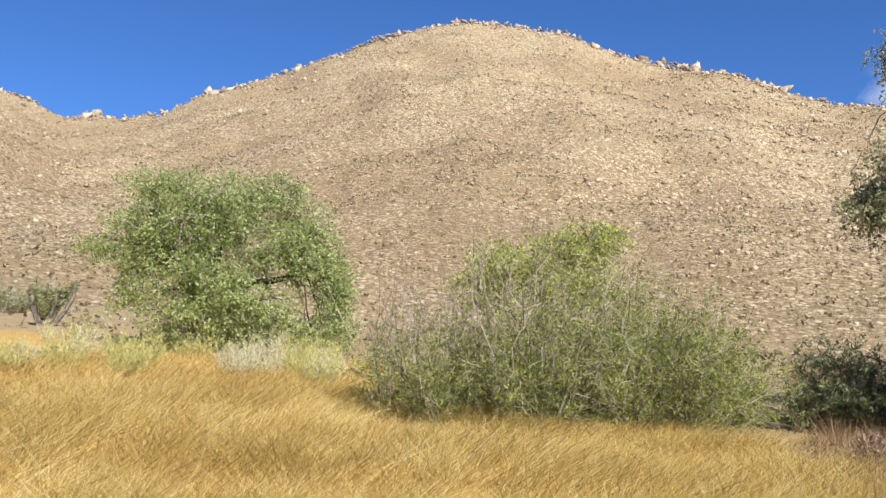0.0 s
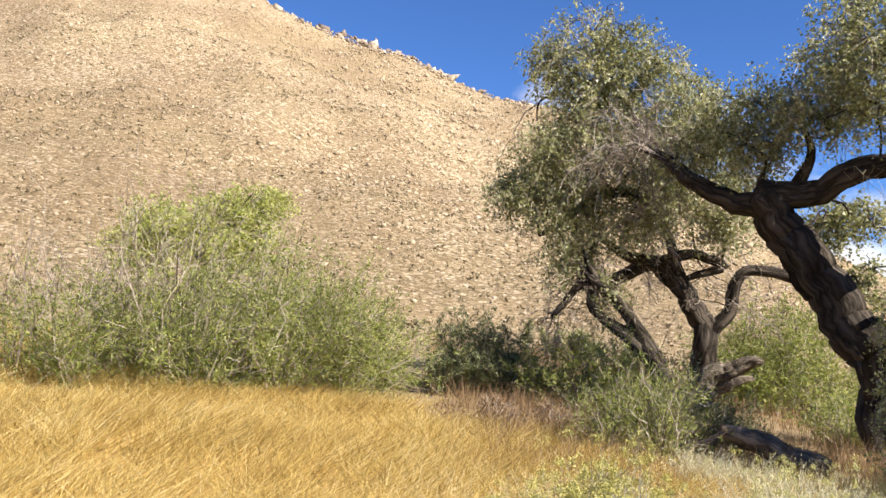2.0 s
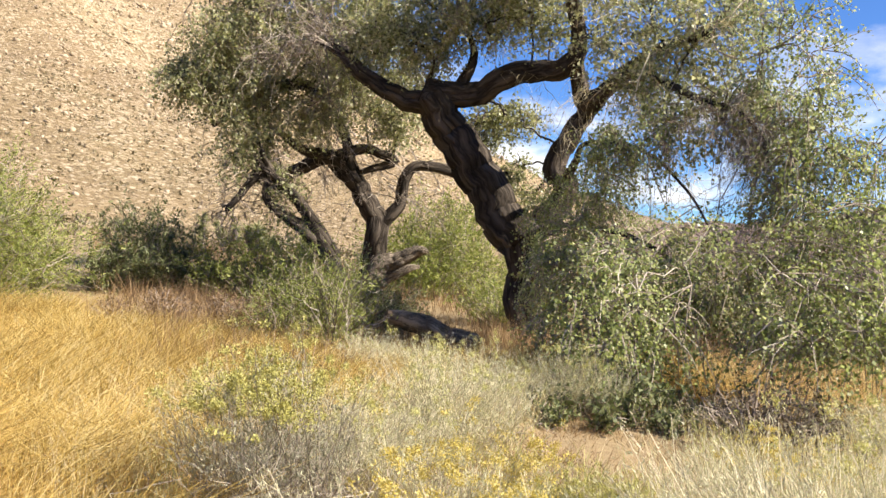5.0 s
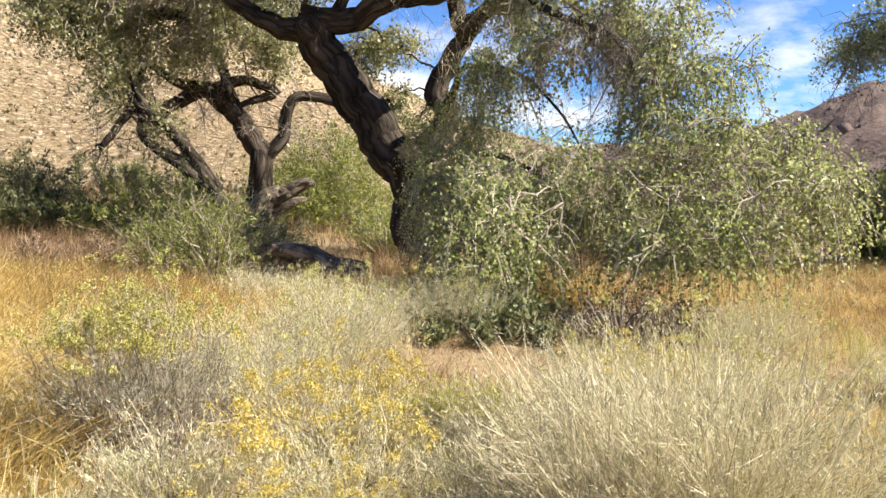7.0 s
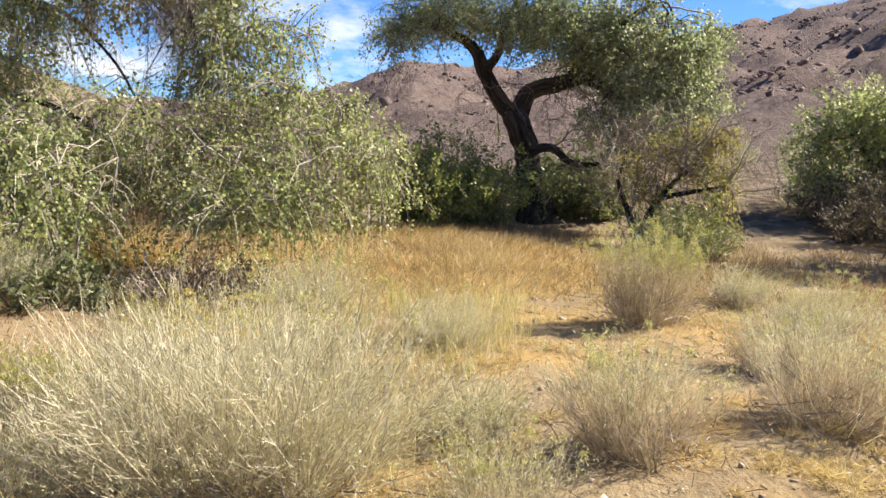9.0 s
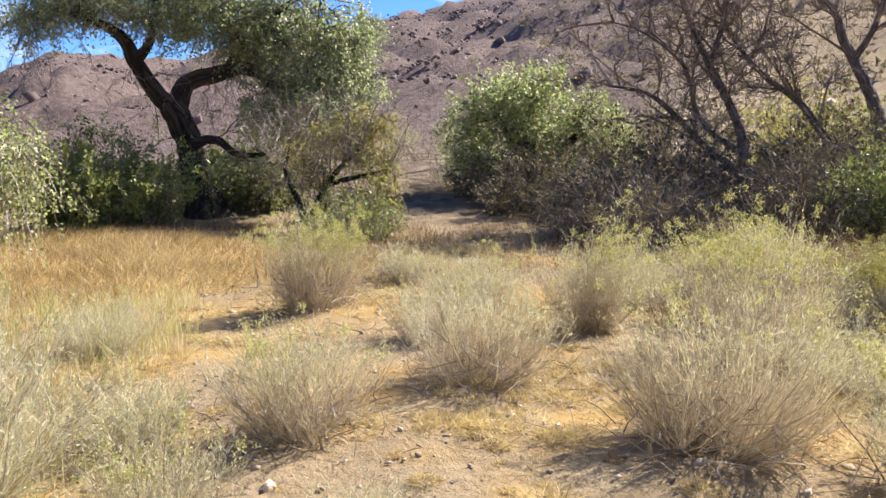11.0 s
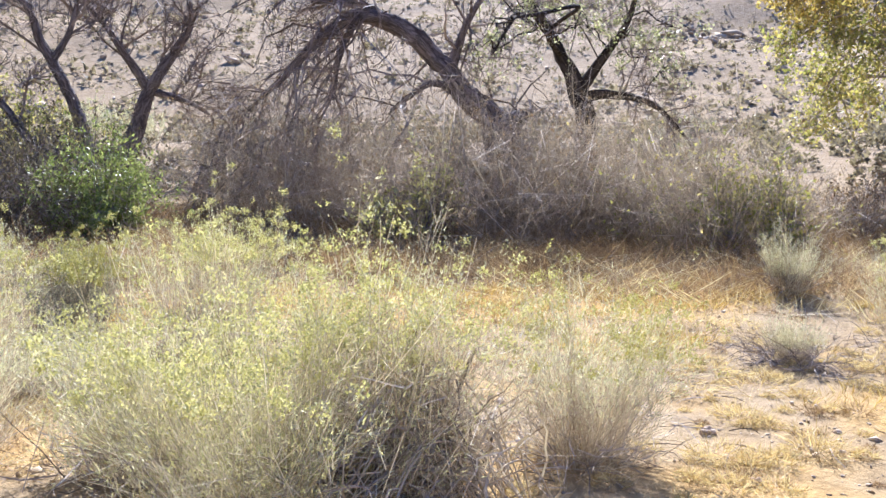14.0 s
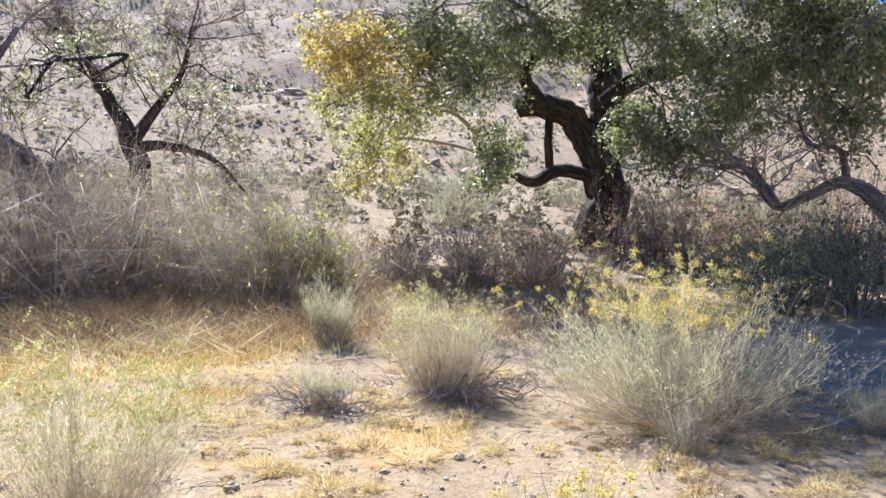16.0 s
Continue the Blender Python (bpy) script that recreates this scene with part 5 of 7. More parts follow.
OLIVE_CLUMPS = [(15.75,-0.93,1.99,0.58,0.34), (15.63,-1.38,1.92,0.43,0.28), (15.40,-0.38,1.72,0.52,0.33), (15.51,-1.05,1.48,0.47,0.28), (15.15,0.16,1.40,0.38,0.24), (15.29,-1.25,1.02,0.42,0.33), (15.13,-0.73,0.62,0.37,0.33), (15.26,-1.38,0.56,0.37,0.33), (15.13,-1.00,0.17,0.33,0.28), (15.29,-0.24,1.05,0.33,0.28)]
OLIVE_TRUNK = [(15.14,-0.04,0.14,0.090), (15.22,-0.19,0.57,0.070), (15.34,-0.48,1.06,0.050), (15.49,-0.95,1.52,0.030)]
OLIVE_LIMB_1 = [(15.13,0.01,0.14,0.070), (15.15,0.19,0.65,0.050), (15.17,0.37,1.11,0.035), (15.25,0.26,1.59,0.020)]
OLIVE_LIMB_2 = [(15.29,-0.35,0.87,0.050), (15.31,-0.89,1.00,0.035), (15.33,-1.38,1.12,0.020)]
SMALL_TRUNK = [(19.66,-5.39,-0.89,0.395), (19.70,-5.24,0.14,0.303), (19.73,-5.12,1.04,0.224), (19.75,-5.04,1.80,0.158)]
SMALL_LIMB_1 = [(19.73,-5.10,1.16,0.132), (19.85,-4.62,1.91,0.092), (19.95,-4.16,2.52,0.059)]
SMALL_LIMB_2 = [(19.72,-5.15,0.78,0.145), (19.54,-5.82,1.56,0.105), (19.31,-6.54,2.21,0.066)]
SMALL_CLUMPS = [(19.90,-4.40,2.65,1.12,0.86), (20.04,-3.69,1.95,0.72,0.79), (19.69,-5.28,2.93,0.86,0.66), (19.98,-4.03,1.21,1.05,0.46), (19.39,-6.30,2.33,0.99,0.63), (19.20,-6.84,1.58,0.92,0.66), (19.60,-5.58,1.55,0.86,0.72), (19.79,-4.86,2.04,0.92,0.79)]
BARE_ONE_TRUNK = [(15.34,-8.17,0.72,0.170), (15.40,-8.06,1.50,0.111), (15.48,-7.91,2.10,0.085), (15.68,-7.52,2.97,0.064), (15.90,-7.04,4.04,0.043), (16.01,-6.78,5.15,0.026)]
BARE_ONE_LIMB_1 = [(15.36,-8.14,1.00,0.111), (15.70,-7.47,1.57,0.077), (15.98,-6.85,2.24,0.055), (16.17,-6.40,2.61,0.038), (16.43,-5.68,2.76,0.021)]
BARE_ONE_LIMB_2 = [(15.73,-7.40,3.13,0.055), (15.63,-7.61,3.90,0.038), (15.58,-7.72,5.08,0.021)]
BARE_ONE_LIMB_3 = [(15.43,-8.01,1.50,0.068), (15.78,-7.31,2.14,0.051), (15.92,-7.00,3.12,0.034), (16.21,-6.29,3.75,0.021), (16.40,-5.78,3.94,0.013)]
BARE_TWO_TRUNK = [(14.96,-10.68,1.31,0.154), (15.14,-10.42,2.47,0.108), (15.44,-9.98,3.56,0.081), (15.58,-9.75,4.24,0.054), (15.92,-9.19,4.86,0.031)]
BARE_TWO_LIMB_1 = [(15.35,-10.11,3.27,0.068), (15.15,-10.41,4.02,0.049), (15.05,-10.54,5.09,0.027)]
BARE_TWO_LIMB_2 = [(14.86,-10.12,1.53,0.106), (15.07,-9.63,1.69,0.079), (15.41,-9.08,2.48,0.065), (15.72,-8.53,2.98,0.052), (16.02,-7.96,3.80,0.035), (16.19,-7.59,4.74,0.022)]
BARE_THREE_TRUNK = [(16.16,-12.41,1.43,0.220), (15.99,-12.62,2.33,0.170), (15.87,-12.78,3.03,0.140), (15.59,-13.11,3.73,0.100), (15.32,-13.42,4.53,0.070), (15.40,-13.33,5.58,0.040)]
BARE_THREE_LIMB_1 = [(15.87,-12.78,3.03,0.110), (16.15,-12.43,3.67,0.080), (16.44,-12.03,4.36,0.050), (16.86,-11.45,4.99,0.030)]
BARE_THREE_LIMB_2 = [(15.83,-12.82,2.97,0.090), (15.34,-13.39,2.78,0.055), (15.01,-13.77,2.53,0.030)]
ARCHING_TRUNK = [(7.75,-14.37,1.72,0.369), (8.08,-14.19,2.33,0.274), (8.59,-13.89,2.92,0.211), (9.08,-13.59,3.51,0.179), (9.63,-13.21,4.05,0.158), (10.19,-12.80,4.22,0.126), (10.67,-12.40,3.85,0.090), (11.09,-12.03,3.24,0.063), (11.53,-11.62,2.61,0.042), (11.84,-11.30,2.10,0.026)]
ARCHING_LIMB_1 = [(10.19,-12.80,4.20,0.084), (10.44,-12.59,3.60,0.058), (10.53,-12.52,2.70,0.026)]
ARCHING_LIMB_2 = [(9.63,-13.21,4.02,0.095), (10.11,-12.85,4.42,0.063), (10.86,-12.24,4.44,0.037)]
ARCHING_LIMB_3 = [(8.59,-13.89,2.87,0.095), (9.11,-13.57,3.05,0.058), (9.69,-13.17,2.55,0.037)]
ARCHING_LIMB_4 = [(8.86,-13.73,3.21,0.105), (8.62,-13.88,4.04,0.068), (8.28,-14.08,4.78,0.042)]
ARCHING_STUMP = [(8.02,-13.99,1.96,0.229), (7.72,-14.15,2.33,0.208), (7.54,-14.25,2.52,0.135), (7.38,-14.33,2.61,0.062)]
SPARSE_LIMB_1 = [(8.69,-19.45,3.50,0.152), (8.15,-19.68,4.40,0.104), (7.70,-19.85,5.22,0.069), (7.52,-19.92,6.22,0.041)]
SPARSE_LIMB_2 = [(8.59,-19.49,3.37,0.138), (7.73,-19.84,3.40,0.097), (6.95,-20.12,3.09,0.062), (6.27,-20.33,2.36,0.028)]
SPARSE_TRUNK = [(8.43,-19.56,2.22,0.235), (8.59,-19.50,3.23,0.221), (8.89,-19.37,3.90,0.180), (9.29,-19.18,4.70,0.124), (9.74,-18.96,5.48,0.076), (10.19,-18.73,6.39,0.041)]
SPARSE_CLUMPS = [(8.25,-14.09,3.66,0.58,0.47), (8.65,-16.15,4.89,0.83,0.47), (7.26,-20.01,4.36,0.83,0.62), (6.71,-20.20,5.04,0.76,0.55), (8.55,-19.51,4.99,0.83,0.55)]
SPARSE_CLUMPS2 = [(9.90,-18.27,5.67,1.22,0.81), (8.76,-18.84,5.06,1.08,0.81), (7.79,-19.27,5.91,0.95,0.68), (10.27,-18.06,4.28,0.81,0.61), (7.43,-19.41,4.79,0.81,0.68), (9.09,-18.68,6.02,1.22,0.68), (6.71,-19.67,3.93,0.68,0.54)]
SHADE_TRUNK = [(-2.01,-20.17,0.62,0.600), (-2.07,-20.16,1.53,0.530), (-2.13,-20.15,2.43,0.480), (-1.98,-20.17,3.34,0.400), (-1.45,-20.22,4.18,0.300), (-0.82,-20.25,4.50,0.300), (-0.23,-20.27,4.63,0.260)]
SHADE_LIMB_1 = [(-2.03,-20.16,3.21,0.440), (-2.10,-20.16,4.50,0.400), (-1.97,-20.17,5.79,0.340), (-1.79,-20.19,6.95,0.270), (-1.63,-20.20,8.24,0.170)]
SHADE_LIMB_2 = [(-1.86,-19.98,2.93,0.170), (-1.10,-20.04,3.03,0.156), (-0.53,-20.07,2.76,0.130), (-0.01,-20.07,2.93,0.078)]
SHADE_LIMB_3 = [(-0.91,-20.05,3.05,0.104), (-0.83,-20.05,3.82,0.091), (-0.88,-20.05,4.40,0.078)]
SHADE_LIMB_4 = [(-1.93,-19.17,4.35,0.213), (-2.69,-19.07,4.95,0.175), (-3.72,-18.89,5.23,0.138), (-4.82,-18.63,5.42,0.100), (-5.85,-18.33,5.76,0.056)]
SHADE_LIMB_5 = [(-0.65,-19.26,4.35,0.163), (-0.26,-19.27,5.09,0.125), (-0.74,-19.26,5.95,0.088), (0.15,-19.27,6.70,0.050)]
SHADE_CLUMPS1 = [(0.93,-18.25,5.00,1.13,0.95), (1.77,-18.19,5.75,1.07,0.65), (0.13,-18.27,5.84,1.07,0.65), (0.31,-18.77,3.35,0.61,0.61), (0.54,-18.77,2.74,0.41,0.32), (-1.08,-18.74,5.71,0.97,0.61), (-2.64,-18.57,3.73,0.85,0.91), (-3.45,-17.93,3.38,0.95,0.59), (-4.18,-17.77,4.05,1.07,0.71), (-3.29,-17.96,5.43,1.30,0.83), (-4.73,-17.10,4.82,1.27,0.81), (-5.77,-16.24,5.07,1.12,0.90), (-5.97,-16.16,3.84,0.90,0.78), (-2.17,-18.13,6.16,1.07,0.59), (-1.24,-18.23,7.11,1.66,0.71)]
# The highest clumps are out of view, added to throw shade on the sand.
SHADE_CLUMPS1 += [(-3.79,-17.85,6.88,1.66,0.71), (-3.80,-15.80,7.44,1.79,0.84), (-5.12,-14.88,6.80,1.63,0.92), (-2.31,-17.11,7.95,1.79,0.90), (-0.93,-17.25,7.68,1.68,0.78), (-5.00,-14.39,7.69,1.68,0.79), (-3.58,-15.85,8.55,1.69,0.84), (-6.06,-15.05,4.99,0.95,0.95), (-5.22,-16.43,5.83,1.23,0.78)]
# Unseen clumps set sunward of the wide rabbitbrush, added only to shade it.
UNSEEN_SHADE_CLUMPS = [(4.74,-20.69,10.01,1.5,0.9), (4.48,-19.59,10.70,1.5,0.9), (4.22,-20.10,11.40,1.5,0.9), (2.73,-18.86,10.01,1.5,0.9), (3.72,-21.65,10.70,1.5,0.9), (3.02,-22.34,11.40,1.5,0.9), (2.07,-19.30,10.01,1.5,0.9), (4.44,-21.54,10.70,1.5,0.9), (2.27,-22.34,11.40,1.5,0.9), (5.25,-19.76,13.12,1.3,0.8), (4.95,-20.48,13.64,1.3,0.8), (4.65,-20.60,13.66,1.3,0.8), (3.65,-20.56,12.62,1.3,0.8), (3.15,-20.58,13.14,1.3,0.8), (5.45,-22.00,13.66,1.3,0.8)]
UNSEEN_SHADE_CLUMPS += [(5.35,-21.76,12.62,1.3,0.8), (3.55,-22.38,13.14,1.3,0.8)]
SHADE_CLUMPS2 = [(2.58,-18.10,5.08,1.07,0.65), (3.39,-17.97,5.04,0.59,0.59), (3.21,-18.51,3.46,0.56,0.61), (2.43,-18.62,3.25,0.67,0.61), (3.83,-17.88,4.20,0.40,0.47), (3.62,-17.92,5.27,0.59,0.71), (2.91,-18.05,4.36,0.71,0.59), (2.21,-18.15,4.15,0.71,0.59), (2.94,-18.04,5.77,0.71,0.47), (4.08,-17.82,5.59,0.47,0.59), (3.43,-18.47,2.73,0.41,0.37)]
TWISTED_TRUNK = [(-6.85,-15.80,1.63,0.190), (-6.51,-15.95,2.22,0.152), (-5.92,-16.18,2.58,0.114), (-5.39,-16.37,2.37,0.091), (-4.90,-16.53,2.16,0.076), (-4.51,-16.65,2.63,0.061), (-4.16,-16.74,3.06,0.034)]
TWISTED_LIMB_1 = [(-6.00,-16.15,2.53,0.076), (-5.86,-16.21,3.19,0.053), (-5.37,-16.38,3.30,0.042), (-5.19,-16.44,3.82,0.027)]
TWISTED_LIMB_2 = [(-4.89,-16.53,2.22,0.061), (-4.45,-16.66,2.84,0.046), (-3.87,-16.81,2.85,0.027)]
ROUND_TRUNK = [(-8.10,26.46,1.83,0.324), (-8.08,26.47,2.86,0.252), (-8.29,26.40,3.72,0.216), (-8.03,26.49,4.78,0.144)]
ROUND_LIMB_1 = [(-8.14,26.45,2.52,0.180), (-7.40,26.68,3.50,0.162), (-6.33,26.96,3.61,0.126), (-5.16,27.23,3.87,0.072)]
ROUND_LIMB_2 = [(-8.08,26.47,2.86,0.198), (-7.58,26.62,3.93,0.144), (-7.24,26.73,5.01,0.081)]
ROUND_CLUMPS = [(-9.28,25.74,3.97,0.98,0.71), (-3.69,27.18,3.02,0.64,0.89), (-6.34,26.65,1.85,1.60,0.50), (-7.99,26.18,5.61,1.60,0.89), (-4.97,26.96,4.74,0.98,0.89), (-7.22,26.42,6.20,1.96,0.89), (-9.13,25.79,6.39,1.24,0.62), (-5.90,26.76,6.30,1.24,0.85), (-4.83,26.99,5.28,1.07,1.07), (-8.75,25.93,5.21,1.60,1.07), (-6.83,26.53,4.99,1.78,1.07), (-4.43,27.06,4.05,1.07,1.07), (-10.48,25.26,4.39,0.89,0.46), (-9.63,25.60,4.80,1.07,0.89), (-7.29,26.40,1.51,1.60,0.46)]
ROUND_CLUMPS += [(-7.59,25.26,3.80,1.20,0.68), (-6.80,25.50,3.34,1.20,0.68), (-8.39,26.05,4.37,1.24,0.71), (-5.99,25.71,2.79,1.20,0.62), (-7.37,25.33,2.49,1.37,0.62), (-8.55,26.00,1.81,1.24,0.53), (-4.33,27.08,1.77,1.07,0.43), (-3.89,27.15,3.72,0.71,0.89), (-6.70,26.56,2.56,1.78,0.80), (-8.15,26.13,2.84,1.42,0.89), (-5.02,26.95,2.10,1.78,0.64), (-9.67,25.59,3.11,0.80,0.71), (-3.84,27.16,2.40,0.82,0.64), (-5.80,26.78,4.34,1.07,0.71)]
YELLOW_CLUMPS = [(4.25,33.21,5.74,1.85,0.87), (1.89,33.42,5.05,1.74,0.98), (5.51,33.03,6.19,0.98,0.52), (0.82,33.45,4.16,1.20,0.98), (3.20,33.32,4.21,1.96,1.09), (4.89,33.13,4.45,1.30,1.09)]
LOG_LINE = [(8.23,10.27,0.36,0.083), (8.52,10.03,0.23,0.141), (8.89,9.71,0.05,0.174), (9.21,9.40,-0.10,0.191)]
OLD_LIMBS = [OLD_LIMB_1,
           OLD_LIMB_2,
           OLD_LIMB_3,
           OLD_LIMB_4,
           OLD_LIMB_5,
           OLD_LIMB_6,
           OLD_LIMB_7,
           OLD_LIMB_8]
old = tree("old_cottonwood", "huge leaning cottonwood with dark furrowed bark and weeping boughs", OLD_TRUNK, OLD_LIMBS,
     [(OLD_CLUMPS6, M_LEAF_GREY, dict(per_m2=230, leaf=0.064, droop=0.5)),
      ([c for c in OLD_CLUMPS1 if c[1] > 10.5], M_LEAF_GREY, dict(per_m2=310, leaf=0.066, droop=0.4)),
      ([c for c in OLD_CLUMPS1 if c[1] <= 10.5], M_LEAF_GREY, dict(per_m2=165, leaf=0.064, droop=0.5)),
      (OLD_CLUMPS2, M_LEAF, dict(per_m2=380, leaf=0.044, droop=1.0, shell=0.65, diamond=True, bough_size=0.55), M_TWIG),
      (OLD_CLUMPS5, M_LEAF, dict(per_m2=390, leaf=0.044, droop=0.9, shell=0.65, diamond=True, bough_size=0.55), M_TWIG),
      (OLD_CLUMPS4, M_LEAF_SILVER, dict(per_m2=210, leaf=0.048, droop=0.6, diamond=True, bough_size=0.6), M_TWIG),
      (OLD_CLUMPS3, M_LEAF, dict(per_m2=380, leaf=0.044, droop=0.9, shell=0.65, diamond=True, bough_size=0.55), M_TWIG)], 100, sides=26)
tagged(part("twig_spray", shift(bare_twigs([l[2:] for l in OLD_LIMBS[:1] + OLD_LIMBS[3:7]], 160, 500, 0.9, 0.8, 0.010, 8), old.location), M_SAGE_STEM, old, "pale dead hanging twigs"), kind="stuff")
tagged(part("twig_spray", shift(bare_twigs([OLD_LIMB_8], 162, 700, 0.62, 0.9, 0.008, 26), old.location), M_TWIG, old, "pale dead twigs hanging in a tangle"), kind="stuff")
tagged(part("twig_spray", shift(bare_twigs([l[2:] for l in OLD_LIMBS[1:3]], 161, 500, 1.0, 0.5, 0.014, 14), old.location), M_TWIG, old), kind="stuff")
FORKED_LIMBS = [FORKED_LIMB_1,
           FORKED_LIMB_2,
           FORKED_LIMB_3,
           FORKED_LIMB_4,
           FORKED_LIMB_5,
           FORKED_LIMB_6,
           FORKED_LIMB_7,
           FORKED_LIMB_8,
           FORKED_LIMB_9,
           FORKED_LIMB_10]
forked = tree("forked_cottonwood", "gnarled cottonwood with a forked black trunk and thin dusty foliage", FORKED_TRUNK, FORKED_LIMBS,
     [(FORKED_CLUMPS, M_LEAF_GREY, dict(per_m2=290, leaf=0.068, droop=0.6)),
      (FORKED_CLUMPS2, M_LEAF_GREY, dict(per_m2=130, leaf=0.08, droop=0.9)),
      (FORKED_CLUMPS3, M_LEAF_GREY, dict(per_m2=110, leaf=0.075, droop=0.9))], 200)
tagged(part("twig_spray", shift(bare_twigs(FORKED_LIMBS, 219, 700, 0.8, 0.6), forked.location), M_TWIG, forked), kind="stuff")
LEANING_LIMBS = [LEANING_LIMB_1, LEANING_LIMB_2, LEANING_LIMB_3]
leaning = tree("leaning_tree", "leaning half-dead tree with twisted bare lower branches", LEANING_TRUNK, LEANING_LIMBS, [], 230)
tagged(part("twig_spray", shift(bare_twigs(LEANING_LIMBS, 239, 260, 0.6, 0.4), leaning.location), M_TWIG_DARK, leaning), kind="stuff")
stump = FORKED_STUMP
stump_at = (stump[0][0], stump[0][1], float(ground_z(stump[0][0], stump[0][1])))
stump_root = thing("broken_stump", stump_at, "broken weathered trunk stub with stripped grey wood beside the forked tree", "stump")
limb_part("wood", [(stump[0][0], stump[0][1], stump_at[2] - 0.1, 0.24)] + stump, 22, 0.06, 7, stump_at, M_STRIPPED, stump_root, 0.0, 0.16)
limb_part("prong", STUMP_PRONG, 14, 0.06, 8, stump_at, M_STRIPPED, stump_root, 0.0, 0.16)
east = tree("cottonwood", "spreading cottonwood with a dark forked trunk and a grey-green crown", EAST_TRUNK,
     [EAST_LIMB_1,
      EAST_LIMB_2,
      EAST_LIMB_3,
      EAST_LIMB_4,
      EAST_LIMB_5],
     [(EAST_CLUMPS, M_LEAF_SILVER, dict(per_m2=400, leaf=0.052, droop=0.4)),
      (EAST_CLUMPS2, M_LEAF_SILVER, dict(per_m2=300, leaf=0.058, droop=0.6), M_TWIG_DARK)], 300)
tagged(part("twig_spray", shift(bare_twigs([EAST_LIMB_2, EAST_LIMB_4, EAST_LIMB_5, EAST_LIMB_1], 309, 700, 0.7, 0.5, 0.014, 14), east.location), M_TWIG_DARK, east), kind="stuff")
olive = tree("olive_tree", "small drooping tree with thin olive and yellow leaves beside the cottonwood", OLIVE_TRUNK, [OLIVE_LIMB_1, OLIVE_LIMB_2],
     [(OLIVE_CLUMPS, M_LEAF_YELLOW, dict(per_m2=460, leaf=0.048, droop=0.8), M_TWIG)], 320, sides=9)
tagged(part("twig_spray", shift(bare_twigs([OLIVE_TRUNK, OLIVE_LIMB_1, OLIVE_LIMB_2], 329, 500, 0.7, 0.0, 0.012, 16), olive.location), M_TWIG, olive), kind="stuff")
tree("small_cottonwood", "low bushy cottonwood with glossy green leaves on a shaded bank", SMALL_TRUNK, [SMALL_LIMB_1, SMALL_LIMB_2],
     [(SMALL_CLUMPS, M_LEAF, dict(per_m2=330, leaf=0.068, droop=0.3))], 350)


def dead_tree(name, label, trunk, limbs, seed, twigs=800, hang=0.0, length=0.85, mat=None):
    root = tree(name, label, trunk, limbs, [], seed, bark=M_BARK_DARK)
    tagged(part("twig_spray", shift(bare_twigs([trunk[1:]] + limbs, seed + 9, twigs, length, hang, 0.023, 20), root.location), mat or M_TWIG_DARK, root), kind="stuff")
    return root


dead_tree("bare_tree", "leafless dead tree with dark upswept branches", BARE_ONE_TRUNK, [BARE_ONE_LIMB_1, BARE_ONE_LIMB_2, BARE_ONE_LIMB_3], 400)
dead_tree("bare_tree", "leafless dead tree with two forked leaning stems", BARE_TWO_TRUNK, [BARE_TWO_LIMB_1, BARE_TWO_LIMB_2], 410)
dead_tree("bare_tree", "leafless dead tree with a thick dark trunk and open arms", BARE_THREE_TRUNK, [BARE_THREE_LIMB_1, BARE_THREE_LIMB_2], 420)
dead_tree("arching_dead_tree", "old dead tree arching over the thicket with drooping broken branches", ARCHING_TRUNK,
          [ARCHING_LIMB_1, ARCHING_LIMB_2, ARCHING_LIMB_3, ARCHING_LIMB_4, ARCHING_STUMP], 430, 700, 0.7, 1.1)
SPARSE_LIMBS = [SPARSE_LIMB_1, SPARSE_LIMB_2]
sparse = tree("sparse_tree", "half-dead tree with a dark trunk and a few grey-green leaves", SPARSE_TRUNK, SPARSE_LIMBS,
     [(SPARSE_CLUMPS, M_LEAF_GREY, dict(per_m2=55, leaf=0.06, droop=0.3)), (SPARSE_CLUMPS2, M_LEAF_GREY, dict(per_m2=45, leaf=0.06, droop=0.3))], 440)
tagged(part("twig_spray", shift(bare_twigs([SPARSE_TRUNK[1:]] + SPARSE_LIMBS, 449, 900, 1.0, 0.1, 0.02, 22), sparse.location), M_TWIG_DARK, sparse), kind="stuff")
tree("shade_cottonwood", "massive cottonwood with a thick trunk and a dark dense crown", SHADE_TRUNK,
     [SHADE_LIMB_1,
      SHADE_LIMB_2,
      SHADE_LIMB_3,
      SHADE_LIMB_4,
      SHADE_LIMB_5],
     [(SHADE_CLUMPS1, M_LEAF_HAZE, dict(per_m2=290, leaf=0.08, droop=0.55)),
      (UNSEEN_SHADE_CLUMPS, M_LEAF_HAZE, dict(per_m2=62, leaf=0.11, droop=0.45)),
      ([c for c in SHADE_CLUMPS2 if c[2] > 4.5], M_LEAF_GOLD, dict(per_m2=200, leaf=0.075, droop=0.5), M_TWIG),
      ([c for c in SHADE_CLUMPS2 if c[2] <= 4.5], M_LEAF_YELLOW, dict(per_m2=190, leaf=0.075, droop=0.6), M_TWIG)], 500, sides=14)
dead_tree("twisted_tree", "low twisted dark tree with writhing bare branches", TWISTED_TRUNK, [TWISTED_LIMB_1, TWISTED_LIMB_2], 540, 160, 0.2, 0.7)
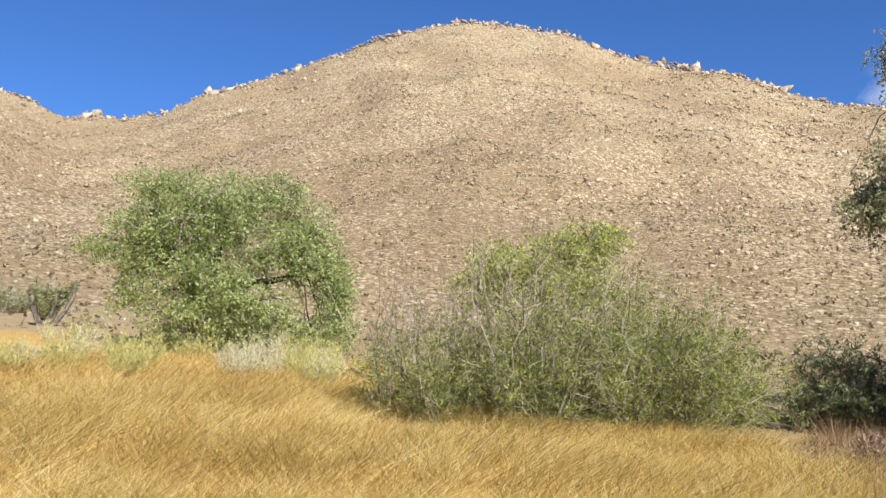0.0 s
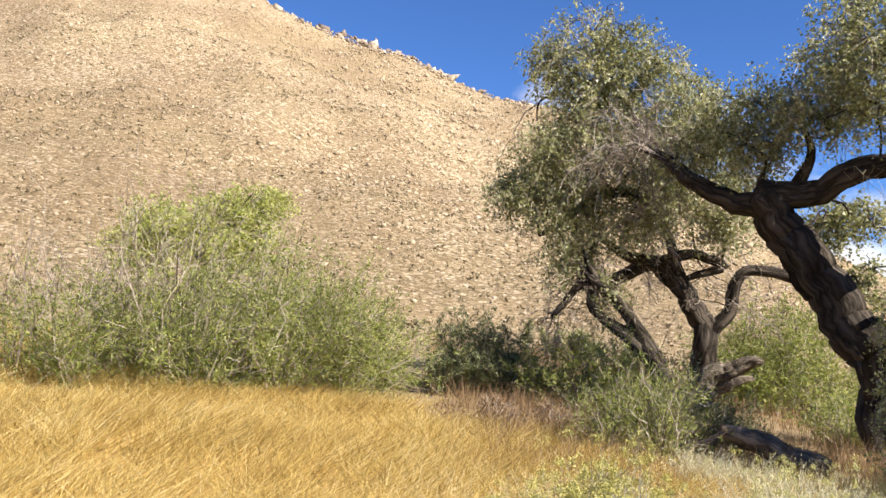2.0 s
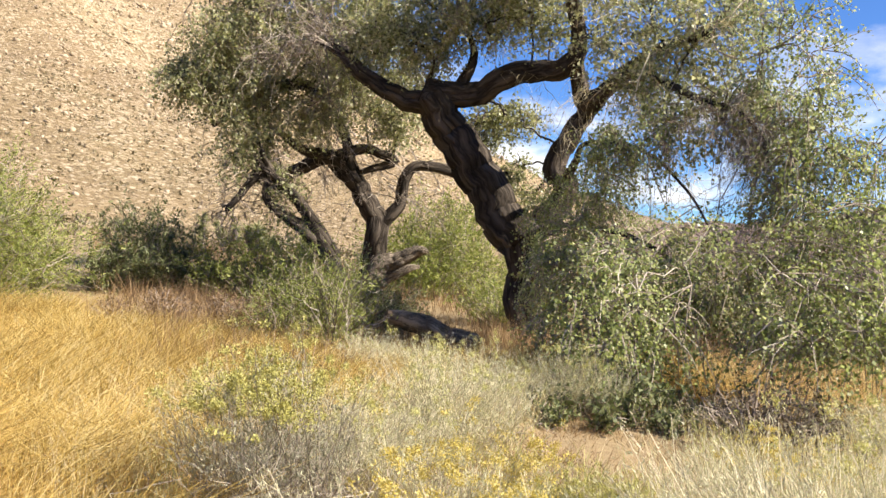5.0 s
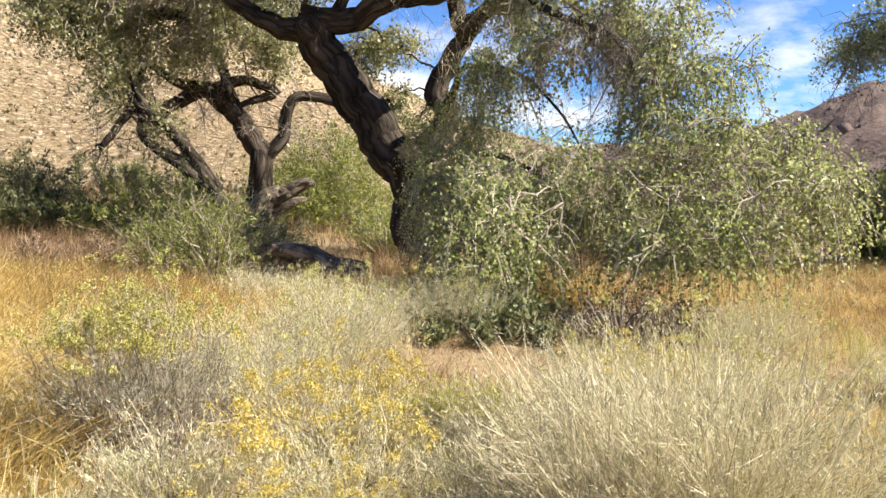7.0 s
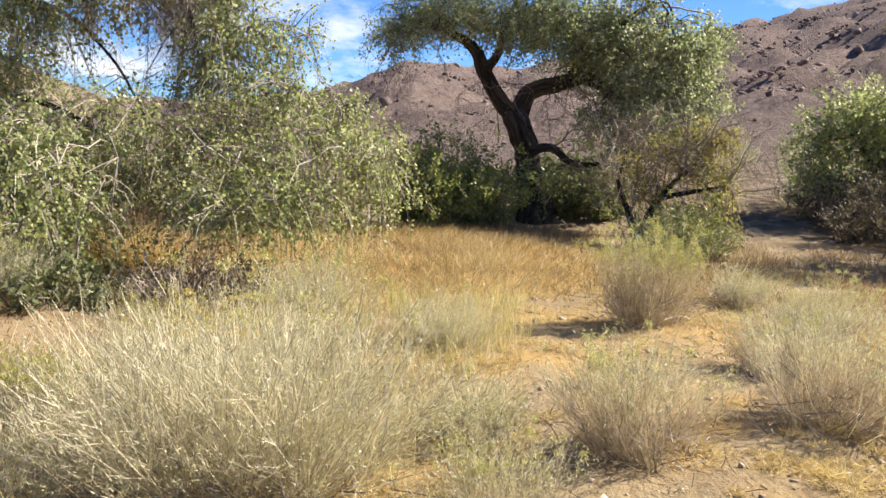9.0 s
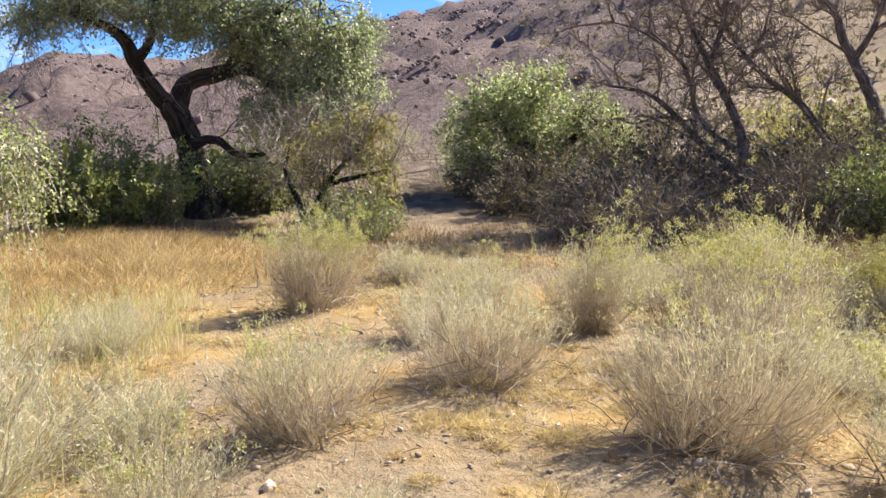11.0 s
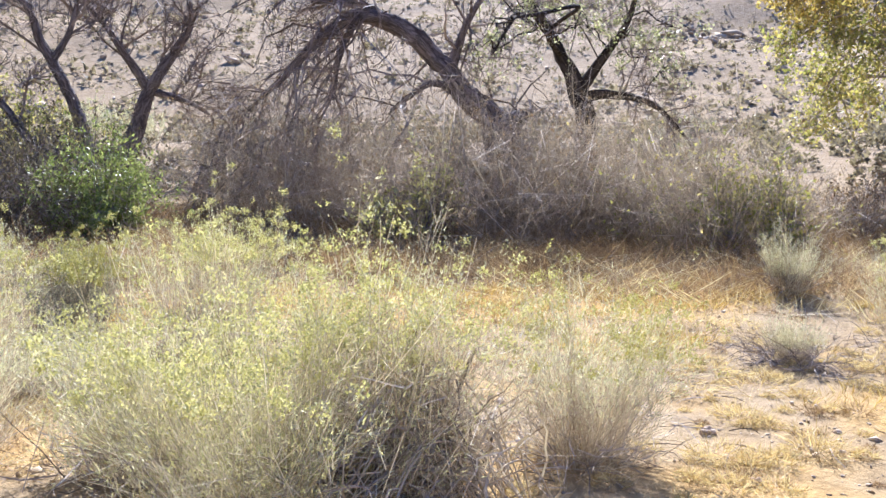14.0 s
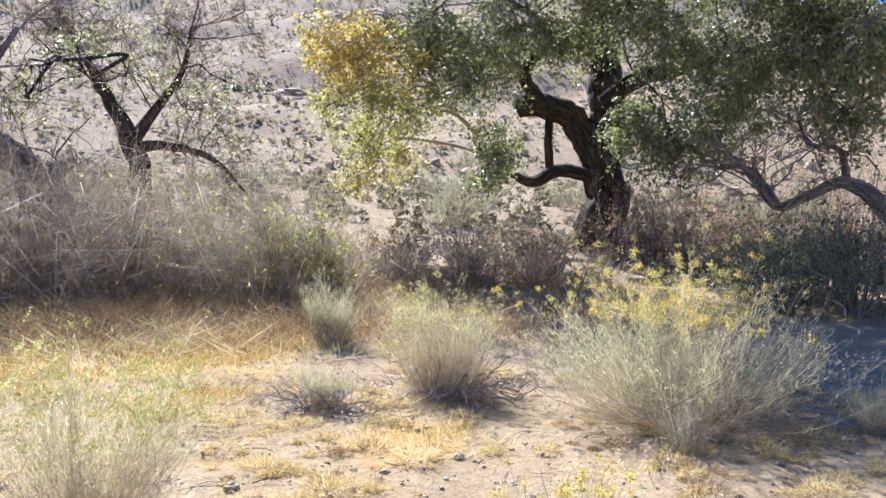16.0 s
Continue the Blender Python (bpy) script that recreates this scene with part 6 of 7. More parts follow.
tree("round_cottonwood", "broad rounded green cottonwood standing alone beyond the meadow", ROUND_TRUNK, [ROUND_LIMB_1, ROUND_LIMB_2],
     [(ROUND_CLUMPS, M_LEAF_FRESH, dict(per_m2=210, leaf=0.078, droop=0.25))], 600)
tree("yellow_green_tree", "small yellow-green tree behind the willow thicket", [(3.0, 33.0, 1.6, 0.2), (3.2, 33.2, 3.5, 0.14), (4.0, 33.2, 5.2, 0.06)], [],
     [(YELLOW_CLUMPS, M_YELLOW_GREEN, dict(per_m2=190, leaf=0.11, droop=0.2))], 620)

log = LOG_LINE
log_at = (log[1][0], log[1][1], float(ground_z(log[1][0], log[1][1])))
log_root = thing("fallen_log", log_at, "dark fallen log half hidden in the sage", "log")
limb_part("wood", [(x, y, max(z, float(ground_z(x, y))) + 0.10, r) for x, y, z, r in log], 16, 0.06, 8, log_at, M_LOG, log_root)

# ---- thickets ----
thicket("willow_thicket", "large green willow thicket with bare grey twigs on one shoulder", (1.9, 16.7), (8.6, 4.2, 4.35), 700, (M_TWIG, M_WILLOW), 520, 125000, 0.078, 0.20, 1.3, (0.3, 0), 0.03, 0.75, 24, 12, stem_w=0.018, mess=0.14)
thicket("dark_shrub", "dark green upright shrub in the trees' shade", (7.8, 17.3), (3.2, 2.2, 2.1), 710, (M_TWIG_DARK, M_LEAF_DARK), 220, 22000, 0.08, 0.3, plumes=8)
thicket("olive_shrub", "olive-green shrub under the leaning tree", (9.3, 15.4), (3.2, 2.2, 2.1), 711, (M_TWIG_DARK, M_WILLOW), 220, 20000, 0.07, 0.28, plumes=8)
thicket("olive_shrub", "feathery olive shrub in front of the forked trunk", (7.3, 10.6), (1.8, 1.6, 1.8), 712, (M_TWIG, M_WILLOW), 240, 16000, 0.055, 0.2, plumes=4)
thicket("olive_shrub", "low brown dry brush at the meadow's shaded edge", (6.2, 12.6), (3.2, 1.6, 0.7), 714, (M_TWIG_DARK, M_REED), 300, 9000, 0.055, 0.25, plumes=8)
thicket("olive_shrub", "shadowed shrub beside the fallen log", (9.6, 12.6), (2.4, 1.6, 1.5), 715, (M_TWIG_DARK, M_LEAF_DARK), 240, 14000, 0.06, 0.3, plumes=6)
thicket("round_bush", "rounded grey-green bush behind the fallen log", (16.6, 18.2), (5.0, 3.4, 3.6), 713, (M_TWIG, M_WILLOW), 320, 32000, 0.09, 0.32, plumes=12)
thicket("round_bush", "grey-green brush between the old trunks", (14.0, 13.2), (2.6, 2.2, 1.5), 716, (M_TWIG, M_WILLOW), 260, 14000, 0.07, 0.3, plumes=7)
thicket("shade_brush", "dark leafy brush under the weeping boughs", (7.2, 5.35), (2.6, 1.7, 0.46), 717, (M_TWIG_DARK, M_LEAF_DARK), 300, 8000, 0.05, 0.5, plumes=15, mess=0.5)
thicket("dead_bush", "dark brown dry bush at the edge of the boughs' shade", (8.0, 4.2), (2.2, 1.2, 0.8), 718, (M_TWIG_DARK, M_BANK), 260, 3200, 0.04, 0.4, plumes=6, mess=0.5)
thicket("grey_brush", "grey brush behind the weeping boughs", (14.6, 6.6), (3.4, 2.0, 1.5), 719, (M_TWIG, M_LEAF_GREY), 320, 9000, 0.07, 0.35, plumes=8)
thicket("grey_brush", "grey brush far behind the weeping boughs", (17.5, 10.0), (4.4, 2.4, 1.8), 724, (M_TWIG, M_LEAF_GREY), 320, 12000, 0.08, 0.35, plumes=8)
thicket("leafy_bush", "dark leafy bush at the foot of the cottonwood", (16.0, 3.4), (2.9, 2.4, 2.3), 720, (M_TWIG_DARK, M_LEAF_GREEN), 260, 40000, 0.05, 0.6, plumes=9)
thicket("leafy_bush", "dark undergrowth behind the cottonwood's trunk", (18.6, 1.2), (3.6, 2.0, 1.7), 726, (M_TWIG_DARK, M_LEAF_DARK), 240, 16000, 0.085, 0.5, plumes=9)
thicket("olive_bush", "low green and brown brush under the drooping tree", (14.7, -0.6), (2.4, 1.8, 1.2), 721, (M_TWIG, M_LEAF_GREEN), 260, 9000, 0.05, 0.4, plumes=9, mess=0.4)
thicket("green_shrub", "green leafy shrub below the dead trees", (11.1, -8.0), (1.7, 1.5, 1.75), 722, (M_TWIG, M_LEAF_GREEN), 200, 20000, 0.048, 0.4, plumes=6)
# Dark bank brush, massed and raised to stand in for shade on the slope.
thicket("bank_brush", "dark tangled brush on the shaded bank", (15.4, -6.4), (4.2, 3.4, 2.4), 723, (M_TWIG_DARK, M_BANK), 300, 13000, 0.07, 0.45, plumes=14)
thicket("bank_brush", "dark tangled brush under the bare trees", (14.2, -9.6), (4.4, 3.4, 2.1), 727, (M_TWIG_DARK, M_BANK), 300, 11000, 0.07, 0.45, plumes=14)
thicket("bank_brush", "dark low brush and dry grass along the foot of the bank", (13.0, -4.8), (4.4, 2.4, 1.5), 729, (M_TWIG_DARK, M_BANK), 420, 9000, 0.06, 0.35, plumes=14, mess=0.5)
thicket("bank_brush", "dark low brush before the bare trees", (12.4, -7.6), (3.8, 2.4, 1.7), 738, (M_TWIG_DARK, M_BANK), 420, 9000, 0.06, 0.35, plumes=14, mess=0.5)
thicket("bank_brush", "yellowing brush behind the bare trees", (17.0, -10.4), (5.0, 3.0, 2.6), 728, (M_TWIG, M_LEAF_YELLOW), 320, 9000, 0.08, 0.4, plumes=10)
DEAD = dict(stem_w=0.009, mess=0.7, twigs=14, low=0.02, crooked=0.34)
thicket("dead_brush", "tangled grey-brown dead brush below the arching tree", (7.3, -12.0), (5.2, 3.0, 3.2), 730, (M_DEADWOOD, M_REED), 620, 9000, 0.035, 0.35, plumes=26, **DEAD)
thicket("dead_brush", "tangled grey-brown dead brush with a few yellow leaves", (3.9, -12.8), (4.0, 2.4, 2.5), 731, (M_DEADWOOD, M_LEAF_YELLOW), 520, 3400, 0.045, 0.5, plumes=20, **DEAD)
thicket("dead_brush", "dense grey dead brush under the bare trees", (10.6, -11.4), (4.6, 3.2, 3.2), 732, (M_DEADWOOD, M_REED), 600, 8000, 0.035, 0.35, plumes=24, **DEAD)
thicket("dead_brush", "grey dead brush around the arching tree's foot", (6.0, -13.4), (3.6, 2.2, 3.0), 740, (M_DEADWOOD, M_REED), 460, 6000, 0.035, 0.35, plumes=18, **DEAD)


def brush_pile(at, toward, n, length, seed, label, lift=1.0, fan=0.75, mat=None):
    """Bare woody branches that arch out of one foot and lie over, with finer twigs on them."""
    rng = np.random.default_rng(seed)
    z = float(ground_z(at[0], at[1]))
    root = thing("brush_pile", (at[0], at[1], z), label, "dead branches")
    ends = []
    for k in range(n):
        a = math.atan2(toward[1], toward[0]) + rng.normal() * fan
        ln = length * rng.uniform(0.55, 1.1)
        o = rng.normal(size=2) * 0.16
        d = np.array((math.cos(a), math.sin(a)))
        hi = ln * lift * rng.uniform(0.3, 0.62)
        line = []
        for u in np.linspace(0, 1, 6):
            xy = o + d * ln * 0.72 * u ** 1.3 + rng.normal(size=2) * 0.012 * u
            line.append((xy[0], xy[1], max(0.02, hi * math.sin(u * 2.5) + rng.normal() * 0.012 - 0.02), 0.0045 * (1 - 0.65 * u) * rng.uniform(0.6, 1.4)))
        ends.append(line)
        part("branch", tube(line, 5, 0.08, 0.1, seed + k), mat or M_TWIG, root, smooth=True)
    tagged(part("twig_spray", bare_twigs(ends, seed + 90, 420, 0.22, 0.1, 0.005, 4), mat or M_TWIG, root), kind="stuff")
    return root


pile = brush_pile((2.27, -3.36), (0.50, 0.86), 120, 1.02, 741, "tangle of bare grey woody branches arching out of a rabbitbrush", 1.0, 0.34, M_STEM)
for k, line in enumerate([[(0.0, -0.02, -0.03, 0.019), (0.03, 0.03, 0.25, 0.016), (0.10, 0.12, 0.48, 0.013), (0.13, 0.17, 0.64, 0.010), (0.12, 0.16, 0.78, 0.006)],
                          [(-0.02, -0.06, -0.03, 0.015), (-0.06, -0.14, 0.14, 0.011), (-0.08, -0.20, 0.27, 0.009), (-0.07, -0.21, 0.33, 0.006)],
                          [(0.04, 0.05, 0.30, 0.011), (0.00, -0.03, 0.52, 0.008), (-0.03, -0.09, 0.66, 0.005)]]):
    part("branch", tube(line, 7, 0.06, 0.16, 760 + k), M_STRIPPED, pile, "stout weathered stalk", smooth=True)
brush_pile((0.55, -8.05), (-1.0, 0.55), 28, 0.95, 744, "mat of dark dead twigs fanned over the sand below a rabbitbrush", 0.32, 0.7)
brush_pile((1.42, -7.1), (0.1, 1.0), 16, 0.36, 745, "small heap of dark dead twigs on the sand", 0.4, 1.6)
# This dark brush fills the hollow in place of the shade there.
thicket("bank_brush", "dark brush added for the shade in the hollow below the small cottonwood", (18.0, -4.4), (4.6, 2.6, 1.5), 742, (M_TWIG_DARK, M_BANK), 320, 14000, 0.07, 0.4, plumes=12)
thicket("shade_brush", "brown tangled brush on the low bank", (2.9, -14.8), (3.4, 2.0, 1.3), 743, (M_DEADWOOD, M_REED), 320, 4000, 0.05, 0.4, plumes=9, mess=0.5)
thicket("yellow_leaf_bush", "slender bush with yellow-green leaves in the dead brush", (7.5, -10.9), (1.2, 1.0, 1.8), 735, (M_TWIG, M_BRIGHT), 90, 3000, 0.06, 0.5, plumes=3)
thicket("yellow_leaf_bush", "slender bush with yellow leaves at the thicket's end", (3.0, -12.6), (1.4, 1.0, 1.75), 736, (M_TWIG, M_LEAF_YELLOW), 90, 3200, 0.06, 0.5, plumes=3)
thicket("shade_brush", "dark low brush on the bank under the big tree", (0.4, -15.8), (5.6, 2.4, 1.7), 733, (M_DEADWOOD, M_REED), 420, 6000, 0.06, 0.4, plumes=12, mess=0.5)
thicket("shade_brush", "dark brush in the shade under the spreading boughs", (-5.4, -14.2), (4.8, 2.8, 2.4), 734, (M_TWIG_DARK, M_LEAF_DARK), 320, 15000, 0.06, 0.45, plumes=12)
thicket("shade_brush", "brown dry brush behind the big trunk", (-3.6, -18.8), (4.6, 2.0, 2.5), 737, (M_TWIG_DARK, M_REED), 420, 7000, 0.06, 0.4, plumes=12, mess=0.5)
thicket("shade_brush", "tall brown dry brush in the shade behind the twisted tree", (-7.2, -19.0), (4.8, 2.4, 3.0), 739, (M_TWIG_DARK, M_REED), 420, 8000, 0.06, 0.4, plumes=12, mess=0.5)

# ---- rabbitbrush and sage ----
SAGE = dict(stems=240, leafy=6500, leaf=0.026, width=0.0031)
LIGHT = dict(stems=60, leafy=1500, leaf=0.07, width=0.007, tips=270)
NEAR = dict(stems=480, leafy=17000, leaf=0.025, width=0.0030)
MEADOW, SAND, SOUTH = "shrubs at the meadow's edge", "shrubs on the eastern sand", "shrubs on the southern sand"
t_yellow = shrub("rabbitbrush", "grey rabbitbrush with a rounded yellow-green flowering top", (2.85, 4.40), 0.92, 1.3, 801, M_SAGE_GREY, M_YELLOW_TOP, tips=10000, stem_mat=M_TWIG, group=MEADOW, **NEAR)
t_sage = shrub("sagebrush", "pale grey sagebrush with upright twigs", (2.45, 3.55), 0.52, 0.85, 802, M_SAGE, group=MEADOW, **SAGE)
t_pale = shrub("rabbitbrush", "pale rabbitbrush with thin straw stems", (4.7, 5.0), 0.75, 1.5, 803, M_SAGE, M_BRIGHT, tips=1200, group=MEADOW, **NEAR)
t_gold = shrub("rabbitbrush", "straggling rabbitbrush with golden flower heads", (2.85, 2.8), 0.62, 1.1, 804, M_SAGE, M_FLOWER, tips=2600, group=MEADOW, **SAGE)
shrub("rabbitbrush", "broad silvery rabbitbrush of many fine stems", (3.85, 1.75), 0.90, 2.1, 805, M_SAGE, M_BRIGHT, tips=700, stems=1450, leafy=36000, leaf=0.025, width=0.0032, plumes=12)
shrub("rabbitbrush", "rounded rabbitbrush with a green top standing alone on the sand", (8.25, -0.02), 0.88, 1.2, 806, M_SAGE, M_BRIGHT, tips=5200, stem_mat=M_STEM, group=SAND, **NEAR, bare=0.45)
t_round = shrub("rabbitbrush", "low rounded rabbitbrush with brown woody stems", (4.75, 0.08), 0.58, 0.95, 807, M_SAGE, M_BRIGHT, tips=600, stem_mat=M_STEM, group=SAND, **NEAR, bare=0.55)
shrub("rabbitbrush", "rabbitbrush with pale fanned stems and a shaded base", (5.55, -1.0), 0.72, 1.2, 808, M_SAGE, stem_mat=M_STEM, group=SAND, **NEAR, bare=0.45)
shrub("rabbitbrush", "tall rabbitbrush with a yellow-green flat top", (7.05, -2.25), 0.82, 1.0, 809, M_SAGE, M_BRIGHT, tips=1800, stem_mat=M_STEM, group=SAND, **NEAR, bare=0.45)
shrub("rabbitbrush", "broad straw-stemmed rabbitbrush with a pale crown", (4.30, -1.95), 0.78, 1.35, 810, M_SAGE, M_BRIGHT, tips=700, stem_mat=M_STEM, group=SAND, stems=700, leafy=22000, leaf=0.026, width=0.0033, bare=0.55)
shrub("rabbitbrush", "rabbitbrush with tall yellow flower stalks", (5.95, -3.05), 1.0, 1.5, 811, M_SAGE, M_BRIGHT, tips=5200, stem_mat=M_STEM, group=SAND, **NEAR, bare=0.45)
shrub("rabbitbrush", "rabbitbrush with yellow tips below the thicket", (5.30, -4.75), 1.05, 1.5, 812, M_SAGE, M_BRIGHT, tips=6500, stem_mat=M_STEM, group=SAND, **NEAR, bare=0.45)
shrub("rabbitbrush", "large bright yellow-green rabbitbrush with woody lower branches", (2.80, -2.72), 1.06, 1.85, 813, M_PALE_GREEN, M_BRIGHT, tips=8000, group=SOUTH, stems=800, leafy=36000, leaf=0.025, width=0.0032, curl=0.7, plumes=13)
shrub("rabbitbrush", "grey-leaved rabbitbrush bare and woody in its lower half", (2.46, -3.16), 1.12, 1.05, 823, M_SAGE, M_BRIGHT, tips=2600, stem_mat=M_STEM, group=SOUTH, stems=520, leafy=15000, leaf=0.024, width=0.0030, curl=0.8, bare=0.6)
shrub("rabbitbrush", "small yellow-green rabbitbrush beside a larger one", (3.62, -2.72), 0.72, 0.8, 814, M_SAGE, M_BRIGHT, tips=1800, group=SAND, **SAGE)
shrub("rabbitbrush", "upright grey rabbitbrush with a yellow-green crown", (2.08, -4.3), 0.86, 1.2, 815, M_SAGE, M_YELLOW_TOP, tips=3600, stem_mat=M_STEM, group=SOUTH, **NEAR, bare=0.42)
shrub("rabbitbrush", "woody rabbitbrush over a mat of dead twigs", (0.62, -8.0), 0.98, 1.15, 816, M_SAGE, M_BRIGHT, tips=1600, stem_mat=M_STEM, group=SOUTH, curl=0.6, **NEAR, bare=0.45)
t_small = shrub("sagebrush", "small grey-green sagebrush on the sand", (2.1, -10.2), 0.72, 0.75, 817, M_SAGE, group=SOUTH, **SAGE)
shrub("rabbitbrush", "wide rabbitbrush with golden flowers along its sunny edge", (-1.35, -7.15), 1.22, 2.6, 818, M_SAGE, M_FLOWER, tips=9500, stem_mat=M_STEM, group=SOUTH, stems=950, leafy=36000, leaf=0.027, width=0.0034, curl=0.5, plumes=17, bare=0.2, skirt=0.3, spread=1.15)
shrub("flowering_rabbitbrush", "sparse stalks with bright yellow flower heads", (-0.25, -3.5), 0.62, 0.62, 819, M_SAGE, M_FLOWER, tips=900, group=SOUTH, stems=90, leafy=700, leaf=0.03, width=0.005)
shrub("flower_stalk", "single upright stalk with a bright yellow flower head", (-0.77, -7.25), 0.30, 0.06, 821, M_PALE_GREEN, M_FLOWER, tips=110, group=SOUTH, stems=3, leafy=10, leaf=0.02, width=0.006, skirt=0.0)
shrub("dry_stalk", "thin dry stalks with pale seed heads", (-2.75, -6.9), 0.42, 0.3, 822, M_PALE_GREEN, M_PALE, tips=70, group=SOUTH, stems=7, leafy=20, leaf=0.02, width=0.006, skirt=0.0)
shrub("dead_shrub", "small dead shrub of pale curled twigs", (-1.15, -6.2), 0.36, 0.45, 820, M_SAGE_STEM, stems=160, leafy=60, width=0.004, curl=0.9, group=SOUTH)

again(t_small, 1.55, -7.3, 0.62, 40)
again(t_small, -2.7, -6.9, 0.60, 140)
for k, (ob, x, y, s, a) in enumerate([
        (t_sage, 4.4, 2.35, 0.9, 20), (t_pale, 8.3, 3.2, 0.8, 75), (t_pale, 6.8, 1.5, 0.62, 130), (t_pale, 5.75, 3.35, 0.5, 200),
        (t_pale, 5.9, 6.1, 0.9, 260), (t_sage, 7.0, 8.0, 1.0, 310), (t_pale, 3.6, 4.5, 0.85, 15), (t_gold, 3.5, 3.6, 0.9, 95),
        (t_sage, 3.3, 2.5, 0.9, 170), (t_gold, 5.2, 2.7, 0.8, 230), (t_pale, 5.6, 2.2, 0.7, 290), (t_sage, 4.7, 0.95, 0.9, 350),
        (t_pale, 6.9, 5.7, 0.8, 35), (t_yellow, 3.9, 3.1, 0.5, 110), (t_sage, 6.7, 8.6, 1.1, 180), (t_gold, 2.3, 2.4, 0.8, 60), (t_sage, 1.7, 3.3, 0.8, 30)]):
    again(ob, x, y, s, a)
for k, (ob, x, y, s, a) in enumerate([
        (t_pale, 8.3, -1.5, 0.75, 10), (t_sage, 9.7, -1.0, 1.1, 80), (t_round, 6.8, -0.9, 0.9, 150), (t_pale, 8.1, -3.2, 0.85, 220),
        (t_yellow, 7.3, -3.6, 0.95, 290), (t_sage, 3.4, -0.1, 0.7, 330), (t_round, 3.6, 0.6, 0.8, 45), (t_yellow, 6.4, -4.3, 0.95, 120),
        (t_pale, 5.0, -3.3, 0.7, 200), (t_round, 9.0, -5.0, 1.2, 265)]):
    tagged(again(ob, x, y, s, a), group=SAND)
f_pale = shrub("rabbitbrush", "pale rounded rabbitbrush beyond the meadow", (-4.6, 20.5), 0.9, 1.3, 850, M_SAGE, M_BRIGHT, group="shrubs beyond the meadow", **LIGHT)
f_yellow = shrub("rabbitbrush", "yellow-green rabbitbrush beyond the meadow", (-7.4, 21.5), 0.9, 1.3, 851, M_BRIGHT, M_FLOWER, stem_mat=M_BRIGHT, group="shrubs beyond the meadow", **LIGHT)
f_grey = shrub("sagebrush", "grey-green sagebrush on the slope", (20.5, -3.4), 0.8, 1.2, 852, M_SAGE_GREY, M_SAGE_GREY, group="shrubs on the eastern slope", **LIGHT)
# pale shrubs along the far edge of the meadow and on the southern flat
rng_far = random.Random(17)
for k in range(24):
    a, r = radians(rng_far.uniform(-31, -9)), rng_far.uniform(23, 30)
    tagged(again(rng_far.choice((f_yellow, f_yellow, f_pale)), EYE[0] + r * math.sin(a), EYE[1] + r * math.cos(a), rng_far.uniform(0.6, 1.15), rng_far.uniform(0, 360)), group="shrubs beyond the meadow")
for k in range(16):
    a, r = radians(rng_far.uniform(-30, -9)), rng_far.uniform(19.5, 22.5)
    tagged(again(rng_far.choice((f_yellow, f_pale)), EYE[0] + r * math.sin(a), EYE[1] + r * math.cos(a), rng_far.uniform(0.7, 1.1), rng_far.uniform(0, 360)), group="shrubs beyond the meadow")
for k in range(13):
    a, r = radians(rng_far.uniform(158, 200)), rng_far.uniform(19, 36)
    tagged(again(f_grey, EYE[0] + r * math.sin(a), EYE[1] + r * math.cos(a), rng_far.uniform(1.1, 2.0), rng_far.uniform(0, 360)), group="shrubs on the southern flat")
for k in range(16):
    a, r = radians(rng_far.uniform(86, 132)), rng_far.uniform(20, 36)
    tagged(again(rng_far.choice((f_grey, f_pale)), EYE[0] + r * math.sin(a), EYE[1] + r * math.cos(a), rng_far.uniform(1.0, 1.8), rng_far.uniform(0, 360)), group="shrubs on the eastern slope")


# ---- yuccas ----
def joshua(at, h, arms, seed, label):
    """A stubby branched yucca: shaggy arms that end in rosettes of stiff blades."""
    rng = np.random.default_rng(seed)
    z = float(ground_z(at[0], at[1]))
    root = thing("joshua_tree", (at[0], at[1], z), label, "yucca", "yuccas at the foot of the hill")
    for k in range(arms):
        a = rng.uniform(0, 6.28)
        o = np.array((math.cos(a), math.sin(a), 0)) * (0.1 if arms == 1 else rng.uniform(0.1, 0.6) * h)
        hh = h * rng.uniform(0.6, 1.0)
        line = [(o[0] * 0.2, o[1] * 0.2, -0.1, 0.10), (o[0] * 0.7, o[1] * 0.7, hh * 0.35, 0.09), (o[0], o[1], hh * 0.75, 0.09), (o[0] * 1.05, o[1] * 1.05, hh * 0.95, 0.07)]
        arm = part("arm", tube(line, 7, 0.15, 0.2, seed + k), M_BARK_DARK, root, smooth=True)
        n = 260
        t = rng.uniform(0.3, 1.05, n)
        c = o * np.clip(t, 0, 1)[:, None] + np.array((0, 0, hh))[None] * t[:, None] * 0.95
        d = unit(rng.normal(size=(n, 3)) + np.array((0, 0, 0.35)))
        part("rosette", leaves(c + d * 0.12, d, 0.34, 0.05, rng), M_LEAF_GREY, arm)
    return root


joshua((14.6, 29.2), 1.9, 1, 900, "slim yucca with shaggy dark green blades on the flat")
joshua((15.4, 28.6), 1.3, 2, 901, "short yucca with shaggy dark blades on the flat")
joshua((14.9, 25.4), 1.2, 5, 902, "many-armed low yucca below the stony hill")
joshua((16.2, 25.0), 1.1, 4, 903, "many-armed low yucca beside the old trees")
joshua((-15.6, 32.6), 1.7, 11, 904, "broad clump of stubby yucca arms at the meadow's far end")
thicket("grey_brush", "low grey-green brush at the foot of the hill", (-21.5, 40.5), (4.2, 2.4, 1.8), 921, (M_TWIG, M_LEAF_GREY), 200, 9000, 0.1, 0.3, plumes=7)


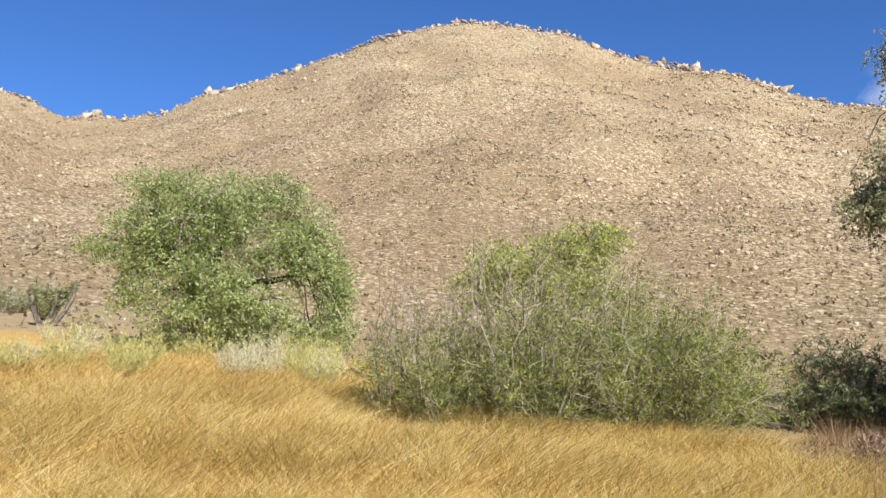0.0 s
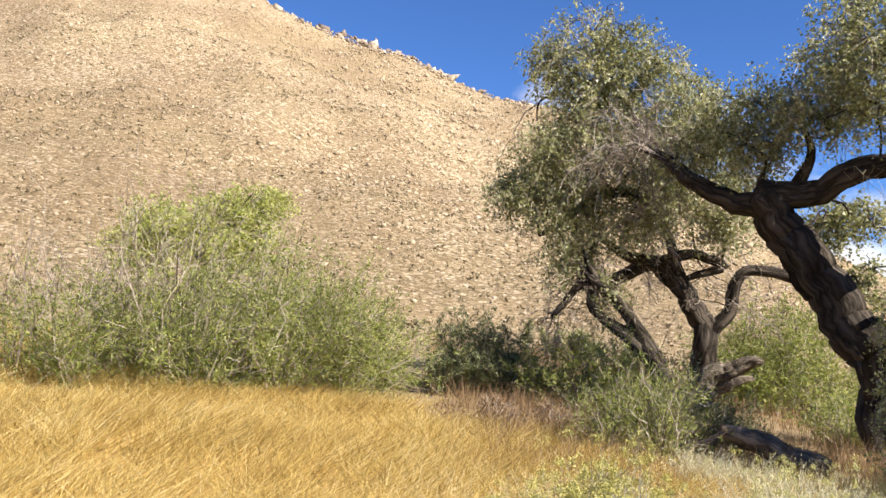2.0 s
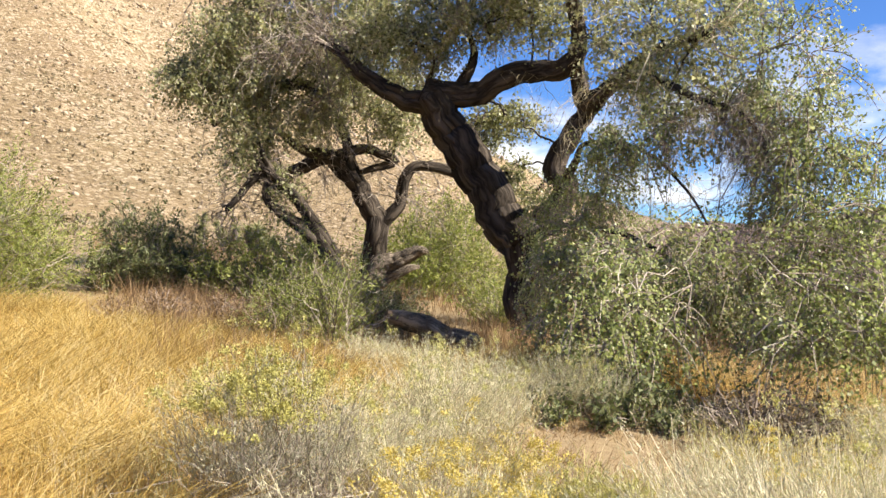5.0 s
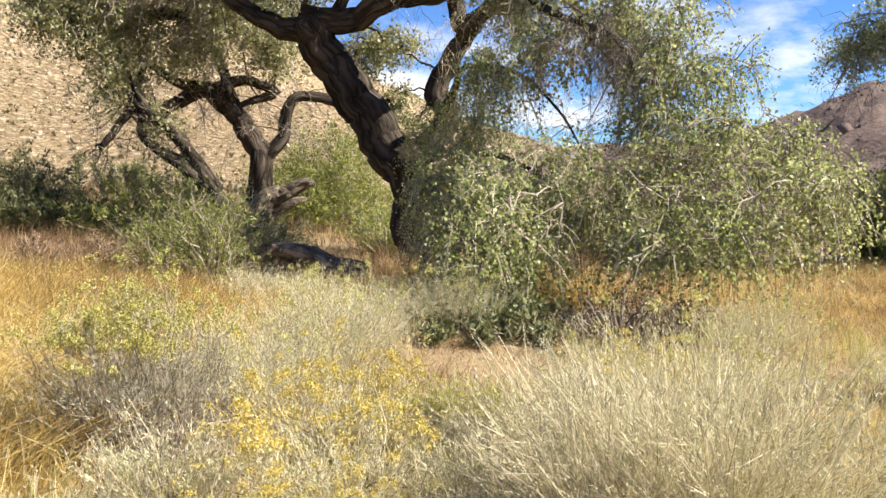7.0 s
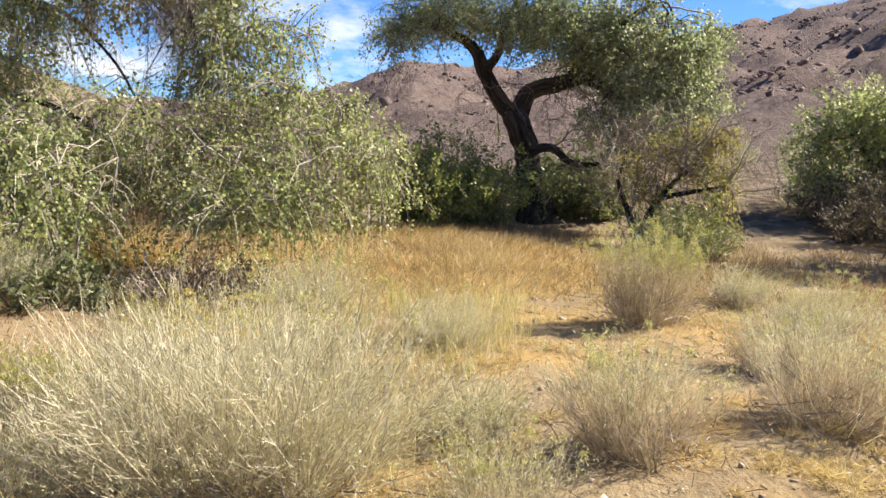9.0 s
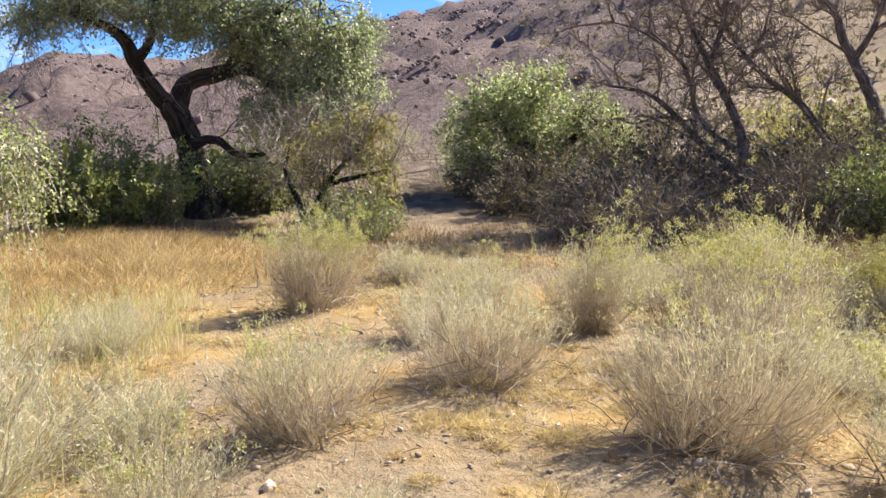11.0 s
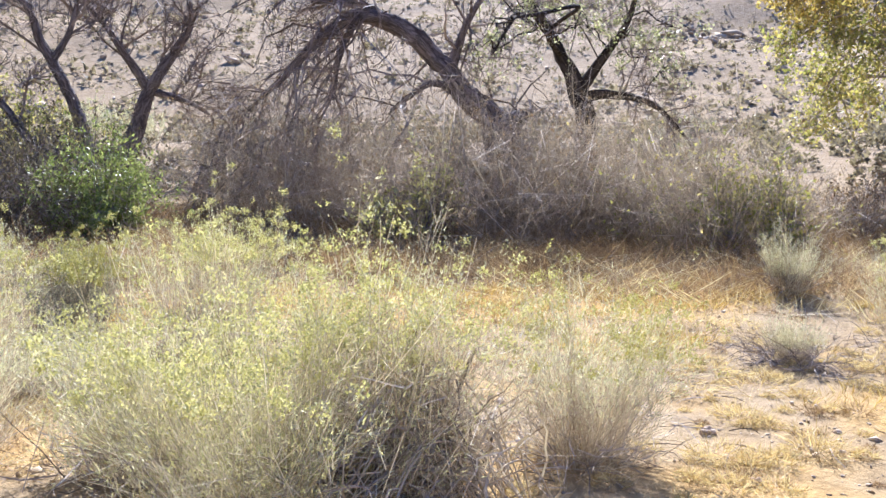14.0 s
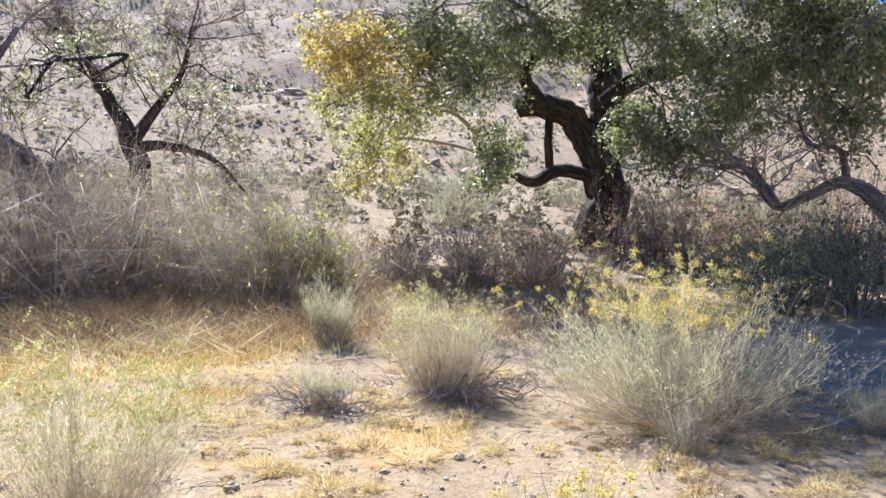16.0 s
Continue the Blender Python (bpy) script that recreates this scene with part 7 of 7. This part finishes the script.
# ---- small cover: tufts, reeds, sticks and stones ----
def tuft_field(name, label, n, a0, a1, r0, r1, seed, mat, h, blades=14, width=0.004, want=None, spread=0.05, flare=0.0):
    """Tufts of short blades; with flare they fan out into low mounds."""
    rng = np.random.default_rng(seed)
    a = np.radians(rng.uniform(a0, a1, n)); r = np.sqrt(rng.uniform(r0 ** 2, r1 ** 2, n))
    x, y = EYE[0] + r * np.sin(a), EYE[1] + r * np.cos(a)
    keep = rng.random(n) < np.clip(0.5 + 0.6 * waves(x, y, 2.2, seed), 0.05, 1)
    if want is not None:
        keep &= want(x, y)
    big = np.repeat(rng.uniform(0.5, 1.25, keep.sum()), blades)
    x, y = np.repeat(x[keep], blades), np.repeat(y[keep], blades)
    m = len(x)
    hh = big * h * rng.uniform(0.5, 1.2, m)
    ox, oy = rng.normal(size=m) * spread * big, rng.normal(size=m) * spread * big
    p0 = np.stack([x + ox, y + oy, ground_z(x + ox, y + oy) - 0.01], 1)
    out = np.stack([ox, oy], 1) * flare / max(spread, 1e-6) * hh[:, None] * 0.8 + rng.normal(size=(m, 2)) * 0.3 * hh[:, None]
    tip = p0 + np.concatenate([out, hh[:, None]], 1)
    mid = (p0 + tip) / 2 + np.concatenate([-out * 0.18, 0.12 * hh[:, None]], 1)
    if flare or r0 > 9:
        v = spikes(np.stack([p0, tip], 1), width * 1.1 * rng.uniform(0.6, 1.4, m), rng)
    else:
        v = ribbons(np.stack([p0, mid, tip], 1), width * rng.uniform(0.6, 1.4, (m, 1)) * np.array((1.1, 0.9, 0.35))[None], rng)
    tagged(part(name, v, mat), label, "grass", "", "stuff")


def off_path(x, y):
    """Away from the bare trodden ground before the weeping boughs."""
    return (np.hypot(x - 5.6, y - 4.2) > 0.75) & (np.hypot(x - 6.4, y - 4.8) > 0.7)


def cushions(name, label, n, seed, mat, a0=100, a1=215, r0=2.4, r1=9.5, big=0.14, blades=460):
    """Fuzzy low domes of short dry grass, in loose drifts."""
    rng = np.random.default_rng(seed)
    a = np.radians(rng.uniform(a0, a1, n)); r = np.sqrt(rng.uniform(r0 ** 2, r1 ** 2, n))
    x, y = EYE[0] + r * np.sin(a), EYE[1] + r * np.cos(a)
    k = rng.random(n) < np.clip(0.42 + 0.7 * waves(x, y, 1.9, seed) + 0.35 * waves(x, y, 0.8, seed + 1), 0.03, 1)
    x, y = x[k], y[k]
    R = rng.gamma(3.0, big / 3, len(x)).clip(0.05, 0.3)
    R = np.repeat(R, blades)
    x, y = np.repeat(x, blades), np.repeat(y, blades)
    d = unit(rng.normal(size=(len(x), 3)) + np.array((0, 0, 0.4)))
    d[:, 2] = np.abs(d[:, 2])
    c = np.stack([x, y, ground_z(x, y) - 0.01], 1)
    flat = np.array((1.0, 1.0, 0.55))
    p0 = c + d * flat * (R * rng.uniform(0.45, 0.9, len(x)))[:, None]
    p1 = c + d * flat * (R * rng.uniform(0.85, 1.08, len(x)))[:, None] + rng.normal(size=d.shape) * (R * 0.2)[:, None]
    p1[:, 2] = np.maximum(p1[:, 2], c[:, 2] + 0.012)
    v = spikes(np.stack([p0, p1], 1), 0.0036 * rng.uniform(0.6, 1.5, len(x)), rng)
    tagged(part(name, v, mat), label, "grass", "", "stuff")


cushions("grass_cushion", "fuzzy golden cushions of dry grass on the gravelly sand", 1150, 61, M_CUSHION, big=0.12, blades=260)
cushions("dead_cushion", "brown dead cushions of matted grass on the sand", 700, 72, M_REED, big=0.075, blades=150)
cushions("eastern_cushion", "golden matted grass between the eastern shrubs", 1000, 73, M_CUSHION, 72, 112, 3.0, 10.0, 0.09, 130)
tuft_field("short_stubble", "sparse brown stubble on the sand", 2600, 74, 215, 2.2, 11, 68, M_PALE, 0.045, 14, 0.0034, spread=0.05, flare=0.6)
tuft_field("pale_stalks", "pale dry stalks between the sagebrush", 1900, 18, 84, 2.2, 8.6, 62, M_PALE, 0.28, 11, 0.004, off_path, spread=0.09)
tuft_field("yellow_weeds", "low yellow-green weeds between the shrubs", 950, 24, 84, 2.4, 9.0, 63, M_BRIGHT, 0.26, 14, 0.005, off_path, spread=0.09)
def off_log(x, y):
    """Away from the fallen log and the ground before it."""
    return (np.hypot(x - 8.3, y - 9.2) > 1.5) & (np.hypot(x - 8.7, y - 9.9) > 1.2)


tuft_field("dry_litter", "brown dry litter on the trodden ground by the boughs", 900, 40, 62, 5.5, 10.5, 70, M_REED, 0.10, 22, 0.005, spread=0.12, flare=0.9)
tuft_field("brown_reeds", "brown dry reeds in the shade of the trees", 3000, 22, 62, 9.5, 17, 64, M_REED, 0.45, 11, 0.006, off_log, spread=0.12)
tuft_field("shade_grass", "short brown grass in the cottonwood's shade", 2600, 62, 112, 9.5, 16, 69, M_REED, 0.22, 11, 0.005, spread=0.12)
tuft_field("thicket_reeds", "brown dry reeds lying before the southern thicket", 6500, 122, 192, 10.6, 16.0, 65, M_REED, 0.36, 10, 0.005, spread=0.16, flare=0.9)
tuft_field("fallen_reeds", "red-brown fallen reeds in the shade before the dead brush", 2600, 122, 168, 9.9, 12.8, 74, M_REED, 0.24, 10, 0.005, spread=0.17, flare=1.3)
tuft_field("fallen_stalks", "pale broken stalks lying over the brown reeds", 1700, 122, 176, 9.8, 13.4, 75, M_PALE, 0.26, 5, 0.008, spread=0.2, flare=1.7)
tuft_field("gold_edge", "golden grass at the edge of the southern sand", 2200, 124, 184, 6.6, 10.8, 66, M_STRAW, 0.11, 24, 0.005, lambda x, y: straw_zone(x, y) > 0.3, spread=0.08, flare=0.7)
tuft_field("under_tree_grass", "tall pale grass under the old trees", 5200, 20, 60, 12, 32, 67, M_REED, 0.5, 7, 0.011, spread=0.15)


def pebbles():
    rng = np.random.default_rng(71)
    n = 9000
    a = np.radians(rng.uniform(75, 215, n)); r = np.sqrt(rng.uniform(2.0 ** 2, 11 ** 2, n))
    x, y = EYE[0] + r * np.sin(a), EYE[1] + r * np.cos(a)
    tagged(part("pebbles", boulders(x, y, rng.gamma(1.2, 0.006, n) + 0.005, rng, 0.7), M_GRAVEL), "small brown pebbles scattered over the sand", "pebbles", "", "stuff")
    n = 900
    a = np.radians(rng.uniform(20, 215, n)); r = np.sqrt(rng.uniform(2.5 ** 2, 11 ** 2, n))
    x, y = EYE[0] + r * np.sin(a), EYE[1] + r * np.cos(a)
    st = np.stack([x, y, ground_z(x, y) + 0.015], 1)
    d = rng.normal(size=(n, 3)) * np.array((1, 1, 0.12))
    p = branch_lines(st, st + unit(d) * rng.uniform(0.08, 0.4, (n, 1)), rng, 4, 0.08)
    tagged(part("fallen_sticks", ribbons(p, np.broadcast_to(np.linspace(0.008, 0.003, 4), (n, 4)), rng), M_TWIG), "dry sticks and broken stems on the ground", "sticks", "", "stuff")


pebbles()


def stone(x, y, size, seed, label, name="stone", mat=None, jag=0.35, sink=0.25):
    rng = np.random.default_rng(seed)
    bm = bmesh.new()
    bmesh.ops.create_icosphere(bm, subdivisions=3, radius=1.0)
    for v in bm.verts:
        k = noise.fractal(v.co * 1.3 + Vector((seed, 0, 0)), 0.8, 2.0, 4)
        v.co = Vector((v.co.x * 1.2, v.co.y * 0.95, v.co.z * 0.7)) * (1 + jag * k) * size
    me = bpy.data.meshes.new(name)
    bm.to_mesh(me); bm.free()
    me.materials.append(mat or M_STONE)
    ob = new(name, me)
    ob.location = (x, y, float(surface_z(x, y)) + size * sink)
    ob.rotation_euler = (0, 0, seed)
    return tagged(ob, label, "stone")


for k, (x, y, s) in enumerate([(1.62, -5.1, 0.055), (0.36, -5.95, 0.05), (1.2, -4.4, 0.04), (-0.1, -5.2, 0.045), (0.7, -6.6, 0.04), (1.0, -5.6, 0.03)]):
    stone(x, y, s * 0.75, k + 1, "small brown stone lying on the sand")

def crag(az, r, size, count, seed, label, mat, flat=1.0, block=0.17):
    """A heap of angular blocks that breaks through the slope."""
    rng = np.random.default_rng(seed)
    a, rr = radians(az), r
    cx, cy = EYE[0] + rr * math.sin(a), EYE[1] + rr * math.cos(a)
    x, y = cx + rng.normal(size=count) * size * 2.2, cy + rng.normal(size=count) * size * 1.4
    at = (cx, cy, float(surface_z(cx, cy)))
    v, f = boulders(x, y, size * rng.gamma(1.6, block, count).clip(0.06, 0.75), rng, flat)
    ob = part("crag", shift((v, f), at), mat)
    ob.location = at
    return tagged(ob, label, "rock outcrop", "rock outcrops on the hills", "stuff")


for k, (az, r, s) in enumerate([(164.6, 92, 1.5), (166.3, 91, 1.2), (163.2, 94, 1.0), (167.6, 90, 0.8)]):
    crag(az, r, s, 30, k + 20, "pale broken granite outcrop on the southern slope", M_ROCK, 0.6)
for k, (az, s) in enumerate([(-29.6, 1.7), (-19.6, 1.5), (-17.6, 1.9), (-15.8, 1.4), (-13.6, 1.6), (-11.6, 1.8), (-9.4, 1.3), (-6.2, 1.5), (-4.0, 1.2), (0.4, 1.8), (3.4, 1.3), (7.2, 2.3), (8.4, 1.6),
                             (11.8, 1.5), (13.4, 2.6), (14.2, 2.0), (17.6, 1.9), (18.8, 1.4), (20.4, 1.7), (22.4, 1.3), (24.8, 1.5), (27.6, 1.2)]):
    crag(az, float(np.interp(az, RIDGE_AZ, RIDGE_R)) - 1.0, s * 0.9, 34, k + 40, "jagged granite outcrop on the hill's skyline", M_CRAG, 1.2)


def on_slope(az, el):
    """How far off the slope is met along a bearing at a height angle."""
    r = np.linspace(60, 470, 800)
    x, y = EYE[0] + r * math.sin(radians(az)), EYE[1] + r * math.cos(radians(az))
    up = ground_z(x, y) - 1.5 > r * math.tan(radians(el))
    return float(r[np.argmax(up)]) if up.any() else float(np.interp(az, RIDGE_AZ, RIDGE_R))


for k, (az, el, s) in enumerate([(96.2, 8.4, 3.4), (96.9, 7.7, 3.0), (97.7, 7.1, 3.2), (98.4, 6.4, 3.0), (99.1, 5.8, 2.8), (96.6, 5.0, 2.2), (97.6, 4.7, 2.4), (98.7, 4.3, 2.4), (100.0, 8.6, 3.0), (101.0, 8.3, 3.2),
                                 (101.9, 7.8, 2.6), (103.0, 9.2, 4.0), (104.3, 8.6, 4.2), (105.4, 9.8, 4.0), (73.4, 4.2, 3.6), (74.6, 4.6, 4.2), (75.8, 4.9, 4.4), (77.0, 4.8, 3.8), (76.2, 4.0, 3.2), (78.4, 4.4, 3.0), (80.0, 1.9, 1.6)]):
    crag(az, on_slope(az, el), s * 0.6, 110, k + 80, "dark broken crag on the eastern mountainside", M_ROCK_DARK, 0.85, 0.085)
